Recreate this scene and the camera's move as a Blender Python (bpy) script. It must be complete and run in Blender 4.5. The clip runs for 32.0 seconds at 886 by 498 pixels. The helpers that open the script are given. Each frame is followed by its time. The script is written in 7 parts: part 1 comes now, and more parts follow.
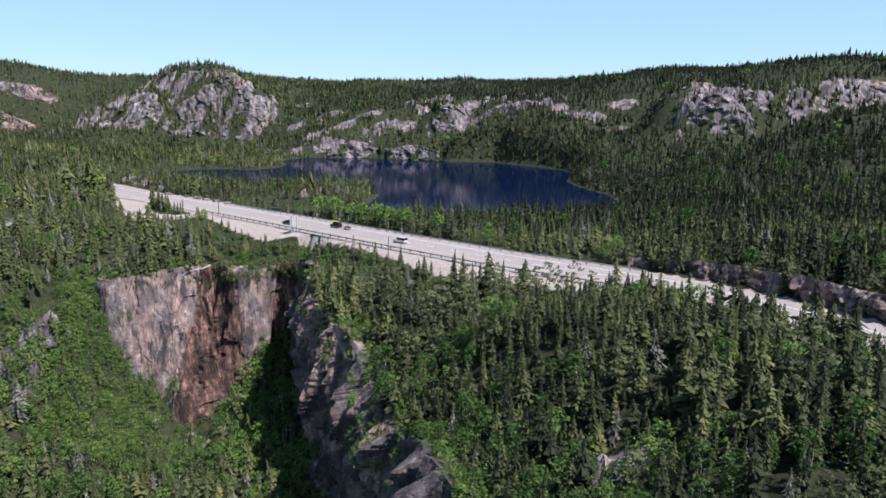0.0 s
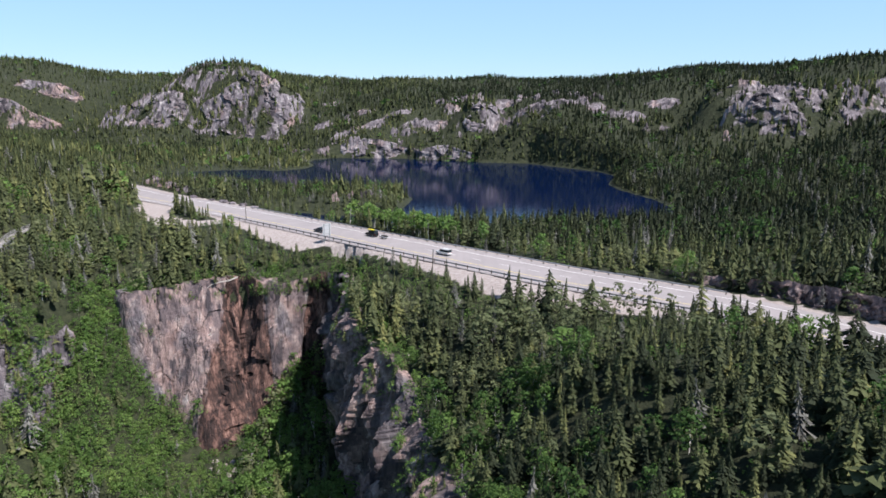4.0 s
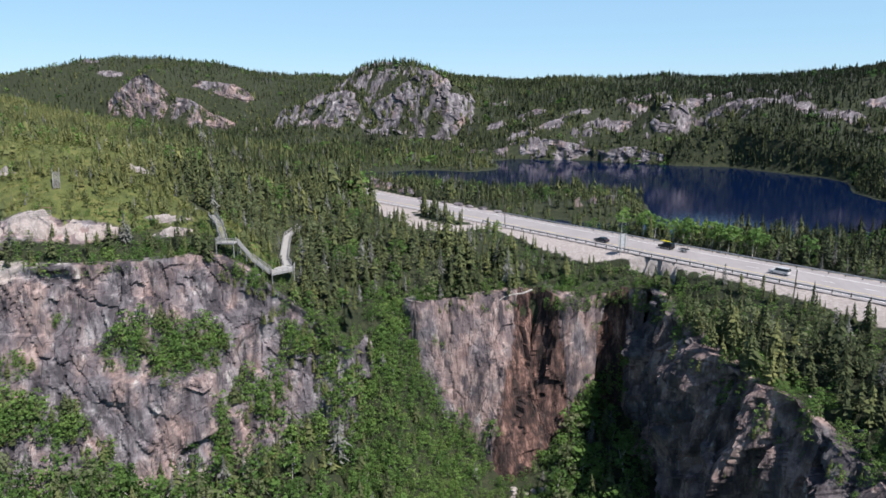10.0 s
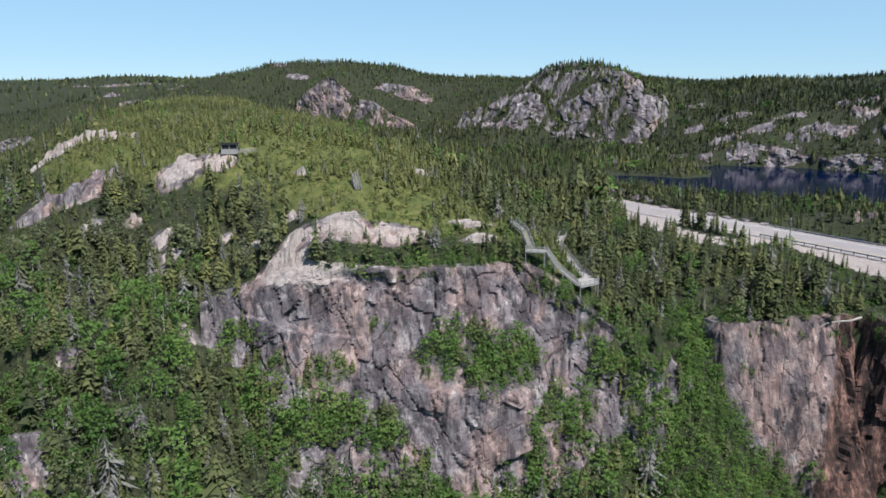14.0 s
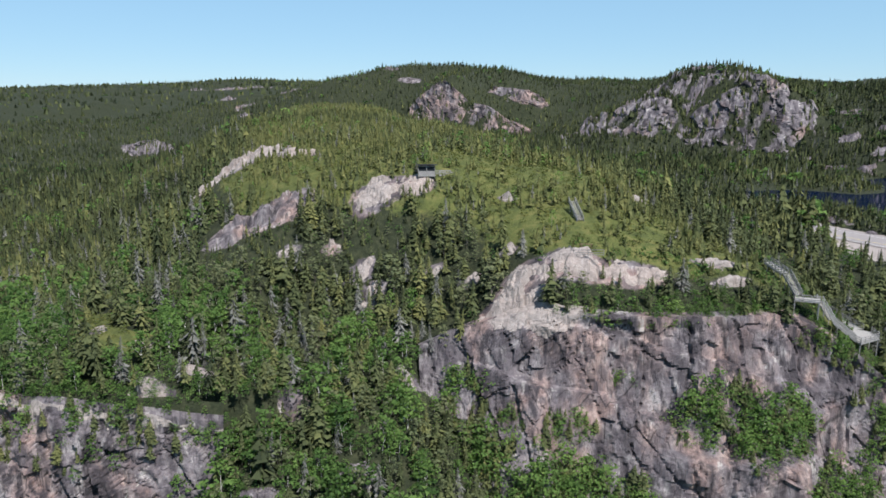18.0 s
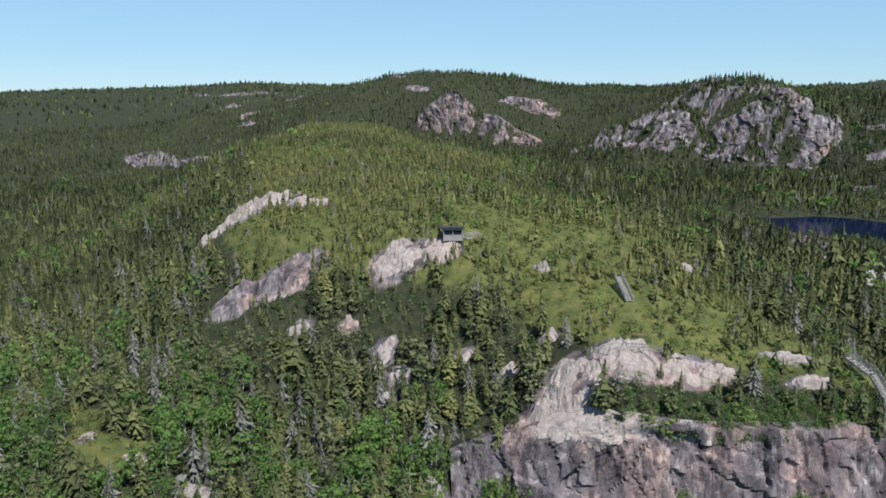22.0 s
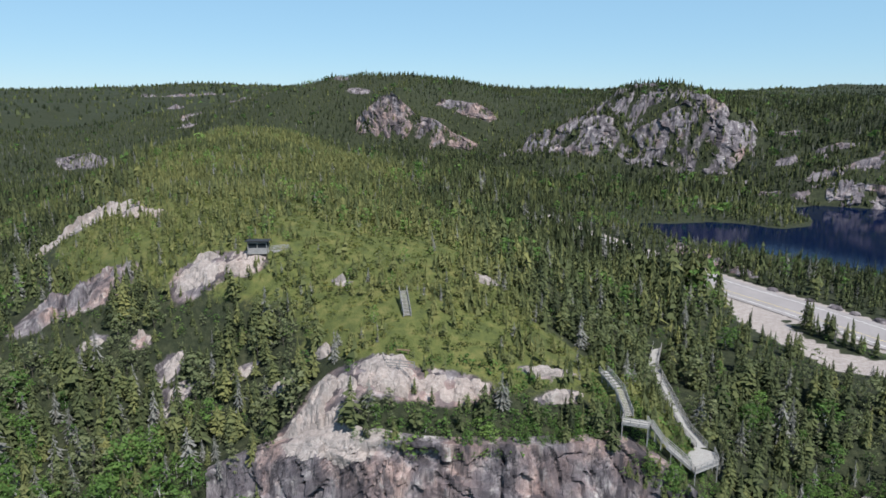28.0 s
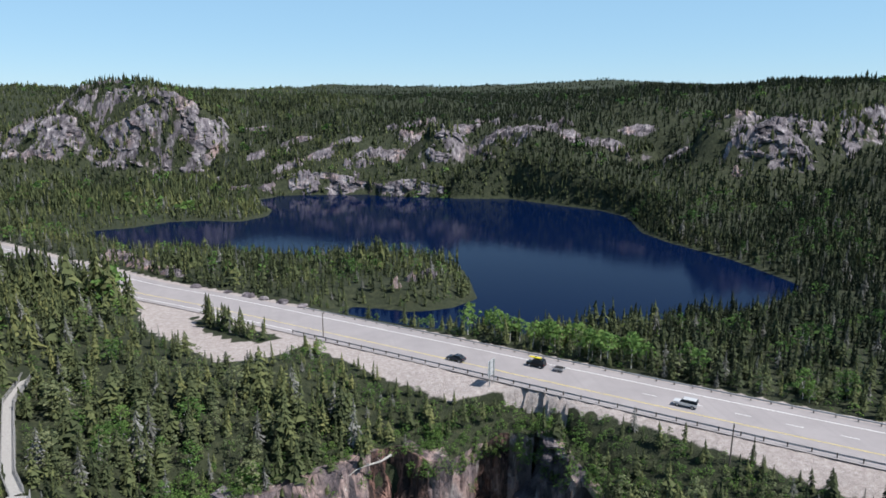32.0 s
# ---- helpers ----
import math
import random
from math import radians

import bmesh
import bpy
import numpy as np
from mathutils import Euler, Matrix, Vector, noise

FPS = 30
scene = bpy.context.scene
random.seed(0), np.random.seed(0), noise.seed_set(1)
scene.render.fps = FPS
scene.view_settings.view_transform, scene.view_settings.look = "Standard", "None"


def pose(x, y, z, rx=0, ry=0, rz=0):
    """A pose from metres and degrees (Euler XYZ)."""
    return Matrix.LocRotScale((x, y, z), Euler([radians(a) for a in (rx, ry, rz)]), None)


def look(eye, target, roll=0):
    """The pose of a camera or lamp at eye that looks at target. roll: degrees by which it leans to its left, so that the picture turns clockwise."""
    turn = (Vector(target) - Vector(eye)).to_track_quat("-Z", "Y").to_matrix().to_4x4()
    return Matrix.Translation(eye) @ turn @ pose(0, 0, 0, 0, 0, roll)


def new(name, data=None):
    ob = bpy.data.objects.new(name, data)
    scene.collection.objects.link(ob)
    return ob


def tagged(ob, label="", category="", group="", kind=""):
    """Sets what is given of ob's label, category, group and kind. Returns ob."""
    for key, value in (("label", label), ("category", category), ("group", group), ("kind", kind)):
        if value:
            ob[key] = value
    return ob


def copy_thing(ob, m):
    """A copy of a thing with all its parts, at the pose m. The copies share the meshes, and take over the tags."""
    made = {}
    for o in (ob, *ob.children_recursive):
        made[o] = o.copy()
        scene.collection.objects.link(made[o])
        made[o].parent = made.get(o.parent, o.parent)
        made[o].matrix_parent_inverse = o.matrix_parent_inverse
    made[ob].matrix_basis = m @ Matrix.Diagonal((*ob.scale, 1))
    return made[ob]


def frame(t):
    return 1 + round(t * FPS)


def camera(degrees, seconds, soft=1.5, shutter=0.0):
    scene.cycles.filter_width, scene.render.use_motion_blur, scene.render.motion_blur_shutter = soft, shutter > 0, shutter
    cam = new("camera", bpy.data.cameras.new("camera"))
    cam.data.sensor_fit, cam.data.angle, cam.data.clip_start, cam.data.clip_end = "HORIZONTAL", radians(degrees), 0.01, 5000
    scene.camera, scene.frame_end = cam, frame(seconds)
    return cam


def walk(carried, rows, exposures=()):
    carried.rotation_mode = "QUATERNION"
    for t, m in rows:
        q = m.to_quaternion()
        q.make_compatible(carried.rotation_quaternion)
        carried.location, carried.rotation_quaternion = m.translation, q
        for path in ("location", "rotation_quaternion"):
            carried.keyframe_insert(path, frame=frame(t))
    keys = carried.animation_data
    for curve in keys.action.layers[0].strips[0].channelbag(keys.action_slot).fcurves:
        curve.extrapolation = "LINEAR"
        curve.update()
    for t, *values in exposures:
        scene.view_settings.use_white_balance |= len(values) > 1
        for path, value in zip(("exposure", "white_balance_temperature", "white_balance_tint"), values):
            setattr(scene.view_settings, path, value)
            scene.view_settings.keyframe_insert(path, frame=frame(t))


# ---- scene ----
cam = camera(63.9, 32.0, 1.6)
# seconds, x, y, z, yaw, pitch, lean
PATH = [
    (0.0, 0.00, 0.00, 42.56, -0.00, -11.58, -0.01),
    (0.5, 2.08, 2.83, 42.56, -0.02, -11.63, 0.01),
    (1.0, 3.28, 5.33, 42.83, 0.00, -11.65, 0.02),
    (1.5, 3.49, 7.70, 42.97, 0.06, -11.66, 0.01),
    (2.0, 2.62, 10.40, 42.87, 0.41, -11.66, -0.00),
    (2.5, 0.83, 12.91, 42.71, 0.64, -11.67, 0.01),
    (4.5, -10.33, 19.78, 42.59, 2.22, -11.68, 0.02),
    (5.0, -14.20, 21.03, 42.77, 2.65, -11.71, 0.01),
    (5.5, -18.18, 22.36, 42.75, 3.28, -11.71, 0.01),
    (6.0, -22.41, 23.53, 42.76, 4.02, -11.71, -0.01),
    (6.5, -26.63, 24.88, 42.60, 4.72, -11.71, -0.03),
    (7.0, -31.16, 26.70, 42.31, 5.49, -11.68, -0.04),
    (7.5, -35.61, 27.81, 42.12, 6.28, -11.66, -0.06),
    (8.0, -40.22, 28.66, 42.07, 7.10, -11.65, -0.07),
    (8.5, -45.03, 29.29, 42.06, 8.01, -11.65, -0.06),
    (9.0, -49.78, 29.71, 42.14, 8.98, -11.65, -0.06),
    (9.5, -54.64, 30.15, 42.15, 9.92, -11.67, -0.07),
    (10.0, -59.51, 30.46, 42.17, 10.87, -11.67, -0.07),
    (10.5, -64.53, 30.79, 42.18, 11.82, -11.65, -0.07),
    (11.0, -69.63, 30.83, 42.23, 12.80, -11.65, -0.06),
    (11.5, -74.79, 30.92, 42.28, 13.84, -11.63, -0.04),
    (12.0, -79.72, 30.75, 42.29, 15.29, -11.60, -0.00),
    (12.5, -84.89, 30.48, 42.34, 16.92, -11.57, 0.03),
    (13.0, -90.05, 30.17, 42.43, 18.63, -11.56, 0.06),
    (13.5, -95.33, 29.73, 42.36, 20.32, -11.55, 0.06),
    (14.0, -100.53, 29.31, 42.25, 22.06, -11.52, 0.03),
    (14.5, -105.45, 28.53, 42.37, 23.87, -11.50, 0.02),
    (15.0, -110.73, 27.38, 42.35, 25.61, -11.50, -0.01),
    (15.5, -115.94, 26.47, 42.45, 27.49, -11.50, -0.02),
    (17.5, -133.05, 29.67, 45.59, 28.98, -11.52, 0.00),
    (18.0, -136.61, 31.92, 46.93, 28.99, -11.52, -0.01),
    (18.5, -139.89, 34.88, 48.49, 29.01, -11.55, -0.04),
    (19.0, -143.14, 38.17, 50.08, 29.04, -11.59, -0.08),
    (19.5, -146.09, 41.27, 51.86, 29.08, -11.60, -0.11),
    (20.0, -148.42, 43.78, 53.53, 29.10, -11.60, -0.13),
    (20.5, -149.97, 45.59, 55.32, 29.19, -11.63, -0.14),
    (21.0, -151.08, 46.76, 57.00, 29.29, -11.64, -0.14),
    (21.5, -151.39, 47.37, 58.66, 29.32, -11.66, -0.14),
    (22.0, -151.34, 47.36, 60.16, 29.36, -11.67, -0.12),
    (22.5, -151.10, 47.69, 61.64, 29.41, -11.66, -0.10),
    (23.0, -150.13, 48.00, 62.73, 29.43, -11.64, -0.08),
    (23.5, -148.66, 48.66, 62.97, 29.45, -11.60, -0.08),
    (24.0, -146.51, 49.91, 62.85, 29.50, -11.57, -0.06),
    (24.5, -143.84, 51.29, 62.78, 29.51, -11.57, -0.01),
    (26.5, -130.13, 59.07, 62.97, 29.57, -11.60, 0.07),
    (27.0, -126.16, 61.38, 63.08, 29.01, -11.60, 0.13),
    (27.5, -122.04, 63.49, 63.10, 28.09, -11.61, 0.18),
    (28.0, -117.87, 66.03, 62.94, 27.00, -11.61, 0.21),
    (28.5, -113.60, 68.30, 62.89, 24.73, -11.61, 0.21),
    (29.0, -109.15, 70.68, 62.94, 22.15, -11.65, 0.20),
    (29.5, -104.41, 72.68, 63.03, 19.26, -11.66, 0.20),
    (30.0, -99.73, 74.56, 63.05, 14.58, -11.65, 0.21),
    (30.5, -95.20, 76.47, 62.96, 8.23, -11.64, 0.19),
    (31.0, -90.72, 78.34, 62.77, 2.32, -11.64, 0.12),
    (31.5, -85.99, 79.96, 62.55, -3.47, -11.66, 0.01),
    (32.0, -81.54, 82.96, 61.50, -9.56, -11.65, -0.16),
]
walk(cam, [(t, look((x, y, z), (x - math.sin(radians(w)) * math.cos(radians(p)), y + math.cos(radians(w)) * math.cos(radians(p)), z + math.sin(radians(p))), r)) for t, x, y, z, w, p, r in PATH], [(0, 0.61, 6330, 16), (6, 0.6, 6330, 16), (10, 0.48, 6300, 13), (14, 0.39, 6250, 11), (20, 0.33, 6250, 10), (25, 0.31, 6230, 9), (29, 0.31, 6200, 9), (32, 0.38, 6220, 11)])

# ---------------------------------------------------------------- light
SUN_FROM = Vector((0.60, -0.37, 1.0)).normalized()
world = bpy.data.worlds.new("sky")
scene.world = world
world.use_nodes = True
wn = world.node_tree
wn.nodes.clear()
sky = wn.nodes.new("ShaderNodeTexSky")
sky.sky_type = "NISHITA"
sky.sun_disc = False
sky.sun_elevation = math.asin(SUN_FROM.z)
sky.sun_rotation = math.atan2(SUN_FROM.x, SUN_FROM.y)
sky.altitude = 1200
sky.air_density, sky.dust_density, sky.ozone_density = 1.0, 0.0, 3.0
bg = wn.nodes.new("ShaderNodeBackground")
bg.inputs["Strength"].default_value = 1.0
dim = wn.nodes.new("ShaderNodeVectorMath")
dim.operation = "SCALE"
dim.inputs["Scale"].default_value = 0.08
haze = wn.nodes.new("ShaderNodeMix")
haze.data_type = "RGBA"
level = wn.nodes.new("ShaderNodeRGBToBW")
air = wn.nodes.new("ShaderNodeMapRange")
air.interpolation_type = "SMOOTHSTEP"
air.inputs["From Min"].default_value, air.inputs["From Max"].default_value = 0.10, 0.22
air.inputs["To Max"].default_value = 0.56
haze.inputs[7].default_value = (0.33, 0.58, 0.77, 1)
wo = wn.nodes.new("ShaderNodeOutputWorld")
wn.links.new(sky.outputs[0], dim.inputs[0])
wn.links.new(dim.outputs[0], haze.inputs[6])
wn.links.new(dim.outputs[0], level.inputs[0])
wn.links.new(level.outputs[0], air.inputs["Value"])
wn.links.new(air.outputs[0], haze.inputs[0])
wn.links.new(haze.outputs[2], bg.inputs[0])
wn.links.new(bg.outputs[0], wo.inputs[0])
sun = new("sun", bpy.data.lights.new("sun", "SUN"))
sun.data.energy, sun.data.angle, sun.data.color = 5.0, radians(0.53), (1.0, 0.95, 0.88)
sun.rotation_mode = "QUATERNION"
sun.rotation_quaternion = SUN_FROM.to_track_quat("Z", "Y")

# ---------------------------------------------------------------- numeric helpers
rng = np.random.default_rng(11)


def hash01(ix, iy, seed):
    n = (ix.astype(np.int64) * 374761393 + iy.astype(np.int64) * 668265263 + seed * 974711) & 0x7FFFFFFF
    n = ((n ^ (n >> 13)) * 1274126177) & 0x7FFFFFFF
    return ((n ^ (n >> 16)) & 0xFFFFFF) / float(0xFFFFFF)


def vnoise(x, y, seed=0):
    """Smooth value noise, -1 to 1."""
    x, y = np.asarray(x, float), np.asarray(y, float)
    ix, iy = np.floor(x), np.floor(y)
    fx, fy = x - ix, y - iy
    fx, fy = fx * fx * fx * (fx * (fx * 6 - 15) + 10), fy * fy * fy * (fy * (fy * 6 - 15) + 10)
    a, b = hash01(ix, iy, seed), hash01(ix + 1, iy, seed)
    c, d = hash01(ix, iy + 1, seed), hash01(ix + 1, iy + 1, seed)
    return ((a + (b - a) * fx) * (1 - fy) + (c + (d - c) * fx) * fy) * 2 - 1


def fbm(x, y, octaves=4, seed=0):
    total, amp = 0.0, 0.5
    for k in range(octaves):
        total = total + amp * vnoise(x * 2.0**k + 17.3 * k, y * 2.0**k - 9.1 * k, seed + k)
        amp *= 0.5
    return total


def cells(x, y, seed=0, square=False):
    """Cellular pattern: a random value for the nearest cell, the offset to its middle, and the gap to the next cell."""
    x, y = np.asarray(x, float), np.asarray(y, float)
    ix, iy = np.floor(x), np.floor(y)
    best, second = np.full(x.shape, 9.0), np.full(x.shape, 9.0)
    value, ox, oy = np.zeros(x.shape), np.zeros(x.shape), np.zeros(x.shape)
    for dx in (-1, 0, 1):
        for dy in (-1, 0, 1):
            cx, cy = ix + dx, iy + dy
            px, py = cx + hash01(cx, cy, seed), cy + hash01(cx, cy, seed + 1)
            d = np.maximum(abs(x - px), abs(y - py)) if square else np.hypot(x - px, y - py)
            near = d < best
            second = np.where(near, best, np.minimum(second, d))
            value = np.where(near, hash01(cx, cy, seed + 2), value)
            ox, oy = np.where(near, x - px, ox), np.where(near, y - py, oy)
            best = np.where(near, d, best)
    return value, ox, oy, second - best


def blocks(x, y, seed=0):
    """Jointed blocks in broken courses: a random value for each block, the place within it, and the gap to its edge."""
    x, y = np.asarray(x, float), np.asarray(y, float)
    y = y + 0.8 * hash01(np.floor(x / 2.3), np.zeros(x.shape), seed + 3)
    row = np.floor(y)
    cut = 0.6 * (hash01(row, row * 0, seed + 4) - 0.5)
    row = np.where(y - row < cut, row - 1, row)
    x = x + 9 * hash01(row, row * 0, seed + 5)
    col = np.floor(x)
    lo, hi = col + 0.7 * (hash01(col, row, seed) - 0.5), col + 1 + 0.7 * (hash01(col + 1, row, seed) - 0.5)
    col = np.where(x < lo, col - 1, np.where(x > hi, col + 1, col))
    lo, hi = col + 0.7 * (hash01(col, row, seed) - 0.5), col + 1 + 0.7 * (hash01(col + 1, row, seed) - 0.5)
    fx, fy = (x - lo) / (hi - lo), np.clip(y - row, 0, 1)
    return hash01(col, row, seed + 2), fx - 0.5, fy - 0.5, np.minimum(np.minimum(fx, 1 - fx), np.minimum(fy, 1 - fy))


def smooth(a, b, v):
    t = np.clip((v - a) / (b - a), 0, 1)
    return t * t * (3 - 2 * t)


def line_distance(x, y, line):
    """Distance of points to a polyline, the run along it, and the side (positive: to its left)."""
    best, run, side, start = np.full(x.shape, 1e9), np.zeros(x.shape), np.zeros(x.shape), 0.0
    for (ax, ay), (bx, by) in zip(line[:-1], line[1:]):
        ux, uy = bx - ax, by - ay
        length = math.hypot(ux, uy)
        t = np.clip(((x - ax) * ux + (y - ay) * uy) / length**2, 0, 1)
        d = np.hypot(x - ax - t * ux, y - ay - t * uy)
        near = d < best
        best, run = np.where(near, d, best), np.where(near, start + t * length, run)
        side = np.where(near, np.sign(ux * (y - ay) - uy * (x - ax)), side)
        start += length
    return best, run, side


def inside(x, y, ring):
    odd = np.zeros(x.shape, bool)
    for (ax, ay), (bx, by) in zip(ring, ring[1:] + ring[:1]):
        cross = (ay > y) != (by > y)
        odd ^= cross & (x < (bx - ax) * (y - ay) / (by - ay + 1e-12) + ax)
    return odd


def depth_in(x, y, ring):
    """Distance to a ring, positive inside it."""
    d = line_distance(x, y, ring + ring[:1])[0]
    return np.where(inside(x, y, ring), d, -d)


def resample(line, step):
    """A polyline rounded off (Catmull-Rom) and cut into even steps."""
    p = np.array(line, float)
    p = np.vstack([2 * p[0] - p[1], p, 2 * p[-1] - p[-2]])
    out = []
    for k in range(1, len(p) - 2):
        t = np.linspace(0, 1, 24, endpoint=False)[:, None]
        a, b, c, d = p[k - 1 : k + 3]
        out.append(0.5 * (2 * b + (c - a) * t + (2 * a - 5 * b + 4 * c - d) * t**2 + (3 * b - a - 3 * c + d) * t**3))
    out = np.vstack([*out, p[-2:-1]])
    s = np.r_[0, np.cumsum(np.hypot(*np.diff(out[:, :2], axis=0).T))]
    want = np.linspace(0, s[-1], max(2, int(s[-1] / step) + 1))
    return np.stack([np.interp(want, s, out[:, k]) for k in range(out.shape[1])], 1), want


def mesh_from(name, verts, faces, materials, indices=None, fields=None, flat=True, normals=None):
    """A mesh from arrays: faces all with the same number of corners; fields: numbers per vertex."""
    verts, faces = np.asarray(verts, np.float32), np.asarray(faces, np.int32)
    me = bpy.data.meshes.new(name)
    me.vertices.add(len(verts))
    me.vertices.foreach_set("co", verts.ravel())
    me.loops.add(faces.size)
    me.loops.foreach_set("vertex_index", faces.ravel())
    me.polygons.add(len(faces))
    me.polygons.foreach_set("loop_start", np.arange(0, faces.size, faces.shape[1], dtype=np.int32))
    for m in materials:
        me.materials.append(m)
    if indices is not None:
        me.polygons.foreach_set("material_index", np.asarray(indices, np.int32))
    me.update(calc_edges=True)
    me.polygons.foreach_set("use_smooth", np.full(len(faces), not flat))
    for key, values in (fields or {}).items():
        me.attributes.new(key, "FLOAT", "POINT").data.foreach_set("value", np.asarray(values, np.float32))
    if normals is not None:
        me.attributes.new("custom_normal", "FLOAT_VECTOR", "POINT").data.foreach_set("vector", np.asarray(normals, np.float32).ravel())
    return me


def grid_faces(rows, cols):
    a = (np.arange(rows - 1)[:, None] * cols + np.arange(cols - 1)[None]).ravel()
    return np.stack([a, a + 1, a + cols + 1, a + cols], 1)


def part(name, bm, material, parent=None, label=""):
    """Links a bmesh as one mesh object under a thing or a part."""
    me = bpy.data.meshes.new(name)
    bm.to_mesh(me)
    bm.free()
    me.materials.append(material)
    ob = new(name, me)
    ob.parent = parent
    return tagged(ob, label)


def box_into(bm, m, sx, sy, sz, bevel=0.0):
    made = bmesh.ops.create_cube(bm, size=1.0, matrix=m @ Matrix.Diagonal((sx, sy, sz, 1)))
    if bevel:
        edges = list({e for v in made["verts"] for e in v.link_edges})
        bmesh.ops.bevel(bm, geom=edges, offset=bevel, segments=1, affect="EDGES")
    return bm


def box(sx, sy, sz, m=None, bevel=0.0):
    return box_into(bmesh.new(), m or Matrix(), sx, sy, sz, bevel)


def rod_into(bm, a, b, r0, r1=None, sides=6):
    a, b = Vector(a), Vector(b)
    m = Matrix.Translation((a + b) / 2) @ (b - a).to_track_quat("Z", "Y").to_matrix().to_4x4()
    bmesh.ops.create_cone(bm, cap_ends=True, segments=sides, radius1=r0, radius2=r0 if r1 is None else r1, depth=(b - a).length, matrix=m)
    return bm


def rod(a, b, r0, r1=None, sides=6):
    return rod_into(bmesh.new(), a, b, r0, r1, sides)


# ---------------------------------------------------------------- materials
class Nodes:
    """A small writer of node materials."""

    def __init__(self, name, roughness=0.8):
        self.mat = bpy.data.materials.new(name)
        self.mat.use_nodes = True
        self.tree = self.mat.node_tree
        self.bsdf = self.tree.nodes["Principled BSDF"]
        self.bsdf.inputs["Roughness"].default_value = roughness
        self.bsdf.inputs["Specular IOR Level"].default_value = 0.3

    def add(self, kind, **sockets):
        node = self.tree.nodes.new(kind)
        for key, value in sockets.items():
            self.feed(node, key.replace("_", " "), value)
        return node

    def feed(self, node, key, value):
        if isinstance(value, bpy.types.NodeSocket):
            self.tree.links.new(value, node.inputs[key])
        else:
            node.inputs[key].default_value = value

    def place(self, scale=(1, 1, 1), turn=(0, 0, 0)):
        geo = self.add("ShaderNodeNewGeometry")
        m = self.add("ShaderNodeMapping", Vector=geo.outputs["Position"])
        m.inputs["Scale"].default_value = scale
        m.inputs["Rotation"].default_value = turn
        return m.outputs[0]

    def noise(self, vector, scale, detail=5.0, rough=0.6, distortion=0.0):
        n = self.add("ShaderNodeTexNoise", Vector=vector, Scale=scale, Detail=detail, Roughness=rough, Distortion=distortion)
        return n.outputs["Fac"]

    def ramp(self, fac, *stops):
        r = self.add("ShaderNodeValToRGB", Fac=fac)
        e = r.color_ramp.elements
        while len(e) < len(stops):
            e.new(0.5)
        for spot, (where, colour) in zip(e, stops):
            spot.position = where
            spot.color = (*colour, 1) if not isinstance(colour, (int, float)) else (colour, colour, colour, 1)
        return r.outputs["Color"]

    def mix(self, fac, a, b, mode="MIX"):
        n = self.tree.nodes.new("ShaderNodeMix")
        n.data_type, n.blend_type = "RGBA", mode
        for k, v in ((0, fac), (6, a), (7, b)):
            if isinstance(v, bpy.types.NodeSocket):
                self.tree.links.new(v, n.inputs[k])
            else:
                n.inputs[k].default_value = v if k == 0 else (*v, 1)
        return n.outputs[2]

    def math(self, op, a, b=0.0):
        n = self.tree.nodes.new("ShaderNodeMath")
        n.operation = op
        for k, v in ((0, a), (1, b)):
            if isinstance(v, bpy.types.NodeSocket):
                self.tree.links.new(v, n.inputs[k])
            else:
                n.inputs[k].default_value = v
        return n.outputs[0]

    def warped(self, vector, scale, amount):
        """A vector pushed about by noise."""
        c = self.add("ShaderNodeTexNoise", Vector=vector, Scale=scale, Detail=3.0).outputs["Color"]
        m = self.tree.nodes.new("ShaderNodeVectorMath")
        m.operation = "MULTIPLY_ADD"
        self.tree.links.new(c, m.inputs[0])
        m.inputs[1].default_value = (amount, amount, amount)
        self.tree.links.new(vector, m.inputs[2])
        return m.outputs[0]

    def joints(self, vector, scale):
        """Distance to the nearest crack of a cellular pattern."""
        t = self.add("ShaderNodeTexVoronoi", Vector=vector, Scale=scale)
        t.feature = "DISTANCE_TO_EDGE"
        return t.outputs["Distance"]

    def attribute(self, key):
        n = self.tree.nodes.new("ShaderNodeAttribute")
        n.attribute_name = key
        return n.outputs["Fac"]

    def island(self):
        return self.add("ShaderNodeNewGeometry").outputs["Random Per Island"]

    def random(self):
        return self.add("ShaderNodeObjectInfo").outputs["Random"]

    def colour(self, value):
        self.feed(self.bsdf, "Base Color", value if isinstance(value, bpy.types.NodeSocket) else (*value, 1))
        return self

    def rough(self, value):
        self.feed(self.bsdf, "Roughness", value)
        return self

    def bump(self, height, strength=0.5, distance=0.3):
        b = self.add("ShaderNodeBump", Strength=strength, Distance=distance, Height=height)
        self.feed(self.bsdf, "Normal", b.outputs[0])
        return self


def plain(name, colour, roughness=0.6, metal=0.0, spread=0.25, scale=4.0):
    """Paint, metal or wood with slight stains and wear."""
    n = Nodes(name, roughness)
    v = n.place()
    dark = tuple(c * (1 - spread) for c in colour)
    light = tuple(min(1, c * (1 + spread)) for c in colour)
    n.colour(n.ramp(n.noise(v, scale, 6), (0.3, dark), (0.7, light)))
    n.bsdf.inputs["Metallic"].default_value = metal
    n.bump(n.noise(v, scale * 6), 0.2, 0.02)
    return n.mat


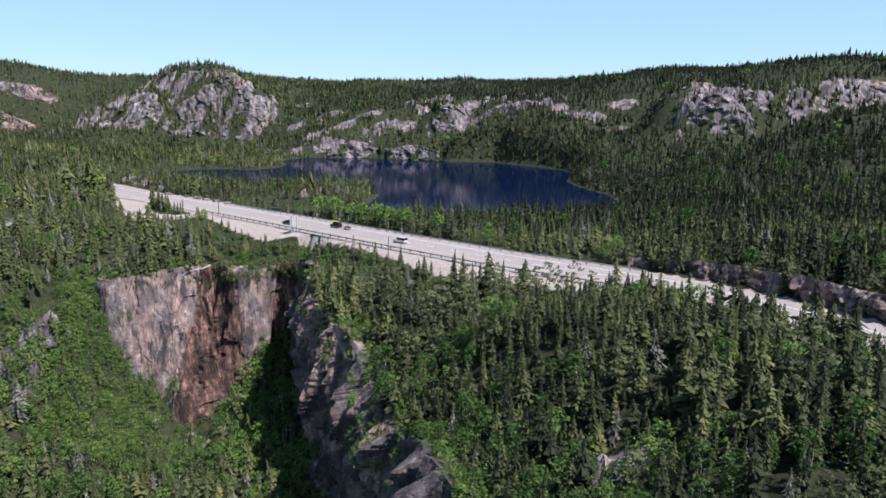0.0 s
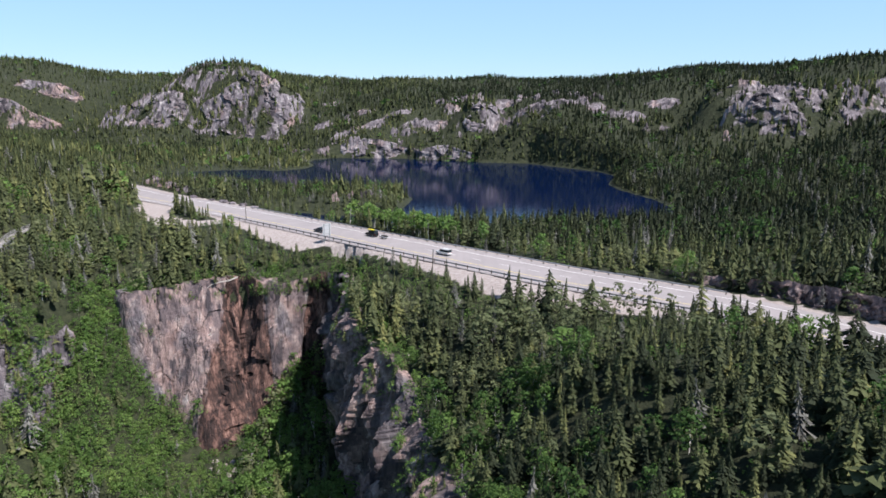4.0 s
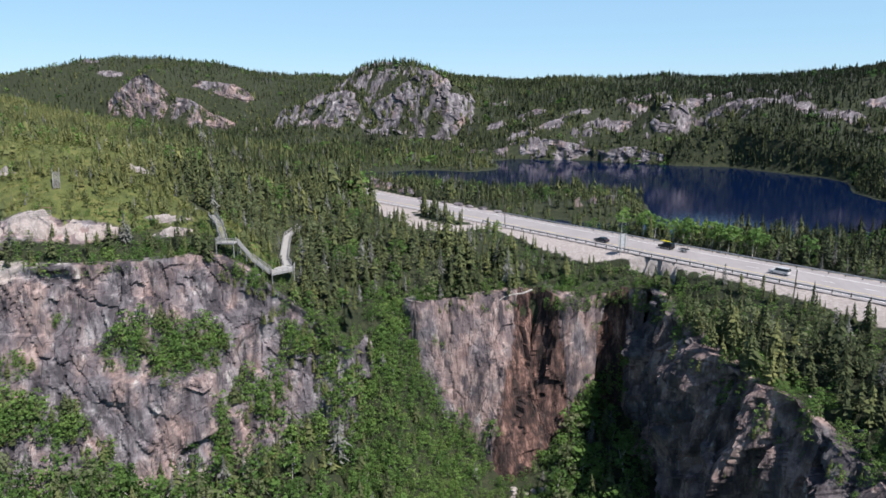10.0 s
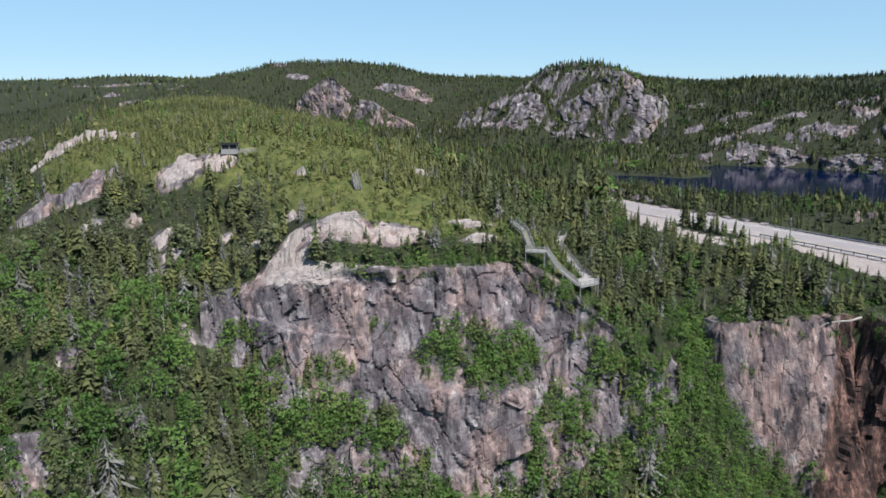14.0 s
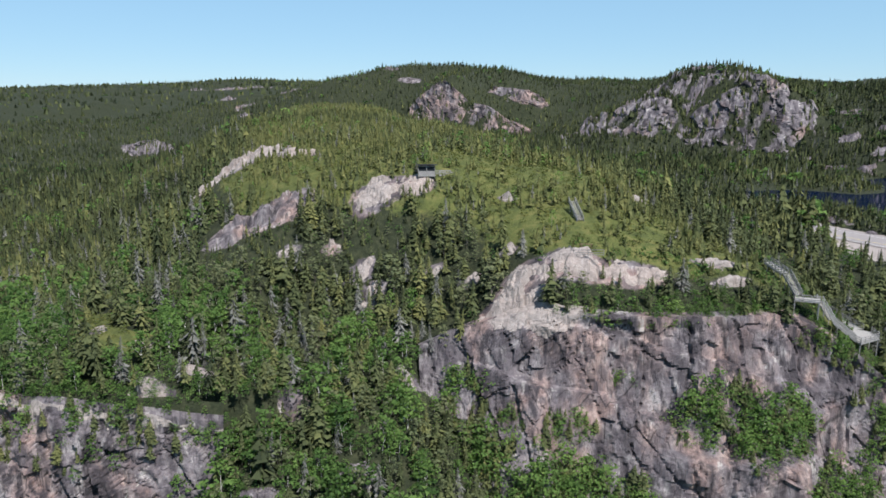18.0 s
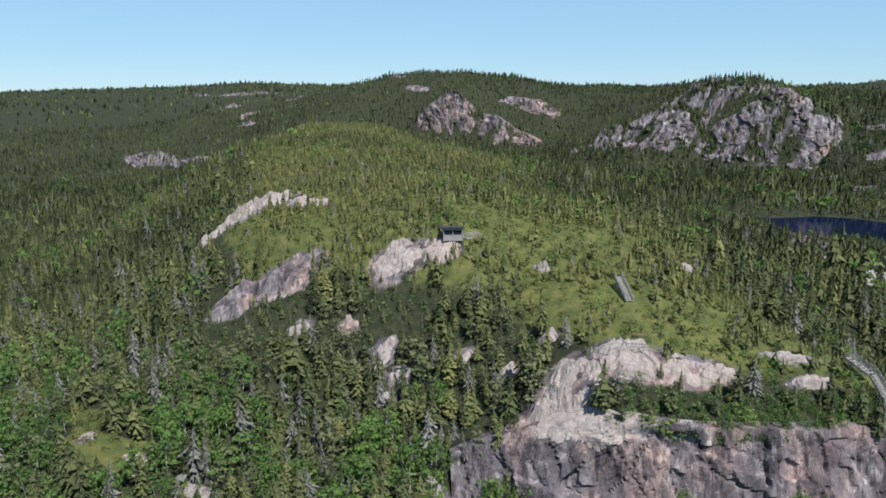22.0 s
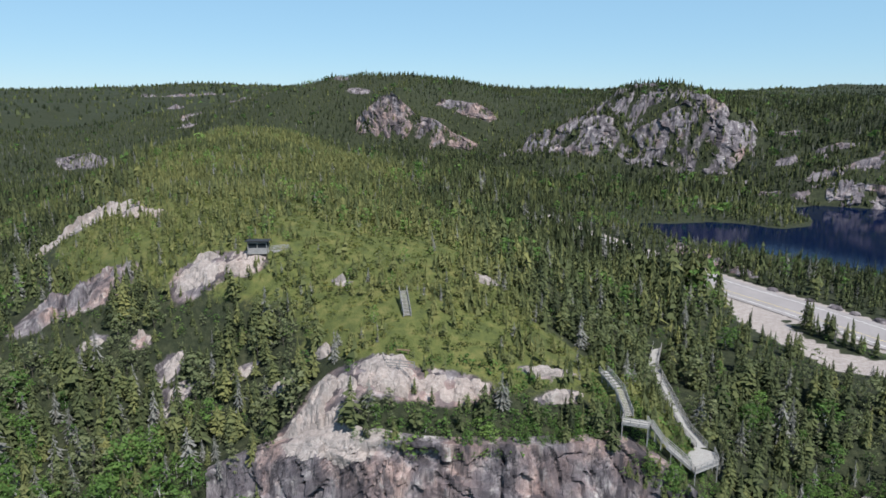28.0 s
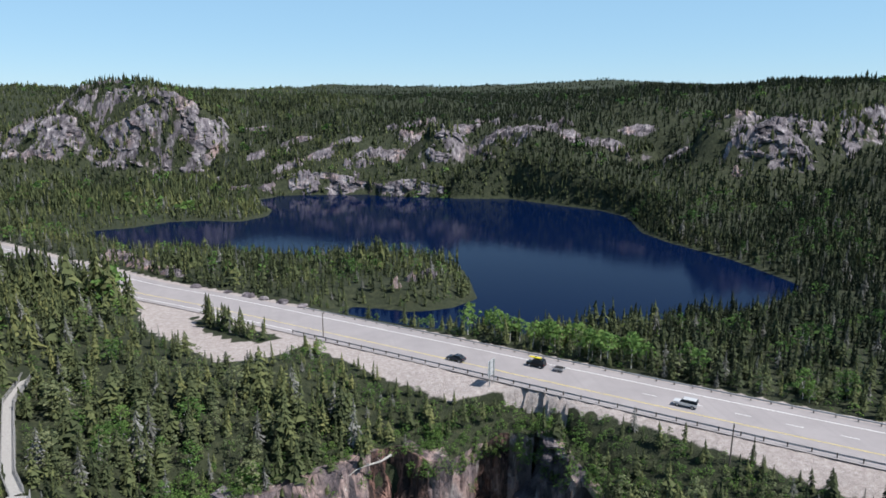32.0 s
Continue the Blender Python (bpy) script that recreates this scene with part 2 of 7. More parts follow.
def rock_colours(n, warm, grain=1.0, pale=0.0, tone_of=1.0):
    """Granite: grey to pink by the number warm (0 to 1), in fresh and weathered patches, with drips, lichen and joints; pale: how far it is bleached."""
    v = n.warped(n.place(), 0.25 * grain, 2.2 / grain)
    wide = n.noise(n.place((1, 1, 0.6)), 0.11 * grain, 4, 0.55)
    fine = n.noise(n.warped(n.place((1, 1, 0.55)), 0.25 * grain, 2.2 / grain), 0.5 * grain, 8, 0.63)
    # scales the greys; the gorge wall's low value stands in for shade
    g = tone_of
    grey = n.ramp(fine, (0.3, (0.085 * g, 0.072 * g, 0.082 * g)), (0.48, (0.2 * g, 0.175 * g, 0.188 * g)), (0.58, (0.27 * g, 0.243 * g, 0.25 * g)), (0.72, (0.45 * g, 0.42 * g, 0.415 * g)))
    pink = n.ramp(fine, (0.3, (0.15, 0.098, 0.09)), (0.48, (0.3, 0.213, 0.195)), (0.6, (0.38, 0.285, 0.258)), (0.74, (0.52, 0.42, 0.385)))
    tone = n.math("ADD", warm, n.math("MULTIPLY", n.math("SUBTRACT", wide, 0.5), 2.6))
    base = n.mix(n.ramp(tone, (0.3, 0.0), (0.62, 1.0)), grey, pink)
    white = n.noise(n.warped(n.place((1, 1, 0.45)), 0.3 * grain, 1.5), 0.42 * grain, 7, 0.68)
    base = n.mix(n.ramp(white, (0.6, 0.0), (0.66, 0.7)), base, (0.57, 0.53, 0.5))
    old = n.noise(n.warped(n.place((1, 1, 0.7)), 0.2 * grain, 3.0), 0.2 * grain, 6, 0.62)
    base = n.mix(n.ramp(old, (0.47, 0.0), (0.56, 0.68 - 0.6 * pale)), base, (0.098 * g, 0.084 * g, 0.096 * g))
    streak = n.noise(n.warped(n.place((0.34, 0.34, 0.03)), 0.3, 0.5), 1.0 * grain, 6, 0.62)
    where = n.ramp(n.noise(n.place((1, 1, 0.5)), 0.16 * grain, 3), (0.38, 0.1), (0.55, 0.95 - pale))
    base = n.mix(n.math("MULTIPLY", n.ramp(streak, (0.47, 0.0), (0.56, 1.0)), where), base, (0.05, 0.043, 0.05))
    lichen = n.noise(v, 2.4 * grain, 6, 0.75)
    base = n.mix(n.ramp(lichen, (0.57, 0.0), (0.66, 0.55)), base, (0.1, 0.1, 0.088))
    if pale:
        base = n.mix(pale, base, n.ramp(n.noise(v, 1.1, 8, 0.7), (0.3, (0.27, 0.232, 0.212)), (0.5, (0.4, 0.348, 0.318)), (0.72, (0.55, 0.488, 0.45))))
    lines = n.joints(n.warped(n.place((0.16, 0.16, 0.032)), 0.6, 0.35), grain)
    there = n.ramp(n.noise(n.place(), 0.13 * grain, 3), (0.5, 0.0), (0.6, 0.75 - 0.6 * pale))
    base = n.mix(n.math("MULTIPLY", n.ramp(lines, (0.008, 1.0), (0.02, 0.0)), there), base, (0.03, 0.026, 0.028))
    return base


def rock_material(name, warm=None, grain=1.0, pale=0.0, tone_of=1.0):
    n = Nodes(name, 0.85)
    v = n.place()
    w = n.attribute("warm") if warm is None else warm
    c = rock_colours(n, w, grain, pale, tone_of)
    rust = n.ramp(n.noise(n.warped(n.place((1, 1, 0.22)), 0.4, 1.2), 0.5, 8, 0.72), (0.4, (0.013, 0.009, 0.009)), (0.49, (0.05, 0.029, 0.025)), (0.57, (0.15, 0.082, 0.066)), (0.68, (0.36, 0.225, 0.18)))
    c = n.mix(n.ramp(n.math("ADD", n.attribute("stain"), n.math("MULTIPLY", n.math("SUBTRACT", n.noise(n.place((1, 1, 0.12)), 0.5, 4), 0.5), 0.7)), (0.44, 0.0), (0.54, 0.95)), c, rust)
    n.colour(c)
    crack = n.noise(n.place((0.8, 0.8, 0.22)), 0.6 * grain, 4, 0.5)
    seam = n.math("ABSOLUTE", n.math("SUBTRACT", crack, 0.5))
    relief = n.math("ADD", n.math("MULTIPLY", n.math("MINIMUM", seam, 0.05), 9.0), n.noise(v, 1.6 * grain, 10, 0.75))
    n.bump(relief, 0.8, 0.4)
    return n.mat


def ground_material():
    """Forest floor, heath and moss, gravel and bare granite, laid by fields of the sheet."""
    n = Nodes("ground_cover", 0.9)
    v = n.place()
    floor = n.ramp(n.noise(v, 0.5, 8, 0.7), (0.3, (0.014, 0.018, 0.01)), (0.5, (0.026, 0.033, 0.015)), (0.72, (0.06, 0.063, 0.033)))
    heath = n.ramp(n.noise(v, 0.28, 8, 0.7), (0.3, (0.05, 0.066, 0.022)), (0.5, (0.098, 0.114, 0.032)), (0.72, (0.185, 0.17, 0.06)))
    gravel = n.ramp(n.noise(v, 1.1, 10, 0.75), (0.3, (0.25, 0.215, 0.2)), (0.5, (0.36, 0.315, 0.295)), (0.72, (0.5, 0.45, 0.425)))
    edge = n.math("MULTIPLY", n.math("SUBTRACT", n.noise(v, 0.35, 8, 0.75), 0.5), 0.9)
    c = n.mix(n.ramp(n.math("ADD", n.attribute("heath"), edge), (0.42, 0.0), (0.58, 1.0)), floor, heath)
    c = n.mix(n.ramp(n.math("ADD", n.attribute("bare"), edge), (0.44, 0.0), (0.56, 1.0)), c, rock_colours(n, n.attribute("warm")))
    c = n.mix(n.ramp(n.math("ADD", n.attribute("gravel"), n.math("MULTIPLY", edge, 0.7)), (0.44, 0.0), (0.56, 1.0)), c, gravel)
    n.colour(c)
    n.bump(n.noise(v, 0.9, 10, 0.75), 0.8, 0.6)
    return n.mat


def leaf_material(name, dark, mid, light, glow=0.25):
    """Foliage: each tree its own hue, each spray a little different, thin enough to let some light through."""
    n = Nodes(name, 0.75)
    n.bsdf.inputs["Specular IOR Level"].default_value = 0.12
    v = n.place()
    per_tree = n.math("ADD", n.math("MULTIPLY", n.attribute("hue"), 0.7), n.math("MULTIPLY", n.island(), 0.3))
    c = n.ramp(per_tree, (0.0, dark), (0.5, mid), (1.0, light))
    c = n.mix(n.ramp(n.noise(v, 3.0, 4), (0.35, 0.0), (0.7, 0.3)), c, tuple(x * 0.6 for x in mid))
    n.colour(c)
    thin = n.add("ShaderNodeBsdfTranslucent", Color=c)
    mix = n.add("ShaderNodeMixShader", Fac=glow)
    out = n.tree.nodes["Material Output"]
    n.tree.links.new(n.bsdf.outputs[0], mix.inputs[1])
    n.tree.links.new(thin.outputs[0], mix.inputs[2])
    n.tree.links.new(mix.outputs[0], out.inputs["Surface"])
    return n.mat


def bark_material(name, dark, light):
    n = Nodes(name, 0.9)
    n.colour(n.ramp(n.noise(n.place((3, 3, 0.8)), 3.0, 6), (0.35, dark), (0.65, light)))
    return n.mat


def asphalt_material():
    n = Nodes("pale_asphalt", 0.85)
    v = n.place()
    c = n.ramp(n.noise(v, 0.12, 8, 0.7), (0.3, (0.265, 0.243, 0.243)), (0.7, (0.34, 0.312, 0.31)))
    c = n.mix(n.ramp(n.noise(v, 14.0, 4), (0.4, 0.0), (0.75, 0.35)), c, (0.21, 0.195, 0.192))
    lane = n.noise(n.place((0.9, 0.02, 1), (0, 0, radians(-42.6))), 1.0, 3)
    c = n.mix(n.ramp(lane, (0.5, 0.0), (0.7, 0.35)), c, (0.24, 0.222, 0.222))
    n.colour(c)
    n.bump(n.noise(v, 30.0, 3), 0.3, 0.01)
    return n.mat


def water_material():
    n = Nodes("lake_water", 0.03)
    v = n.place((1, 1, 1))
    n.colour((0.0012, 0.0058, 0.027))
    n.bsdf.inputs["Specular IOR Level"].default_value = 0.3
    n.bsdf.inputs["IOR"].default_value = 1.1
    ripple = n.math("ADD", n.noise(v, 1.6, 4), n.math("MULTIPLY", n.noise(v, 0.25, 3), 1.5))
    calm = n.noise(n.place((0.012, 0.03, 1)), 1.0, 4)
    n.bump(ripple, 0.06, 0.16)
    n.rough(n.ramp(calm, (0.4, 0.01), (0.65, 0.035)))
    return n.mat


GROUND = ground_material()
ROCK = rock_material("granite", None, 1.0, 0.0, 1.0)
# copy of the granite with the gorge wall's shade put into its greys
ROCK_SHADED = rock_material("shade_toned_granite", None, 1.0, 0.0, 0.62)
ROCK_FAR = rock_material("far_granite", None, 0.5, 0.0, 1.1)
ROCK_PALE = rock_material("bleached_granite", None, 1.0, 0.7)
NEEDLES = leaf_material("spruce_needles", (0.021, 0.029, 0.017), (0.095, 0.112, 0.048), (0.222, 0.22, 0.08), 0.1)
LEAVES = leaf_material("birch_leaves", (0.052, 0.104, 0.032), (0.148, 0.25, 0.068), (0.265, 0.36, 0.104), 0.45)
HEATHER = leaf_material("heath_leaves", (0.045, 0.065, 0.022), (0.11, 0.132, 0.035), (0.22, 0.205, 0.06), 0.3)
GREY_NEEDLES = leaf_material("larch_needles", (0.095, 0.115, 0.06), (0.155, 0.182, 0.09), (0.215, 0.23, 0.12), 0.35)
GREY_TWIGS = leaf_material("dead_twigs", (0.115, 0.115, 0.104), (0.175, 0.174, 0.158), (0.245, 0.24, 0.22), 0.0)
BARK = bark_material("spruce_bark", (0.06, 0.05, 0.042), (0.16, 0.14, 0.125))
WHITE_BARK = bark_material("birch_bark", (0.3, 0.28, 0.26), (0.62, 0.6, 0.56))
ASPHALT = asphalt_material()
WATER = water_material()

# ---------------------------------------------------------------- the lie of the land
# spot heights of the plan: x, y, z
GORGE_SIDE = [(-38, 207, -3.5), (-30, 178, -6), (-26, 163, -8.5), (-18, 146, -12), (-8, 122, -12), (0, 100, -7), (6, 131, -0.5), (12.5, 113, 4.5),
              (21, 109, 8), (-1.5, 131, -8), (1.3, 107, -7), (11.5, 100.5, 0.5), (24, 100, 7.5), (32, 84, 10.5), (18, 87, 3), (24.5, 73, 5), (30.5, 68, 9), (34, 60, 11),
              (10.6, 79, -1), (40, 40, 11), (0, 162, -2.5), (24, 146, 0), (34, 112, 5), (50, 90, 4), (45, 105, 3.5), (56, 74, 5), (44, 122, 3), (62, 100, 3), (-14, 185, 0.2), (-47, 226, 0.8),
              (-71, 211, -6), (-85, 209, -7), (-97, 206, -9), (-106, 208, -8), (-112, 186, -14), (-120, 196, -3), (-128, 184, -2), (-90, 235, 0.8)]
LOOKOUT_HILL = [(-141, 179, 7), (-158, 169, 7), (-172, 163, 6), (-199, 157, 2), (-194, 159, 8), (-226, 162, 5.5), (-182, 169, 16.3), (-158, 184, 14.5),
                (-152, 206, 9), (-138.5, 184, 9.3), (-144.5, 188.5, 13.0), (-135, 187, 5.2), (-133, 198, 1.3), (-141, 219, 1.5), (-147, 236, 1.7), (-110, 230, 1.5), (-125, 245, 2.5), (-231, 190, 28.5), (-237, 183, 25.5), (-264, 176, 21.5), (-273, 169, 15), (-305, 208, 31),
                (-207, 191, 24), (-181, 209, 23.5), (-167, 230, 17), (-205, 272, 20), (-296, 251, 33), (-261, 268, 28), (-322, 410, 30), (-470, 430, 43)]
WEST = [(-393, 281, 25), (-440, 330, 33), (-190, 300, 9), (-230, 350, 13), (-300, 460, 9), (-410, 560, 14), (-330, 160, -4), (-300, 152, 2),
        (-380, 210, -7), (-500, 290, -16), (-700, 480, -10), (-772, 602, 0), (-843, 580, -14), (-860, 775, 34), (-256, 117, 3), (-244, 112, -1),
        (-255, 102, -2), (-330, 90, -8), (-420, 60, -10), (-700, 200, -10), (-1100, 500, 10), (-650, 720, 12), (-240, 140, -3)]
LAKESIDE = [(-113, 512, 1), (-163, 476, 1), (-215, 457, 2), (-230, 480, 3), (-250, 540, 5), (-190, 560, 4), (-48, 316, 3.4), (-75, 340, 2.2),
            (-110, 345, 2.4), (-140, 388, 1.5), (-156, 362, 4.5), (-123, 566, 1.5), (-105, 592, 12), (-71, 592, 17), (-56, 628, 42), (-34, 562, 10),
            (40, 574, 34), (2, 556, 15), (96, 520, 22), (182, 462, 41), (118, 420, 10), (106, 350, 3), (98, 300, 2), (-20, 240, 1),
            (60, 200, 3), (120, 200, 6), (80, 152, 6), (110, 130, 9)]
FAR_FEET = [(-560, 766, 24), (-530, 764, 22), (-490, 760, 14), (-592, 770, 27), (-468, 760, 12), (-240, 652, 12), (-215, 650, 8), (-180, 650, 3), (-155, 652, 18), (-262, 662, 14), (172, 446, 20), (190, 444, 17), (225, 446, 30),
            (-3, 572, 12), (12, 572, 13), (-60, 600, 22), (262, 460, 34), (128, 528, 16), (-836, 594, -18), (-790, 592, -19)]
FAR_HILLS = [(-201, 684, 68), (-196, 636, 9), (-235, 705, 76), (-205, 728, 70), (-270, 725, 76), (-300, 745, 64), (-150, 730, 58), (-118, 680, 40), (-275, 690, 50), (-330, 730, 32), (-436, 768, 15),
             (-509, 716, 18), (-548, 790, 73), (-432, 826, 47), (-610, 880, 90), (-690, 860, 93), (-748, 832, 76), (-480, 890, 66), (-450, 960, 68), (-350, 860, 58), (-630, 790, 36), (-50, 720, 57),
             (50, 690, 56), (150, 620, 63), (-50, 860, 65), (90, 880, 63), (200, 800, 65), (-150, 840, 63), (-150, 1010, 67), (340, 690, 74), (285, 745, 70), (365, 606, 74), (-545, 930, 92), (-570, 1000, 90), (-310, 930, 68), (274, 516, 69), (223, 390, 33), (178, 312, 8)]
HORIZON = [(-900, 1200, 84), (-1500, 1100, 86), (-1450, 1370, 106), (-560, 1160, 82), (-350, 1140, 82), (0, 1500, 66), (600, 1200, 78), (600, 520, 76), (1000, 800, 90), (-40, 2650, 124), (-330, 2780, 100), (820, 2310, 134), (350, 2300, 88), (1100, 2150, 106),
           (-2000, 2200, 90), (-800, 2400, 92), (2000, 2000, 110), (2500, 500, 100), (-3000, 800, 80), (0, 4200, 110), (300, 150, 20), (200, 60, 15),
           (600, 200, 60), (-4000, 4000, 110), (4000, 4000, 110)]
VALLEY = [(-107, 200, -13), (-104, 191, -25), (-100, 183, -33), (-83, 176, -50), (-70, 190, -50), (-60, 201, -44), (-96, 190, -38), (-106, 178, -41), (-116, 163, -41), (-150, 148, -39), (-170, 142, -36),
          (-186, 147, -26), (-200, 149, -13), (-211, 141, -7), (-220, 129, -10), (-165, 115, -33), (-190, 110, -26), (-222, 108, -20), (-236, 98, -27), (-250, 92, -31), (-264, 88, -33),
          (-262, 76, -36), (-100, 140, -52), (-60, 150, -52), (-45, 166, -50), (-34, 130, -54), (-100, 80, -66), (-200, 40, -52), (-20, 80, -62),
          (-44, 200, -42), (-150, -150, -72), (-300, -100, -60), (100, -150, -40), (-240, 135, -5)]
# the rim of the gorge, seen from above
RIM = [(-262, 96), (-246, 103), (-226, 120), (-212, 143), (-203, 151), (-186, 156), (-172, 160), (-158, 166), (-148, 172), (-141, 176), (-128, 180),
       (-114, 184), (-112, 195), (-109, 207), (-104, 209), (-101, 204.5), (-97, 204.5), (-85, 207), (-71, 209), (-63, 211), (-54, 214.5), (-46, 215.5), (-41, 212.5), (-38, 206), (-37, 194),
       (-32, 178), (-27, 163), (-20, 152), (-15, 142), (-11, 128), (-6, 110), (0, 88), (4, 60), (10, 0), (60, -300), (-500, -300), (-420, 30)]
LAKE = [(-176, 379), (-168, 412), (-200, 440), (-196, 456), (-181, 459), (-163, 476), (-149, 479), (-127, 470), (-114, 486), (-112, 510), (-122, 540), (-123, 563),
        (-105, 576), (-71, 575), (-34, 553), (2, 541), (38, 534), (63, 495), (78, 474), (83, 446), (70, 400), (71, 377), (79, 340), (80, 295), (50, 272), (10, 268),
        (-27, 261), (-48, 269), (-66, 276), (-80, 290), (-74, 298), (-56, 289), (-44, 291), (-34, 300), (-31, 340), (-42, 372), (-60, 382), (-90, 376), (-112, 388), (-140, 404), (-160, 402)]
ROAD_LINE = [(150, -60), (110, 20), (90, 75), (73, 116), (65, 133), (57, 144), (46.5, 156.5), (36, 165.5), (25, 174), (11, 185), (-31, 222.5), (-64, 252.5), (-114, 297),
             (-141, 319.5), (-168, 346), (-190, 367), (-220, 397), (-258, 436), (-312, 495), (-370, 560), (-425, 612), (-490, 648), (-570, 660)]
ROAD_Z, LAKE_Z = 2.5, -0.6
UPPER_SPOTS = GORGE_SIDE + LOOKOUT_HILL + WEST + LAKESIDE + FAR_FEET + FAR_HILLS + HORIZON


def surface(spots, soft=9.0):
    """A smooth surface through spot heights."""
    p = np.array(spots, float)
    r = np.sqrt(((p[:, None, :2] - p[None, :, :2]) ** 2).sum(-1) + soft**2)
    n = len(p)
    a = np.zeros((n + 1, n + 1))
    a[:n, :n], a[:n, n], a[n, :n] = r - 0.8 * np.eye(n), 1, 1
    k = np.linalg.solve(a, np.r_[p[:, 2], 0])

    def height(x, y):
        z = np.full(np.shape(x), k[n])
        for (px, py, _), w in zip(p, k):
            z = z + w * np.sqrt((x - px) ** 2 + (y - py) ** 2 + soft**2)
        return z

    return height


upper_land, valley_land = surface(UPPER_SPOTS), surface(VALLEY)
road_points, road_run = resample(ROAD_LINE, 4.0)
road_line = [tuple(p) for p in road_points]
# bare rock: middle x, y, half length, half width, turn in degrees, and how pink
BARE = [(-182, 169, 8, 4, 15, 0.4), (-171, 173, 9, 3.2, 22, 0.4), (-190, 162, 7, 6, 60, 0.4), (-193, 157.5, 5, 4, 20, 0.3), (-239, 182, 7, 6, 50, 0.5), (-231, 187, 6, 4, 30, 0.4), (-265, 174, 10, 7.5, 30, 0.4),
        (-275, 167, 8, 6.5, 40, 0.35), (-305, 206, 15, 7.5, 20, 0.4), (-316, 198, 7, 6, 40, 0.35), (-286, 206, 10, 3, 5, 0.4), (-207, 191, 2.5, 1.2, 0, 0.3), (-181, 209, 4, 2.2, 30, 0.2), (-157, 184, 6, 1.4, 20, 0.4),
        (-153, 180, 5, 1.5, 30, 0.3)]
BARE_2 = [(-262, 117, 2.4, 1.6, 20, 0.2), (-250, 118, 3.2, 1.8, 40, 0.2), (-306, 124, 3.0, 2.2, 10, 0.2), (-238, 120, 3.4, 2.0, 35, 0.2), (-284, 132, 2.2, 1.5, 0, 0.2), (-226, 160, 4.5, 2.8, 80, 0.3), (-232, 164, 4, 2.6, 70, 0.3), (-215, 168, 3, 2, 40, 0.2), (-204, 166, 2.6, 1.6, 40, 0.2), (-242, 166, 3, 2, 20, 0.3), (-198, 172, 2.5, 1.6, 0, 0.2), (-252, 162, 3, 2, 30, 0.2),
          (-16, 147, 5, 3.5, -60, 0.6), (-21, 156, 3.5, 4, 20, 0.5), (19, 73, 4, 3, 0, 0.3), (-5, 112, 3, 4, 10, 0.4), (-240, 112, 4, 2, 20, 0.2), (-208, 146, 3, 2, 0, 0.3), (-7, 128, 3, 3, 0, 0.4)]
CRAGS = [(-62, 622, 12, 5, 0, 0.2), (-45, 604, 16, 5, 0, 0.2), (45, 590, 20, 6, 0, 0.15), (75, 584, 16, 5, -5, 0.15), (172, 470, 16, 6, -30, 0.15), (215, 470, 26, 7, -10, 0.15),
         (260, 480, 24, 6, -5, 0.15), (175, 486, 10, 4, 0, 0.2), (-120, 580, 8, 4, 0, 0.3), (-138, 586, 8, 4, 0, 0.3), (-858, 768, 14, 9, 0, 0.2), (60, 602, 18, 6, 0, 0.15), (140, 566, 14, 6, -20, 0.15), (-820, 890, 40, 10, 0, 0.2)]
CRAGS_3 = [(-30, 600, 9, 9, 20, 0.15), (-8, 612, 10, 12, 0, 0.12), (18, 604, 8, 12, -20, 0.12), (44, 596, 7, 13, -25, 0.1), (66, 590, 9, 10, -20, 0.15), (92, 572, 8, 8, -20, 0.2), (118, 556, 8, 6, -20, 0.25),
           (-84, 612, 10, 7, 10, 0.2), (-110, 606, 8, 6, 20, 0.25), (28, 626, 12, 8, 0, 0.15), (-130, 640, 9, 6, 10, 0.15), (150, 520, 12, 6, -20, 0.25)]
HOLLOW_CRAGS = [(-216, 111, 5, 3.5, 20, 0.2), (-210, 107.5, 5, 3.5, 30, 0.3), (-204.6, 123.5, 3.6, 2.4, 40, 0.3), (-194.5, 124, 3, 2.2, 30, 0.2), (-222, 128, 3.2, 2.4, 20, 0.2), (-176, 141, 4, 2.6, 30, 0.3)]
GREY_SLOPE = [(-322, 730, 12, 8, 20, 0.1), (-304, 716, 13, 8, 15, 0.1), (-287, 709, 12, 9, 20, 0.1), (-267, 700, 12, 9, 20, 0.1), (-253, 692, 9, 8, 10, 0.1), (-244, 697, 9, 7, 30, 0.1), (-232, 701, 10, 6, 20, 0.12), (-216, 694, 9, 6, 0, 0.15), (-206, 690, 8, 5, 0, 0.2)]
CRAGS_2 = [(-1150, 1030, 90, 16, 0, 0.2), (-100, 650, 14, 6, 0, 0.15), (-300, 704, 30, 6, -35, 0.1), (-350, 700, 20, 5, -40, 0.1), (-640, 850, 20, 6, 0, 0.2), (-720, 900, 20, 7, 0, 0.2),
           (-250, 720, 16, 5, 0, 0.1), (-130, 690, 10, 5, 0, 0.1), (-160, 620, 6, 3, 0, 0.2), (0, 620, 14, 5, 0, 0.2), (100, 560, 10, 5, 0, 0.2)]
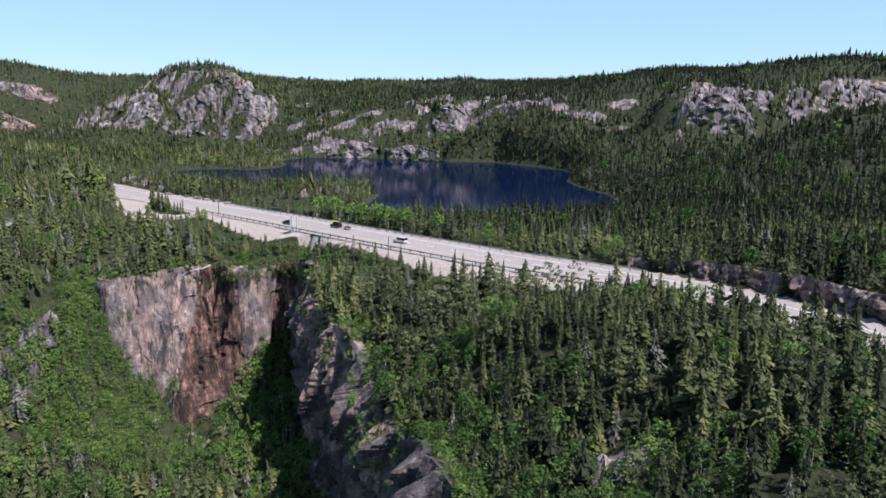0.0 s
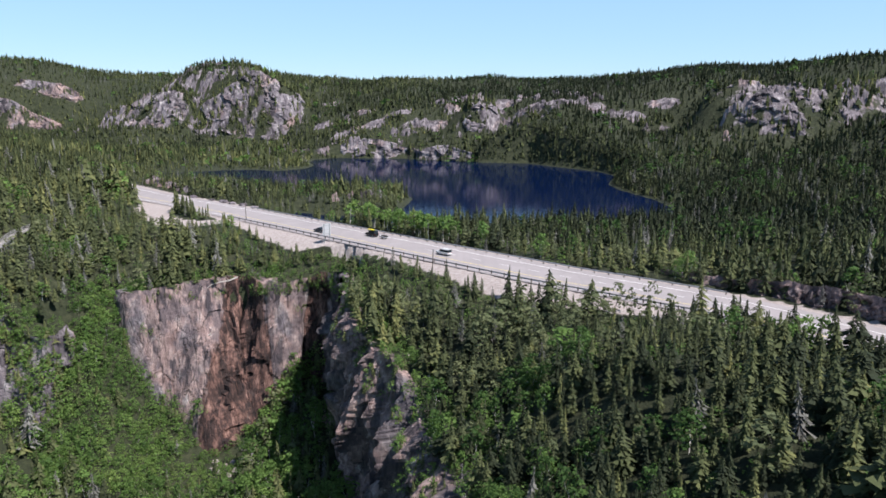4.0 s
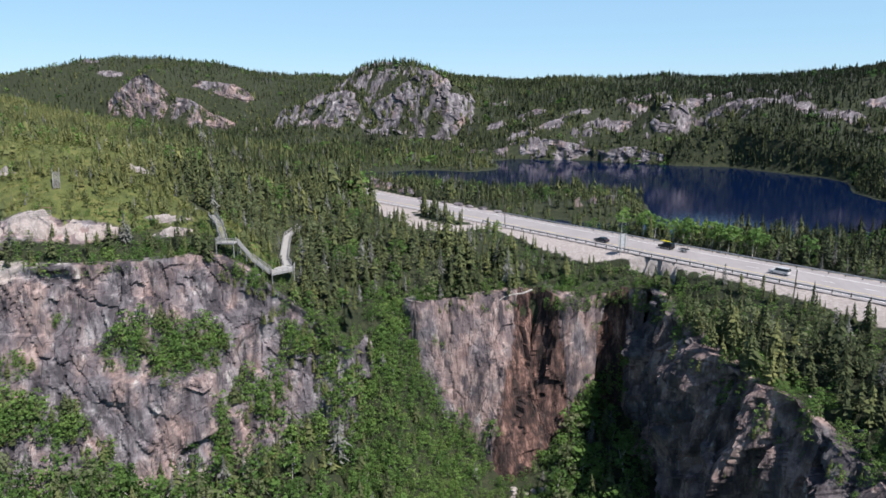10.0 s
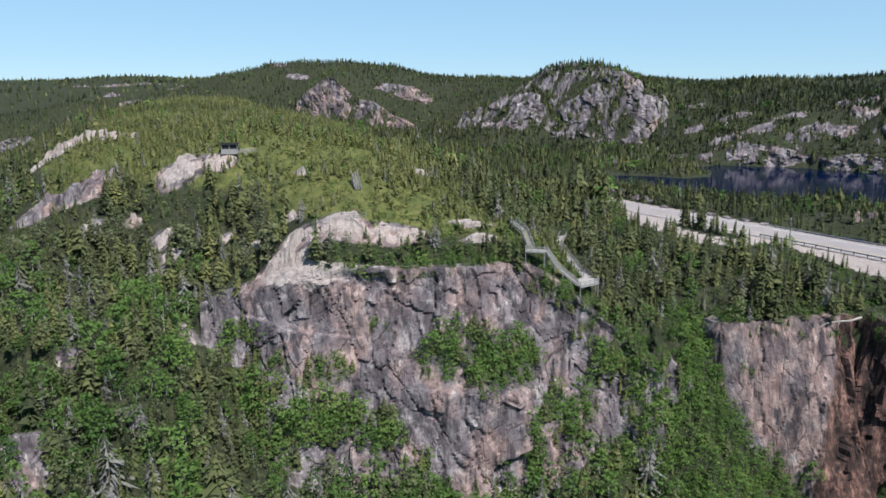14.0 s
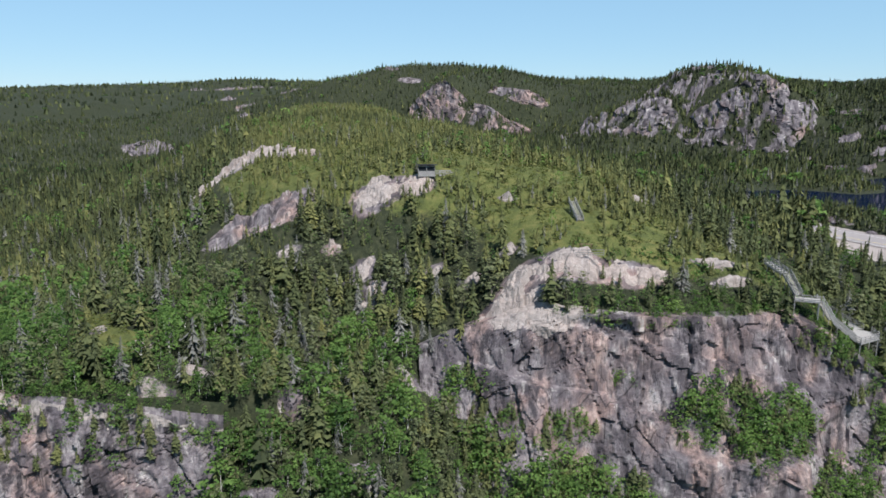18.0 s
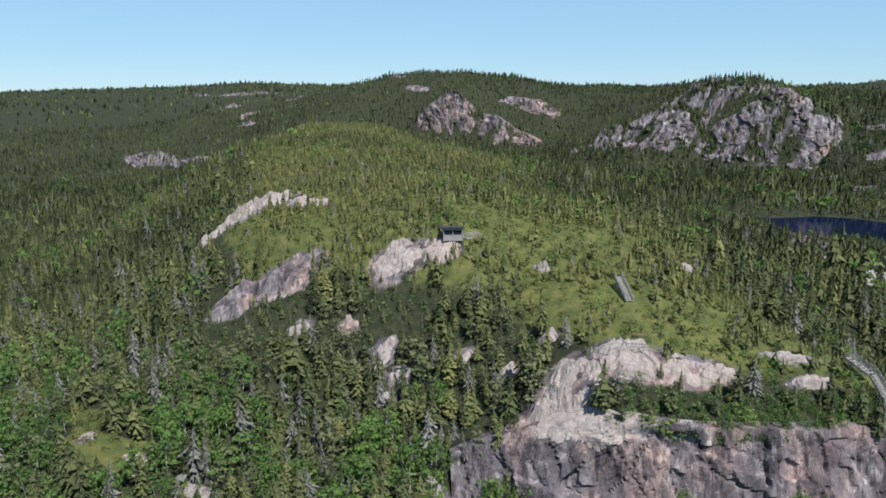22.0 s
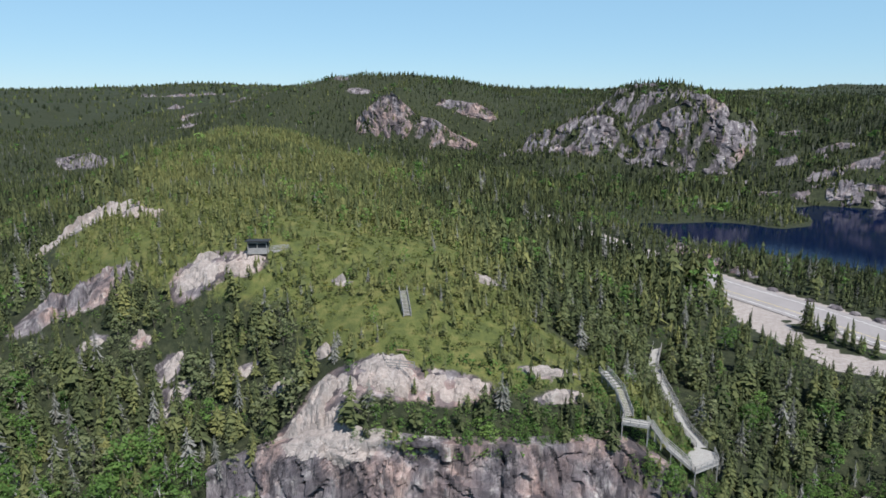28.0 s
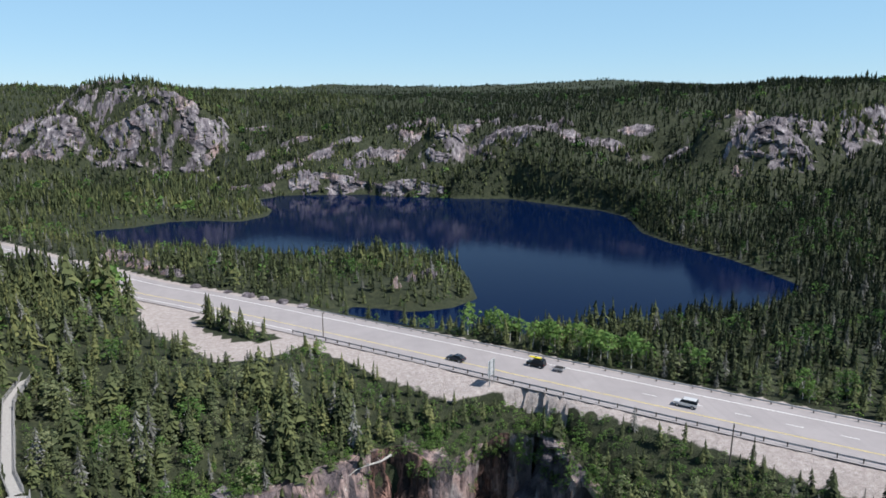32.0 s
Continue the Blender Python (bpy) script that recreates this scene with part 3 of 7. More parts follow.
# far rock faces: x, y, top, foot, lean, warmth along the top edge
FAR_FACES = [
    [(-262, 678, 32, 12, 0.6, 0.1), (-240, 680, 47, 12, 0.55, 0.1), (-223, 680, 58, 8, 0.5, 0.12), (-205, 682, 72, 4, 0.42, 0.15), (-190, 680, 69, 2, 0.4, 0.2), (-173, 679, 60, 8, 0.4, 0.15), (-160, 679, 52, 16, 0.45, 0.15), (-153, 676, 38, 22, 0.4, 0.1)],
    [(-604, 786, 40, 28, 0.2, 0.45), (-590, 783, 52, 25, 0.25, 0.4), (-576, 783, 63, 24, 0.25, 0.45), (-552, 783, 74, 20, 0.22, 0.5), (-532, 782, 62, 22, 0.25, 0.5), (-519, 781, 52, 24, 0.25, 0.55)],
    [(-514, 776, 49, 22, 0.3, 0.55), (-489, 775, 45, 14, 0.35, 0.6), (-468, 774, 33, 13, 0.35, 0.7), (-437, 773, 20, 12, 0.3, 0.75)],
    [(-507, 816, 68, 58, 0.5, 0.4), (-488, 815, 66, 52, 0.5, 0.45), (-453, 814, 62, 45, 0.5, 0.6), (-431, 814, 48, 40, 0.5, 0.65)],
    [(-350, 704, 34, 15, 0.75, 0.1), (-325, 700, 44, 16, 0.75, 0.1), (-298, 694, 52, 17, 0.7, 0.1), (-276, 688, 54, 18, 0.65, 0.1), (-262, 684, 48, 20, 0.6, 0.1)],
]
SHORE_FACES = [
    [(-106, 581, 12, -1, 0.2, 0.25), (-88, 582, 15, -1.5, 0.3, 0.2), (-70, 582, 13, -2, 0.4, 0.25), (-55, 578, 9, -2, 0.3, 0.2), (-38, 566, 9, -2, 0.3, 0.2), (-22, 562, 11, -2, 0.35, 0.2), (-2, 552, 6, -2, 0.3, 0.15)],
    [(-12, 592, 36, 20, 0.4, 0.15), (-3, 592, 47, 16, 0.45, 0.12), (12, 591, 45, 16, 0.45, 0.12), (19, 590, 36, 20, 0.4, 0.1)],
    [(30, 576, 26, 16, 0.3, 0.05), (37, 575, 33, 14, 0.4, 0.05), (42, 574, 36, 20, 0.3, 0.08), (48, 574, 28, 20, 0.3, 0.1)],
    [(116, 542, 27, 20, 0.4, 0.2), (128, 541, 32, 18, 0.4, 0.2), (141, 540, 30, 20, 0.4, 0.2)],
]
RIDGE_FACES = [
    [(158, 466, 40, 26, 0.5, 0.15), (172, 464, 50, 22, 0.6, 0.12), (190, 464, 55, 20, 0.65, 0.15), (205, 462, 52, 24, 0.6, 0.15), (224, 463, 54, 32, 0.6, 0.12), (244, 464, 52, 36, 0.6, 0.15)],
    [(150, 486, 53, 46, 0.5, 0.2), (168, 484, 57, 48, 0.5, 0.2), (182, 483, 54, 48, 0.5, 0.2)],
    [(240, 484, 56, 40, 0.7, 0.15), (262, 484, 60, 36, 0.7, 0.15), (292, 486, 62, 38, 0.7, 0.15)],
    [(-890, 604, 0, -14, 0.4, 0.05), (-860, 606, 6, -16, 0.4, 0.05), (-836, 604, 7, -17, 0.4, 0.05), (-800, 602, 0, -18, 0.4, 0.05), (-770, 602, 3, -14, 0.4, 0.1), (-752, 602, 3, -12, 0.4, 0.1)],
]


def patch(x, y, spots, ragged=0.35):
    """1 in the middle of the patches, falling to 0 outside; with the warmth of the nearest."""
    inner, warm = np.zeros(np.shape(x)), np.zeros(np.shape(x))
    for px, py, a, b, turn, w in spots:
        c, s = math.cos(radians(turn)), math.sin(radians(turn))
        u, v = ((x - px) * c + (y - py) * s) / a, (-(x - px) * s + (y - py) * c) / b
        m = np.clip(1.5 - np.hypot(u, v), 0, 1)
        warm = np.where(m > inner, w, warm)
        inner = np.maximum(inner, m)
    return inner, warm


def glade(x, y):
    """Small grassy openings with ragged edges on the western slope."""
    return patch(x, y, GLADES)[0] + 0.9 * fbm(x / 7, y / 7, 3, 58) - 0.05


def land(x, y):
    """Height of the ground, and its fields."""
    x, y = np.asarray(x, float), np.asarray(y, float)
    away = np.hypot(x + 60, y - 40)
    up = upper_land(x, y)
    rough = np.clip((away - 150) / 500, 0.12, 1.0)
    water = depth_in(x, y, LAKE)
    up = up + rough * 9 * fbm(x / 70, y / 70, 4, 3) * smooth(2, 25, up) * smooth(5, 75, -water) + 0.8 * fbm(x / 9, y / 9, 3, 5)
    low = valley_land(x, y) + 2.5 * fbm(x / 12, y / 12, 4, 8)
    rim = depth_in(x, y, RIM) + 1.2 * fbm(x / 5, y / 5, 3, 21)
    z = up + (np.minimum(low, up) - up) * smooth(-4.2, -0.2, rim)
    shore = smooth(-12, -0.5, water)
    z = np.where(water > -12, z * (1 - shore) + np.minimum(z, LAKE_Z + 0.35) * shore, z)
    z = np.where(water > -0.5, np.minimum(z, LAKE_Z + 0.3 - 0.4 * np.clip(water, 0, 8)), z)
    far = (water < -0.5) & (water > -38) & (rim < 0)
    z = np.where(far, np.maximum(z, LAKE_Z + 0.35), z)
    near, run, side = line_distance(x, y, road_line)
    bed = ROAD_Z - 0.12 + np.clip(run - 640, 0, 400) * 0.02
    flat = 1 - smooth(9.6, 22, near)
    flat = flat * (1 - smooth(-4.2, -0.2, rim))
    z = z + (np.where(near < 9.6, bed, bed - 0.25) - z) * flat
    yard = depth_in(x, y, YARD)
    z = z + (ROAD_Z - 0.2 - z) * smooth(-6, 0, yard)
    gravel = np.maximum(1 - smooth(np.where((x < -128) & (side > 0), 9.2, 10.5), np.where((x < -128) & (side > 0), 10.4, 13.5), near), smooth(-1.5, 1.0, yard))
    gravel = np.maximum(gravel, smooth(-1, 4, depth_in(x, y, VERGE)))
    gravel = gravel * smooth(-1.5, -4.5, rim)
    bare, warm = patch(x, y, BARE + BARE_2 + CRAGS + CRAGS_2 + CRAGS_3 + HOLLOW_CRAGS)
    bare = bare + 0.55 * fbm(x / 11, y / 11, 3, 71) * np.where(away > 300, 1, 0.25) * (bare > 0)
    clear = np.zeros(x.shape)
    for k, face in enumerate(FAR_FACES + SHORE_FACES + RIDGE_FACES):
        f = np.array(face, float)
        sel = np.where((x > f[:, 0].min() - 40) & (x < f[:, 0].max() + 40) & (y > f[:, 1].min() - 75) & (y < f[:, 1].max() + 30))
        if not len(sel[0]):
            continue
        px, py = x[sel], y[sel]
        dist, along, way = line_distance(px, py, [tuple(q) for q in f[:, :2]])
        cum = np.r_[0, np.cumsum(np.hypot(*np.diff(f[:, :2], axis=0).T))]
        top, foot, lean, tint = (np.interp(along, cum, f[:, j]) for j in (2, 3, 4, 5))
        u0, u1 = f[1, :2] - f[0, :2], f[-1, :2] - f[-2, :2]
        over = np.maximum(-((px - f[0, 0]) * u0[0] + (py - f[0, 1]) * u0[1]) / np.hypot(*u0), ((px - f[-1, 0]) * u1[0] + (py - f[-1, 1]) * u1[1]) / np.hypot(*u1))
        over = np.maximum(over, 0)
        d = -way * dist
        deep = lean * (top - foot)
        target = top - np.clip(d / lean, 0, top - foot) - 1.0
        w = (1 - smooth(0, 26, over)) * smooth(-16, -1, d) * (1 - smooth(deep + 1, deep + 14, d))
        z[sel] = z[sel] + (target - z[sel]) * w
        m = (1 - smooth(-3, 7, over)) * smooth(-5, 1, d) * (1 - smooth(deep - 2, deep + 4, d))
        m = m * (0.68 + 1.1 * fbm(px / 8, py / 5, 3, 90 + k))
        warm[sel] = np.where(m > bare[sel], tint, warm[sel])
        bare[sel] = np.maximum(bare[sel], m)
        clear[sel] = np.maximum(clear[sel], 0.8 * m)
    heath = np.maximum(smooth(-14, 6, depth_in(x, y, HEATH)) * 0.9, 0.8 * smooth(0.3, 0.7, glade(x, y)))
    return z, {"bare": bare, "warm": warm, "gravel": gravel, "heath": heath, "rim": rim, "water": water, "road": near, "top": up, "clear": clear}


# small grassy glades on the western slope
GLADES = [(-308, 127, 12, 7, 20, 0), (-256, 116, 8, 4.5, 10, 0), (-270, 122, 6, 4, 0, 0), (-285, 140, 9, 5, 30, 0)]
YARD = [(-140, 306), (-135, 292), (-131, 277), (-121, 264), (-107, 246), (-95, 248), (-85, 259), (-91, 263), (-98, 258), (-105, 260), (-114, 270), (-119, 281), (-124, 293), (-130, 303)]
VERGE = [(-92, 258), (-73, 235), (-58, 220.5), (-46, 218), (-33, 208.5), (-20, 192.5), (-2, 171), (14, 160), (30, 150), (44, 140), (36, 160), (12, 183), (-30, 220), (-63, 250)]
HEATH = [(-186, 172), (-150, 186), (-132, 188), (-140, 197), (-165, 200), (-178, 215), (-205, 250), (-250, 310), (-330, 410), (-460, 460), (-470, 380), (-380, 290),
         (-330, 225), (-310, 200), (-280, 178), (-245, 180), (-215, 185)]


TRAIL = [(-129.5, 181.5), (-130, 191.5), (-133.6, 198.5), (-142, 220), (-145.6, 229.5), (-147.5, 244)]
STEPS = [(-130, 183), (-134.6, 182.8), (-137.2, 180), (-141, 179.5), (-143.5, 184), (-147.5, 188.5)]
TOP_STEPS = [(-185.6, 183.5), (-189.5, 188.5)]
CABIN = [(-231, 188.5), (-227.5, 192), (-224, 196.5)]


def graded(lo, hi, step, out_lo, out_hi, growth):
    mid = list(np.arange(lo, hi + 0.1, step))
    left, s = [lo], step
    while left[-1] > out_lo:
        s *= growth
        left.append(left[-1] - s)
    right, s = [mid[-1]], step
    while right[-1] < out_hi:
        s *= growth
        right.append(right[-1] + s)
    return np.array(left[:0:-1] + mid + right[1:])


gx = graded(-340, 110, 2.8, -4700, 4700, 1.035)
gy = np.r_[graded(60, 420, 2.8, -1200, 421, 1.1)[:-1], np.arange(423, 900, 5.5), graded(900, 904, 5.0, 899, 4800, 1.06)[1:]]
GX, GY = np.meshgrid(gx, gy)
GZ, fields = land(GX, GY)
sheet = mesh_from("ground", np.stack([GX.ravel(), GY.ravel(), GZ.ravel()], 1), grid_faces(len(gy), len(gx)), [GROUND],
                  fields={k: fields[k].ravel() for k in ("bare", "warm", "gravel", "heath")}, flat=False)
ground = tagged(new("ground", sheet), "rolling boreal ground of moss, heath, gravel and bare granite", "ground", kind="structure")

lake_ring, _ = resample([(x, y) for x, y in LAKE + LAKE[:1]], 6.0)
bm = bmesh.new()
bmesh.ops.create_grid(bm, x_segments=2, y_segments=2, size=1, matrix=Matrix.Translation((-55, 425, LAKE_Z)) @ Matrix.Diagonal((165, 190, 1, 1)))
water = tagged(part("water", bm, WATER), "dark blue lake, calm with faint ripples", "lake", kind="structure")


# ---------------------------------------------------------------- road
def ribbon(name, left, right, lift, material, start=None, end=None, label="", parent=None, dashes=None):
    """A strip along the road between two offsets from its middle (positive: to the right of the way away from the lake's near end)."""
    verts, faces = [], []
    pts = road_points
    tang = np.gradient(pts, axis=0)
    tang /= np.hypot(*tang.T)[:, None]
    norm = np.stack([tang[:, 1], -tang[:, 0]], 1)
    spans = dashes or [(start if start is not None else road_run[0], end if end is not None else road_run[-1])]
    for s0, s1 in spans:
        ss = np.r_[s0, road_run[(road_run > s0 + 0.5) & (road_run < s1 - 0.5)], s1]
        base = len(verts)
        for s in ss:
            c = np.array([np.interp(s, road_run, pts[:, k]) for k in (0, 1)])
            n = np.array([np.interp(s, road_run, norm[:, k]) for k in (0, 1)])
            z = ROAD_Z + max(0, min(400, s - 640)) * 0.02 + lift
            verts += [(*(c + n * left), z), (*(c + n * right), z)]
        for k in range(len(ss) - 1):
            a = base + 2 * k
            faces.append((a, a + 1, a + 3, a + 2))
    ob = new(name, mesh_from(name, verts, faces, [material]))
    ob.parent = parent
    return tagged(ob, label)


WHITE_PAINT = plain("white_road_paint", (0.78, 0.78, 0.76), 0.6, 0, 0.12, 3)
YELLOW_PAINT = plain("yellow_road_paint", (0.62, 0.5, 0.2), 0.6, 0, 0.15, 3)
road = tagged(ribbon("road", -9.4, 9.4, 0.0, ASPHALT), "pale sun-bleached asphalt highway with gravel shoulders", "road", kind="structure")


# ---------------------------------------------------------------- rock faces
FACE_TREES, FACE_SPOTS, CAPS = [], {}, {}


def rock_face(name, line, material, step=0.7, out=1.0, block=(4.0, 9.0), rough=1.2, label="", seed=0, lip=6.5, shelves=(), stains=(), bays=(), fade=0.0, broken=1.0, tilt=0.12, beds=1.1, nose=None, soil=None, facet=1.0):
    """A cliff swept along its top edge. line: x, y, top, foot, lean (metres out for a metre down), warmth; the face looks to the right of the way.
    shelves: (run, height, half length, depth) of ledges that stand out of the face."""
    p, run = resample(line, step)
    t = np.gradient(p[:, :2], axis=0)
    t /= np.hypot(*t.T)[:, None]
    n = np.stack([t[:, 1], -t[:, 0]], 1)
    for _ in range(6):
        n[1:-1] = (n[:-2] + 2 * n[1:-1] + n[2:]) / 4
    n /= np.hypot(*n.T)[:, None]
    tall = (p[:, 2] - p[:, 3]).max()
    rows = int(tall / step) + 1
    v = np.linspace(0, 1, rows)[:, None]
    s = np.broadcast_to(run[None], (rows, len(run)))
    top, foot, lean, warm = (np.broadcast_to(p[None, :, k], s.shape) for k in (2, 3, 4, 5))
    z = top + (foot - top) * v
    drop = top - z
    slant = tilt * z
    us, uz = s + slant + 0.45 * block[0] * fbm(s / 11, z / 14, 3, seed + 5), z - 0.3 * tilt * s + 0.3 * block[1] * fbm(s / 13, z / 12, 3, seed + 6)
    value, ox, oy, gap = cells(us / block[0], uz / block[1], seed)
    small, sx, sy, sgap = cells(us / (0.4 * block[0]), (uz + 0.2 * s) / (0.36 * block[1]), seed + 9)
    chip, cx, cy, _ = cells(us / (0.15 * block[0]), uz / (0.14 * block[1]), seed + 19)
    lean_x, lean_y = 2.4 * (np.mod(value * 7.31, 1) - 0.5), 2.0 * (np.mod(value * 13.7, 1) - 0.5)
    tip_x, tip_y = 2.2 * (np.mod(small * 9.17, 1) - 0.5), 2.2 * (np.mod(small * 17.3, 1) - 0.5)
    push = rough * (1.8 * (value - 0.5) + facet * (0.9 * lean_x * ox + 0.6 * lean_y * oy) + 0.6 * (small - 0.5) + 0.35 * (tip_x * sx + tip_y * sy) + 0.16 * (chip - 0.5) + 0.1 * cx)
    bed = (z + 0.22 * s + 2.5 * fbm(s / 12, z / 9, 3, seed + 13)) / (0.75 * block[1])
    course = smooth(-0.05, 0.25, fbm(s / 16, np.floor(bed) * 0.7, 2, seed + 14))
    push = push + rough * beds * course * (np.mod(bed, 1) - 0.5)
    push = push - rough * 0.55 * (1 - smooth(0, 0.05, gap)) - rough * 0.22 * (1 - smooth(0, 0.06, sgap)) * (small > 0.4)
    push = push + rough * 2.2 * fbm(s / 19, z / 26, 3, seed + 3)
    for run0, high, half, deep in shelves:
        push = push + deep * np.exp(-(((s - run0) / half) ** 4)) * np.clip(smooth(high + 0.6, high - 0.8, z), 0, 1) * np.clip(1 - (high - z) / 16, 0, 1)
    for run0, half, deep in bays:
        hollow = np.exp(-(((s - run0 + 0.06 * drop) / half) ** 8)) * smooth(1, 6, drop)
        push = push + hollow * (1.5 * (small - 0.5) + 1.3 * tip_x * sx + 0.5 * (chip - 0.5) - deep)
    edge = smooth(0, 2.5, drop)
    away = lean * drop + push * (0.25 + 0.75 * edge) * out
    if fade:
        ends = np.minimum(s, run[-1] - s) + 4.0 * broken * fade * fbm(s / 16, z / 12, 3, seed + 15)
        low = (z - foot) + 2.4 * broken * fade * fbm(s / 13, z / 11, 3, seed + 16)
        high = drop + 2.2 * broken * fade * fbm(s / 12, z / 15, 3, seed + 18) + (1.2 - 0.8 * broken) * fade
        holes = smooth(0.02, 0.2, fbm(s / 15 + z / 20, z / 11, 3, seed + 17))
        sunk = np.maximum.reduce([1 - smooth(0, fade, ends), 0.8 * (1 - smooth(0, fade, low)), 0.8 * (1 - smooth(0, fade, high)), 0.75 * holes * smooth(0.3, 0.9, broken)])
        away = away + 0.4 - (0.9 * fade + 2) * sunk
    zz = z - (3.5 * sunk if fade else 0) + (1 - edge) * (0.9 * fbm(s / 3, z * 0, 3, seed + 12) + 0.9 * (value - 0.5))
    verts = [np.stack([p[None, :, 0] + n[None, :, 0] * away, p[None, :, 1] + n[None, :, 1] * away, zz], -1).reshape(-1, 3)]
    wide = len(run)
    caps = []
    for back in (lip, lip * 0.75, lip * 0.45, lip * 0.2):
        bx, by = p[:, 0] - n[:, 0] * back, p[:, 1] - n[:, 1] * back
        f = back / lip
        back_z = land(bx, by)[0] - 2.0 if fade else land(bx, by)[1]["top"] * f + p[:, 2] * (1 - f) + 0.1 - 0.6 * (back == lip)
        caps.append(np.stack([bx, by, back_z], 1))
    verts = np.vstack(caps + verts)
    warmth = np.clip(warm + 0.05 * (seed == 31) + 0.35 * fbm(s / 14, z / 20, 3, seed + 7) + 0.25 * (value - 0.5), 0, 1)
    warmth = np.r_[np.tile(p[:, 5], 4), warmth.ravel()]
    stain = np.zeros(s.shape)
    for run0, half in stains:
        stain = np.maximum(stain, np.exp(-(((s - run0 + 0.08 * drop) / (half * (0.75 + 0.02 * drop))) ** 4)))
    stain = np.r_[np.zeros(4 * wide), stain.ravel()]
    kind_of = np.repeat([1, 0], [2 * (wide - 1), (rows + 1) * (wide - 1)]).reshape(rows + 3, wide - 1)
    if nose:
        near_top = (drop + 3.0 * fbm(s / 5, z / 5, 3, seed + 22) < nose[2] * (1 - ((s - nose[0]) / nose[1]) ** 2))[:-1, :-1]
        kind_of[4:][near_top] = 2
        kind_of[2:4] = np.where(abs(run[:-1] - nose[0]) < nose[1], 2 if lip > 3 else 0, kind_of[2:4])
    if soil:
        kind_of[:4] = np.where((run[:-1] > soil[0]) & (run[:-1] < soil[1]), 1, kind_of[:4])
    fields = {"warm": warmth, "stain": stain, "heath": np.zeros(len(warmth)), "bare": np.zeros(len(warmth)), "gravel": np.zeros(len(warmth))}
    ob = new(name, mesh_from(name, verts, grid_faces(rows + 4, wide)[:, ::-1], [material, GROUND, ROCK_PALE], kind_of.ravel(), fields=fields))
    if fade:
        flat_verts = verts[4 * wide :].reshape(rows, wide, 3)
        chance = 0.02 + 0.17 * smooth(0.25, 0.7, sunk)
        hit = np.random.default_rng(seed).uniform(0, 1, s.shape) < chance * (step / 1.5) ** 2
        spot = flat_verts[hit]
        ground_z = land(spot[:, 0], spot[:, 1])[0]
        spot[:, 2] = np.maximum(spot[:, 2], np.minimum(ground_z, spot[:, 2] + 9))
        FACE_TREES.append(spot)
    else:
        FACE_SPOTS[seed] = (s.ravel(), z.ravel(), verts[4 * wide :])
        CAPS[seed] = verts[: 4 * wide].reshape(4, wide, 3)
    return tagged(ob, label, "cliff", kind="structure")


BIG_CLIFF = [(-207, 149, -1, -18, 0.4, 0.2), (-202, 152.5, 2, -24, 0.4, 0.2), (-196, 155, 4, -32, 0.4, 0.3), (-186, 157, 7, -38, 0.42, 0.25), (-172, 161, 7.5, -43, 0.4, 0.3), (-158, 167, 7.6, -45, 0.4, 0.45),
             (-148, 172, 8, -46, 0.4, 0.4), (-141, 177, 7.5, -46, 0.38, 0.5), (-130, 180, 1, -46, 0.35, 0.3), (-121, 182, -7, -46, 0.25, 0.2), (-113.5, 182.5, -14, -46, 0.15, 0.15), (-110.5, 186, -15, -45, 0.1, 0.15), (-110.5, 192, -14, -36, 0.05, 0.2)]
PINK_CLIFF = [(-104, 207, -9, -24, 0.05, 0.42), (-100, 204, -8.6, -34, 0.12, 0.47), (-95, 204, -8.6, -48, 0.25, 0.52), (-88, 206, -7.5, -52, 0.3, 0.67), (-80, 208.5, -6.5, -54, 0.42, 1), (-76.5, 210, -6, -54, 0.4, 1), (-73, 213, -6, -54, 0.42, 0.82), (-69, 213.5, -6, -54, 0.4, 0.72), (-64, 209, -7, -52, 0.22, 0.77), (-57, 210, -7, -44, 0.1, 0.82), (-52, 213, -6, -42, 0.05, 1), (-46, 213.5, -5, -42, 0.05, 0.92), (-42, 210, -4, -42, 0.05, 0.72)]
DARK_WALL = [(-42, 211, -4, -44, 0.02, 0.3), (-40, 206, -3.6, -46, 0.02, 0.3), (-38.5, 196, -6, -50, 0.04, 0.5), (-34, 180, -7, -54, 0.06, 0.6), (-29, 165, -8, -56, 0.08, 0.7), (-23, 154, -8, -57, 0.1, 0.8),
             (-18, 144, -11, -58, 0.2, 0.5), (-13, 130, -13, -60, 0.2, 0.4), (-8, 112, -12, -60, 0.2, 0.4), (-2, 90, -4, -60, 0.2, 0.4), (3, 62, 0, -60, 0.2, 0.4)]
WEST_CLIFF = [(-280, 90, -5, -30, 0.15, 0.3), (-270, 94, -3.5, -33, 0.2, 0.25), (-262, 97, -3, -34, 0.18, 0.2), (-257, 98.5, -4.5, -34, 0.25, 0.25), (-251, 100.5, -4, -32, 0.2, 0.3), (-245, 104, -6, -30, 0.25, 0.3), (-238, 107, -6, -28, 0.2, 0.35), (-233, 111, -8, -25, 0.3, 0.2), (-227, 115, -9, -22, 0.3, 0.3)]
ROAD_CUT = [(40, 185, 3.4, 2, 0.1, 0.75), (52, 172, 4.6, 2, 0.2, 0.75), (60, 164, 6, 2, 0.15, 0.75), (70, 150, 7, 2, 0.12, 0.75), (79, 135, 7.5, 2, 0.12, 0.75), (88, 116, 7, 2, 0.15, 0.75), (98, 90, 6, 2, 0.2, 0.75)]
BIG_SHELVES = [(58, -15, 11, 3.2), (75, -24, 7, 2.4), (28, -19, 9, 2.6), (72, -5, 7, 1.6)]
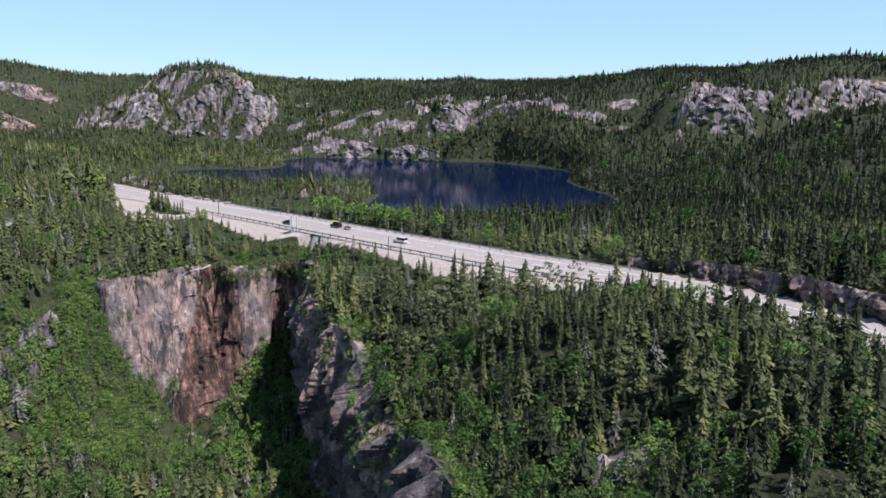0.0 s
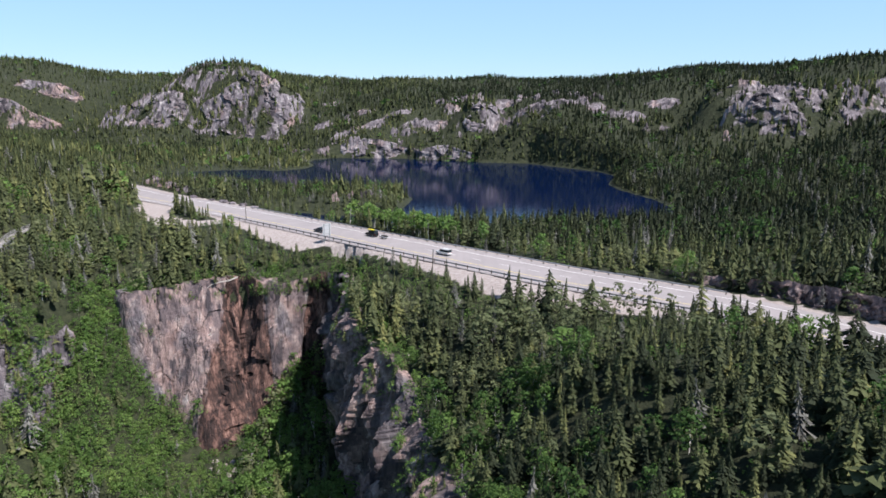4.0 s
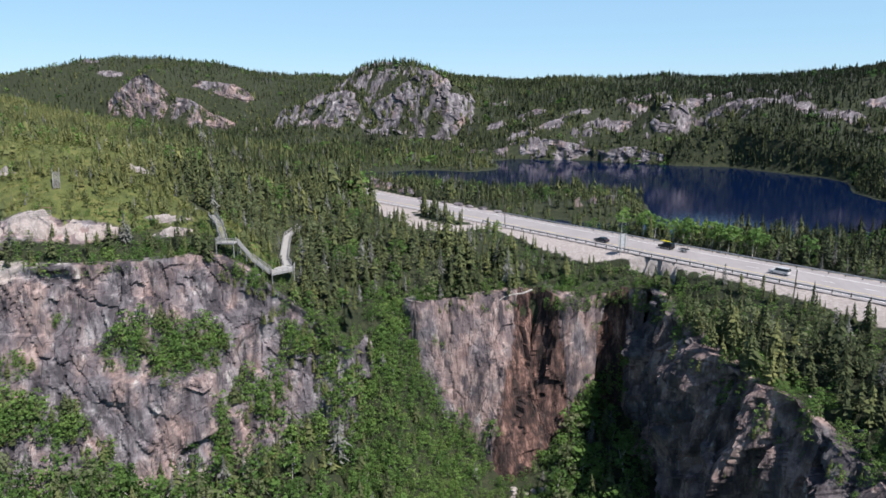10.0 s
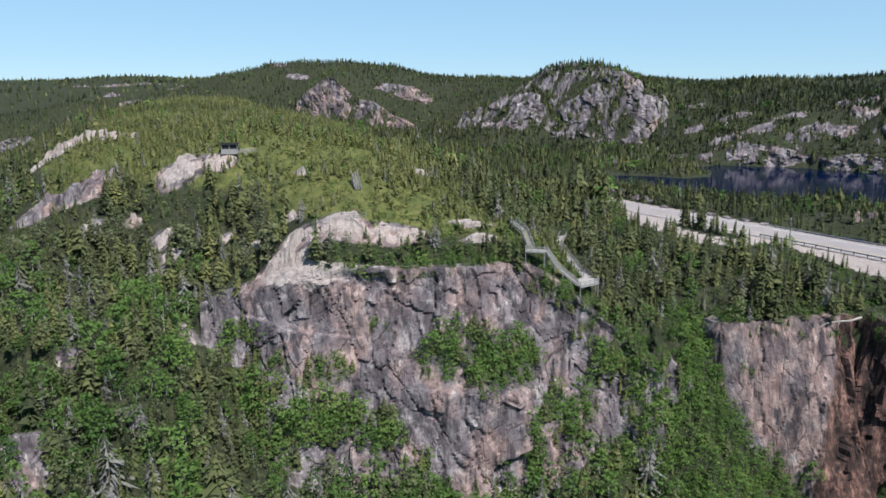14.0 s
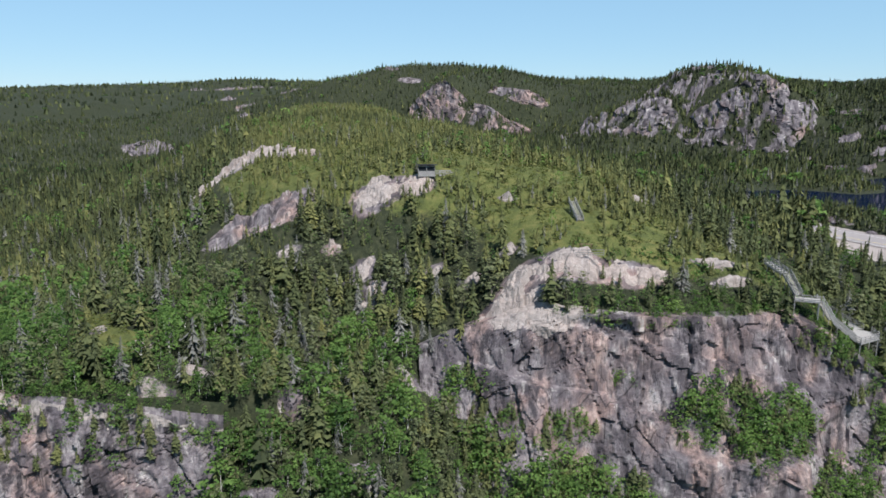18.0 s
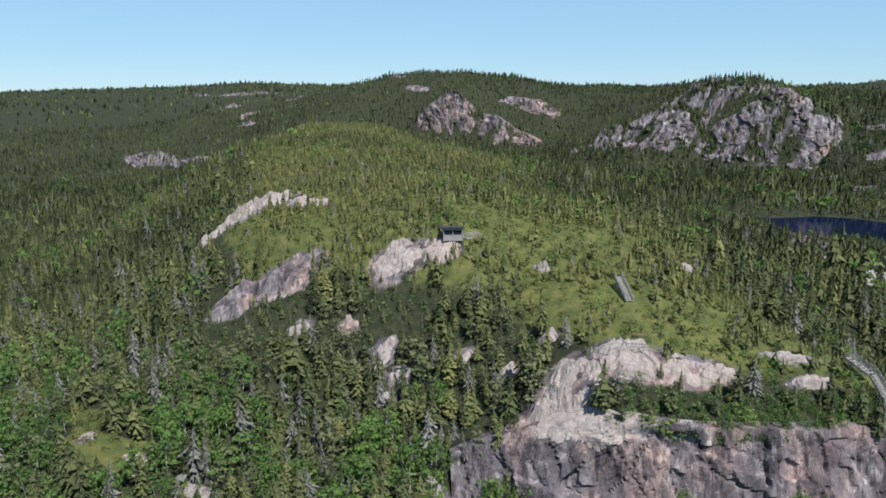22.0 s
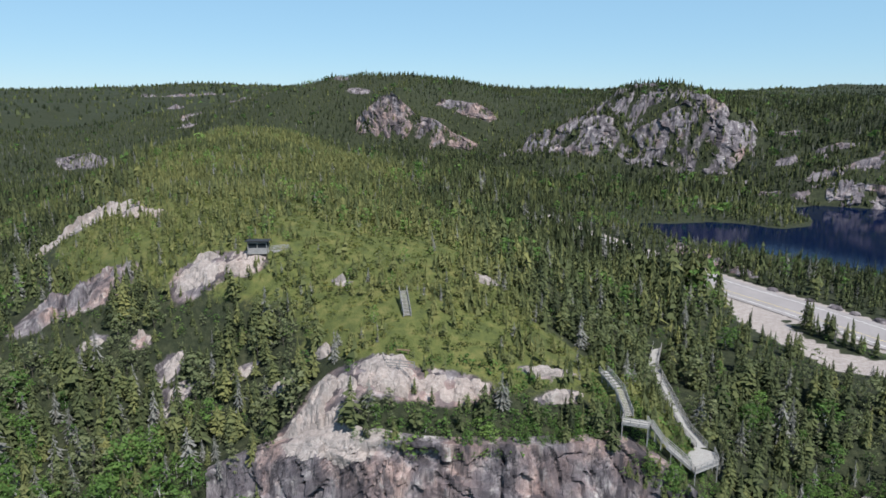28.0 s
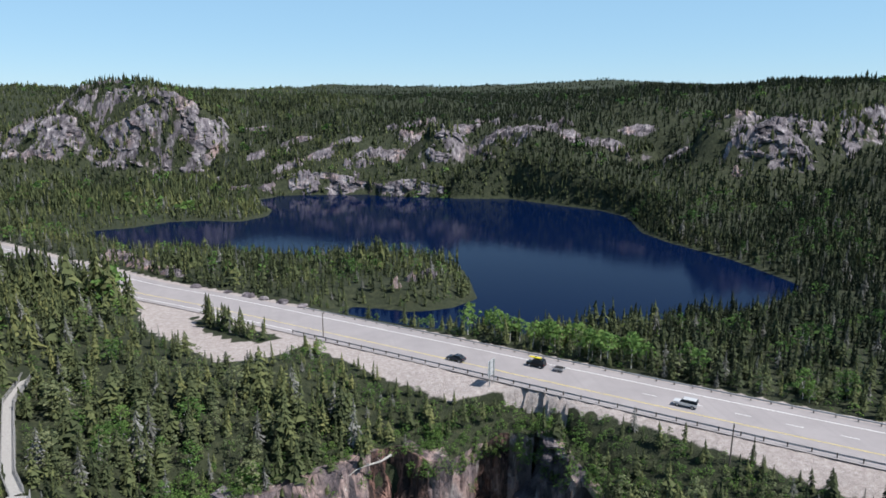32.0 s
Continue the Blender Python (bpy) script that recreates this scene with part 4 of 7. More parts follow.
rock_face("cliff", BIG_CLIFF, ROCK, 0.45, block=(7.5, 16), rough=1.3, tilt=0.22, beds=1.3, nose=(25, 10, 3.2), soil=(82, 200), label="grey-pink granite cliff streaked dark by water, with bushy ledges", seed=31, shelves=BIG_SHELVES)
rock_face("cliff", PINK_CLIFF, ROCK, 0.45, block=(6, 26), rough=0.62, tilt=0.03, beds=0.25, soil=(50, 70), bays=[(38.5, 9.6, 1.3), (62, 4.5, 1.8)], label="pink granite cliff with dark rust-red stains below a dead log", seed=57, stains=[(39, 9.8), (62, 3.5)])
# the darker granite copy paints shade onto this wall
rock_face("cliff", DARK_WALL, ROCK_SHADED, 0.5, block=(6, 13), rough=2.4, tilt=-0.25, beds=-1.0, facet=2.4, label="granite gorge wall with broken ledges, shade put into its colour", seed=73)
rock_face("cliff", WEST_CLIFF, ROCK, 0.5, block=(5, 8), rough=1.3, tilt=0.15, nose=(22, 40, 1.4), label="low grey granite cliff among spruces", seed=91, lip=2.0)
rock_face("rock_cut", ROAD_CUT, ROCK, 0.4, block=(3.4, 3.2), rough=1.25, facet=1.6, label="blasted dark pink rock cut beside the highway", seed=95, lip=5)
for k, face in enumerate(FAR_FACES):
    rock_face("cliff", face, ROCK_FAR, 1.2, block=(9, 14), rough=1.1, tilt=0.45, facet=1.6, label="broken grey granite face of a far hill", seed=140 + 9 * k, lip=8, fade=6.0 if k in (0, 4) else 4.0, broken=0.7 if k in (0, 4) else 0.45)
for k, face in enumerate(SHORE_FACES):
    rock_face("cliff", face, ROCK_FAR, 1.0, block=(6, 5), rough=1.2, label="grey granite face above the lake shore", seed=180 + 9 * k, lip=5, fade=3.0 if k == 0 else 6.0, broken=0.5 if k == 0 else 1.0)
for k, face in enumerate(RIDGE_FACES):
    rock_face("cliff", face, ROCK_FAR, 1.2, block=(8, 6), rough=1.5, label="grey granite steps on a wooded ridge", seed=220 + 9 * k, lip=6, fade=6.0 if k < 3 else 4.0, broken=1.0 if k < 3 else 0.6)


def crag(name, x, y, a, b, turn, warm, tall=2.0, step=1.0, material=ROCK, label="", block=5.0, seed=0, out=1.35, ragged=0.4):
    """A bare granite outcrop that stands out of the ground."""
    na, nb = max(8, int(2 * out * a / step)), max(8, int(2 * out * b / step))
    u, v = np.meshgrid(np.linspace(-out, out, na), np.linspace(-out, out, nb))
    c, s = math.cos(radians(turn)), math.sin(radians(turn))
    wx, wy = x + u * a * c - v * b * s, y + u * a * s + v * b * c
    z, _ = land(wx, wy)
    value, ox, oy, gap = cells(wx / block, (wy + 0.35 * z) / block, seed)
    small, sx, sy, _ = cells(wx / (0.4 * block), (wy + 0.5 * z) / (0.4 * block), seed + 4)
    rise = tall * (0.55 + 0.9 * (value - 0.5) + 0.6 * ox - 0.3 * oy + 0.35 * (small - 0.5)) - 0.3 * tall * (1 - smooth(0, 0.1, gap))
    r = np.hypot(u, v) + ragged * fbm(wx / (0.3 * b + 1), wy / (0.3 * b + 1), 4, seed + 1)
    zz = z + rise * (1 - smooth(0.45, 0.95, r)) - 1.3 * tall * smooth(0.72, 1.12, r) - 0.1
    verts = np.stack([wx.ravel(), wy.ravel(), zz.ravel()], 1)
    warmth = np.clip(warm + 0.3 * fbm(wx / 9, wy / 9, 3, seed + 7), 0, 1).ravel()
    ob = new(name, mesh_from(name, verts, grid_faces(nb, na), [material], fields={"warm": warmth}))
    return tagged(ob, label, "rock", kind="structure")


for k, (x, y, a, b, turn, warm) in enumerate(BARE + BARE_2):
    crag("rock_outcrop", x, y, a, b, turn, warm, 1.3 + 0.18 * b, 0.55, ROCK if x < -262 and y < 176 else ROCK_PALE, "smooth pale pink granite outcrop on the heath", 4.5, 100 + k)
for k, (x, y, a, b, turn, warm) in enumerate(CRAGS + CRAGS_2 + CRAGS_3 + GREY_SLOPE):
    big = min(a, b)
    crag("rock_outcrop", x, y, a, b, turn, warm, 1.5 + 0.15 * big, max(1.0, big / 9), ROCK_FAR, "broken grey granite crag among far spruces", 5.0 + big * 0.12, 200 + k, 1.5, 0.9)


for k, (x, y, a, b, turn, warm) in enumerate(HOLLOW_CRAGS):
    crag("rock_outcrop", x, y, a, b, turn, warm, 2.6, 0.35, ROCK, "grey granite crag among trees on the gorge slope", 2.6, 340 + k)
zone = np.random.default_rng(5)
for k in range(64):
    if k < 34:
        x, y, a, b = zone.uniform(-110, 130), zone.uniform(572, 640), zone.uniform(3, 9), zone.uniform(2.5, 6)
        y = max(y, 582 - 0.35 * max(0, x))
    elif k < 48:
        x, y, a, b = zone.uniform(150, 310), zone.uniform(446, 505), zone.uniform(4, 12), zone.uniform(2.5, 5)
    elif k < 58:
        x, y, a, b = zone.uniform(-370, -250), 0, zone.uniform(5, 14), zone.uniform(2, 4)
        y = 690 + 0.25 * (x + 370) + zone.uniform(-12, 12)
    else:
        x, y, a, b = zone.uniform(-1000, -650), zone.uniform(800, 960), zone.uniform(8, 20), zone.uniform(4, 8)
    crag("rock_outcrop", x, y, a, b, zone.uniform(-40, 40), zone.uniform(0.05, 0.3), 2.2 + 0.3 * b, max(0.8, b / 5), ROCK_FAR, "small grey granite ledge between spruces", 3.5, 400 + k, 1.5, 0.9)


# ---------------------------------------------------------------- trees
def crowned(verts, faces, mats, conifer):
    """Adds to a tree's arrays the normals of its sprays, turned towards the outside of the crown as tufts of needles and leaves shade."""
    v, f, m = np.array(verts), np.array(faces), np.array(mats)
    mid = v[f].mean(1)
    flat = np.cross(v[f[:, 1]] - v[f[:, 0]], v[f[:, 2]] - v[f[:, 0]])
    flat /= np.linalg.norm(flat, axis=1)[:, None] + 1e-9
    if conifer:
        r = np.hypot(mid[:, 0], mid[:, 1])[:, None] + 1e-6
        out = np.concatenate([mid[:, :2] / r, np.full((len(mid), 1), 0.5)], 1)
    else:
        low, high, wide = mid[:, 2].min(), mid[:, 2].max(), np.hypot(mid[:, 0], mid[:, 1]).max()
        out = np.concatenate([mid[:, :2] / wide, (2 * mid[:, 2:] - low - high) / (high - low) + 0.2], 1)
    out /= np.linalg.norm(out, axis=1)[:, None] + 1e-9
    back = ((flat * out).sum(1) < 0) & (m == 0)
    f[back] = f[back][:, ::-1]
    flat[back] *= -1
    lean = np.where((m == 0)[:, None], 0.75 * out + 0.6 * flat, flat)
    lean /= np.linalg.norm(lean, axis=1)[:, None] + 1e-9
    normals = np.zeros(v.shape)
    normals[f.ravel()] = np.repeat(lean, 3, 0)
    return v, f, m, normals


def spruce(layers, per, seed, full=1.0, bare=0.06, ragged=0.25, power=0.85, trunk=True, thin=1.0):
    """A unit spruce, 1 high: tiers of drooping sprays, some broad like shingles and some pointed, round a trunk. Triangles and material numbers (0 needles, 1 bark)."""
    r = np.random.default_rng(seed)
    verts, faces, mats = [], [], []

    def tri(a, b, c, m=0):
        k = len(verts)
        verts.extend([a, b, c])
        faces.append((k, k + 1, k + 2))
        mats.append(m)

    def at(ang, rad, z):
        return (rad * math.cos(ang), rad * math.sin(ang), z)

    gap = (0.97 - bare) / layers
    for i in range(layers):
        f = (i + 0.3) / layers
        z = bare + (0.97 - bare) * f
        wide = full * (0.165 * (1 - f) ** power * min(1.0, 0.6 + 2.5 * f) + 0.012) * (1 + 0.5 * ragged * r.normal())
        many = max(3, round(per * (0.5 + 0.6 * (1 - f))))
        turn = 2.39996 * i
        for j in range(many):
            ang = turn + 6.283 * (j + r.uniform(-0.3, 0.3)) / many
            reach = max(0.3 * wide, wide * (1 + ragged * r.normal()))
            half = thin * 3.3 / many * r.uniform(0.7, 1.25)
            drop = gap * r.uniform(0.3, 1.1) + 0.22 * reach
            up = z + gap * r.uniform(0.5, 1.3)
            if (i + j) % 3:
                tri(at(ang, 0.1 * reach, up), at(ang - half, reach * r.uniform(0.7, 1.0), z - drop * r.uniform(0.4, 1.0)), at(ang + half, reach * r.uniform(0.7, 1.05), z - drop * r.uniform(0.4, 1.0)))
            else:
                tri(at(ang, 1.12 * reach, z - drop), at(ang + 1.5 * half, 0.35 * reach, up), at(ang - 1.5 * half, 0.35 * reach, z + 0.2 * gap))
    tri((0.014, 0, 0.86), (-0.01, 0.012, 0.86), (0, 0, 1.0))
    if trunk:
        for k in range(3):
            a0, a1 = 2.094 * k, 2.094 * (k + 1)
            tri((0.014 * math.cos(a0), 0.014 * math.sin(a0), -0.05), (0.014 * math.cos(a1), 0.014 * math.sin(a1), -0.05), (0, 0, 0.95), 1)
    return crowned(verts, faces, mats, True)


def birch(clumps, sprays, seed, size=0.085, low=0.3, wide=0.34):
    """A unit broadleaf tree, 1 high: forked trunk and limbs, and rounded clumps of sprays of leaves."""
    r = np.random.default_rng(seed)
    verts, faces, mats = [], [], []

    def tri(a, b, c, m=0):
        k = len(verts)
        verts.extend([tuple(a), tuple(b), tuple(c)])
        faces.append((k, k + 1, k + 2))
        mats.append(m)

    def stick(a, b, w):
        for j in range(3):
            a0, a1 = 2.094 * j, 2.094 * (j + 1)
            tri((a[0] + w * math.cos(a0), a[1] + w * math.sin(a0), a[2]), (a[0] + w * math.cos(a1), a[1] + w * math.sin(a1), a[2]), b, 1)

    fork = np.array([0.03 * r.normal(), 0.03 * r.normal(), low + 0.08])
    stick((0, 0, -0.05), fork + (0, 0, 0.25), 0.014)
    for k in range(clumps):
        f = (k + 0.5) / clumps
        ang, rad = 2.39996 * k + r.uniform(-0.6, 0.6), wide * math.sqrt(r.uniform(0.1, 1)) * math.sin(math.pi * min(0.96, 0.22 + 0.75 * f))
        c = np.array([math.cos(ang) * rad, math.sin(ang) * rad, low + (0.93 - low) * f])
        if k % 4 == 0:
            stick(fork, c, 0.007)
        span = 0.38 * wide * r.uniform(0.75, 1.35)
        for _ in range(sprays):
            d = r.normal(size=3)
            d[2] = abs(d[2]) * 0.9 - 0.25
            d /= np.linalg.norm(d)
            at = c + d * span * r.uniform(0.7, 1.05) * (1, 1, 0.75)
            nrm = d + 0.35 * r.normal(size=3) + (0, 0, 0.2)
            nrm /= np.linalg.norm(nrm)
            u = np.cross(nrm, r.normal(size=3))
            u /= np.linalg.norm(u)
            w = np.cross(nrm, u)
            q = size * r.uniform(0.6, 1.3)
            tri(at - u * q * 0.7 - w * q * 0.3, at + u * q * 0.7 - w * q * 0.35, at + w * q * 0.8)
    return crowned(verts, faces, mats, False)


def planted(name, templates, x, y, z, tall, girth, hue, materials, label, category="tree"):
    """Many trees joined into one object."""
    pick = rng.integers(0, len(templates), len(x))
    turn = rng.uniform(0, 6.283, len(x))
    all_v, all_f, all_m, all_h, all_n, base = [], [], [], [], [], 0
    for k, (tv, tf, tm, tn) in enumerate(templates):
        sel = np.where(pick == k)[0]
        if not len(sel):
            continue
        c, s = np.cos(turn[sel])[:, None], np.sin(turn[sel])[:, None]
        w, h = (tall[sel] * girth[sel])[:, None], tall[sel][:, None]
        lx, ly = 0.05 * h * rng.normal(size=(len(sel), 1)), 0.05 * h * rng.normal(size=(len(sel), 1))
        vx = x[sel][:, None] + (tv[:, 0] * c - tv[:, 1] * s) * w + lx * tv[:, 2]
        vy = y[sel][:, None] + (tv[:, 0] * s + tv[:, 1] * c) * w + ly * tv[:, 2]
        vz = z[sel][:, None] + tv[:, 2] * h
        all_v.append(np.stack([vx, vy, vz], -1).reshape(-1, 3))
        all_f.append((tf[None] + (base + np.arange(len(sel)) * len(tv))[:, None, None]).reshape(-1, 3))
        all_m.append(np.tile(tm, len(sel)))
        all_h.append(np.repeat(hue[sel], len(tv)))
        all_n.append(np.stack([tn[:, 0] * c - tn[:, 1] * s, tn[:, 0] * s + tn[:, 1] * c, np.broadcast_to(tn[:, 2], vz.shape)], -1).reshape(-1, 3))
        base += len(sel) * len(tv)
    ob = new(name, mesh_from(name, np.vstack(all_v), np.vstack(all_f), materials, np.concatenate(all_m), {"hue": np.concatenate(all_h)}, normals=np.vstack(all_n)))
    return tagged(ob, label, category, kind="stuff")


SPRUCE_CLOSE = [spruce(30, 11, 300 + k, (1.0, 1.2, 0.9, 1.1, 1.3, 1.0)[k], 0.04 + 0.02 * k, 0.3, (0.8, 1.0, 0.65, 0.9, 0.75, 1.1)[k], True, 0.75) for k in range(6)]
SPRUCE_NEAR = [spruce(20, 8, k, (1.0, 1.2, 0.85, 1.1, 1.3, 0.95)[k], 0.04 + 0.02 * k, 0.3, (0.8, 1.0, 0.65, 0.9, 0.75, 1.1)[k], True, 0.8) for k in range(6)]
SPRUCE_FINE = [spruce(11, 6, 50 + k, (1.0, 1.2, 0.9, 1.25, 1.1)[k], 0.03, 0.3, (0.8, 1.0, 0.7, 0.9, 0.8)[k], True, 0.85) for k in range(5)]
SPRUCE_MID = [spruce(6, 4, 20 + k, (1.0, 1.2, 0.9, 1.25, 1.1)[k], 0.03, 0.3, (0.8, 1.0, 0.7, 0.9, 0.8)[k], True, 1.0) for k in range(5)]
SPRUCE_TINY = [spruce(4, 4, 30 + k, (1.4, 1.8, 2.0)[k], 0.0, 0.3, 0.8, False) for k in range(3)]
SCRUB = [birch(11, 17, 170 + k, 0.046, 0.12, 0.24) for k in range(4)]
SPRUCE_FAR = [spruce(3, 3, 40 + k, (1.3, 1.6, 1.1, 1.5)[k], 0.0, 0.3, 0.8, False) for k in range(4)]
SPRUCE_LAST = [spruce(1, 4, 60 + k, 1.9, 0.0, 0.3, 0.8, False) for k in range(3)]
BIRCH_NEAR = [birch(15, 16, 80 + k, 0.054, 0.2, 0.31) for k in range(5)]
BIRCH_MID = [birch(8, 8, 90 + k, 0.1, 0.2, 0.33) for k in range(4)]
BIRCH_FAR = [birch(4, 3, 100 + k, 0.3, 0.1, 0.4) for k in range(3)]
BUSHES = [birch(11, 16, 110 + k, 0.062, 0.05, 0.42) for k in range(4)]
LOW = [birch(5, 7, 150 + k, 0.17, 0.0, 0.6) for k in range(4)]
LOW_FINE = [birch(7, 11, 210 + k, 0.085, 0.0, 0.45) for k in range(4)]
DEAD_FAR = [spruce(2, 3, 140 + k, 0.9, 0.1, 0.4, 0.8, False, 0.35) for k in range(3)]
DEAD_NEAR = [spruce(20, 9, 130 + k, 1.0, 0.05, 0.35, 0.9, True, 0.42) for k in range(3)]


def scatter(x0, x1, y0, y1, gap):
    """Loosely spaced spots, one to a cell of a jittered grid."""
    nx, ny = int((x1 - x0) / gap), int((y1 - y0) / gap)
    u, v = np.meshgrid(np.arange(nx), np.arange(ny))
    x = x0 + (u + rng.uniform(0, 1, u.shape)) * gap
    y = y0 + (v + rng.uniform(0, 1, u.shape)) * gap
    return x.ravel(), y.ravel()


def stand_of(x, y):
    """What grows where: density, height and the share of broadleaf trees."""
    z, f = land(x, y)
    z = np.where((f["rim"] > -6) & (f["rim"] < np.where(x > -45, 1.2, -0.3)), f["top"], z)
    e = 1.5
    slope = np.hypot((land(x + e, y)[0] - z) / e, (land(x, y + e)[0] - z) / e)
    clump = fbm(x / 22, y / 22, 3, 44)
    dense = 0.85 + 0.5 * clump
    dense = dense * (1 - smooth(0.3, 0.8, f["bare"])) * (1 - 0.85 * smooth(0.3, 0.8, f["clear"])) * (1 - smooth(0.35, 0.6, f["gravel"]))
    dense = np.where(f["heath"] > 0.3, (0.55 + 0.45 * smooth(-0.15, 0.15, clump)) * smooth(-0.42, -0.2, fbm(x / 13, y / 13, 3, 47)) * np.where(dense > 0.02, 1, 0), dense)
    dense = np.where((f["water"] > -1.5) | (f["road"] < np.where((x < -128) & (line_distance(x, y, ROAD_LINE)[2] > 0), 11.5, 13)), 0, dense)
    open_slope = ((x > -138) & (x < -97) & (y > 178) & (y < 212)) | (x < -206)
    dense = np.where((f["rim"] > np.where(x > -45, 1.0, -0.8)) & (f["rim"] < 5) & ~open_slope, 0, dense)
    tall = np.where(f["rim"] > 4, 7.5, 7.0) + 1.5 * fbm(x / 35, y / 35, 2, 61)
    tall = tall * (1 - np.where(y > 225, 0.35, 0.55) * smooth(0.2, 0.7, f["heath"])) * np.where((f["road"] < 40) & (x < -110) & (f["heath"] < 0.2), 1.2, 1)
    leafy = np.where(f["rim"] > 3, smooth(-20, -36, z) * 0.32 + 0.2, 0.03)
    leafy = np.where((f["road"] < 23) & (x > -70) & (y > 195 - x), 0.08, leafy) + 0.3 * fbm(x / 18, y / 18, 2, 77)
    trail = np.minimum.reduce([line_distance(x, y, line)[0] for line in (TRAIL, STEPS, TOP_STEPS, CABIN)])
    dense = np.where(trail < 1.9, 0, dense)
    dense = np.where(line_distance(x, y, [(-187.5, 186), (-183, 178)])[0] < 3.2, 0, dense)
    before = np.minimum.reduce([line_distance(x - 2.0, y + 6, line)[0] for line in (TRAIL, STEPS)])
    tall = np.where((before < 1.2) | (trail < 2.4), 0.55 * tall, tall)
    inner = (f["heath"] < 0.2) & (((x > -142) & (x < -45) & (y > 188)) | ((x > -60) & (y > 215))) & (y < 285) & (f["rim"] < 0)
    tall = np.where((f["water"] > -26) & (x < -40), 0.72 * tall, tall)
    tall = np.where(inner, 0.98 * tall, tall)
    tall = np.where(depth_in(x, y, VERGE) > -12, np.where(x < 2, 0.55, 0.95) * tall, tall)
    foot = (x > -98) & (x < -62) & (y > 170) & (y < 208) & (f["rim"] > 0)
    tall, dense = np.where(foot, 0.5 * tall, tall), np.where(foot, 0.6 * dense, dense)
    tall = np.where((x > -180) & (x < -146) & (y > 158) & (y < 181), 0.6 * tall, tall)
    side = line_distance(x, y, ROAD_LINE)[2]
    tall = np.where((side > 0) & (x < -118) & (x > -260) & (y > 285) & (f["road"] < 34), np.where(x > -172, 1.3, 0.95) * tall, tall)
    tall = np.where((side < 0) & (x < -62) & (y > 260) & (y < 500) & (f["road"] < 90), 0.75 * tall, tall)
    yard = depth_in(x, y, YARD)
    tall, dense = np.where((yard > -15) & (f["road"] > 24), 0.62 * tall, tall), np.where(yard > -2, 0, dense)
    west = (x < -200) & (y < 172) & (f["heath"] < 0.3)
    tall, dense = np.where(west, 0.9 * tall, tall), np.where(west, 1.05 * dense, dense)
    gully = (x > -140) & (x < -97) & (y > 176) & (y < 214) & (f["rim"] > -4)
    leafy = np.where(west & (y < 150), leafy + 0.3, leafy)
    leafy, tall = np.where(gully, 0.45 + 0.5 * clump, leafy), np.where(gully, 0.68 * tall, tall)
    tall = np.where((x > -45) & (y < 150) & (f["rim"] < 2), (0.72 + 0.36 * smooth(22, 50, x)) * tall, tall)
    tall = np.where((x > -60) & (y > 170) & (f["rim"] < 0) & (side < 0), 0.82 * tall, tall)
    hidden = (f["rim"] > 6) & (x > -115) & (y < 112)
    dense = np.where(hidden, 0, dense)
    front = line_distance(x, y, [(-272, 88), (-262, 91), (-250, 95), (-238, 102), (-230, 107)])
    dense = np.where((front[0] < np.where(front[2] < 0, 12, 7)) & (x < -226) & (f["rim"] > 0.3), 0.04, dense)
    leafy = np.where((x > -40) & (y < 132), leafy + 0.2 * smooth(30, 5, x) + 0.25 * (clump > 0.12), leafy)
    below = np.minimum.reduce([line_distance(x, y, [(a, b), (a + 7, b - 10)])[0] for a, b in ((-265, 172), (-275, 165), (-239, 180), (-310, 200))])
    tall = np.where(below < 6.5, 0.45 * tall, tall)
    dense = dense * (1 - 0.85 * smooth(0.35, 0.6, glade(x, y)))
    return z, dense, tall, leafy, f


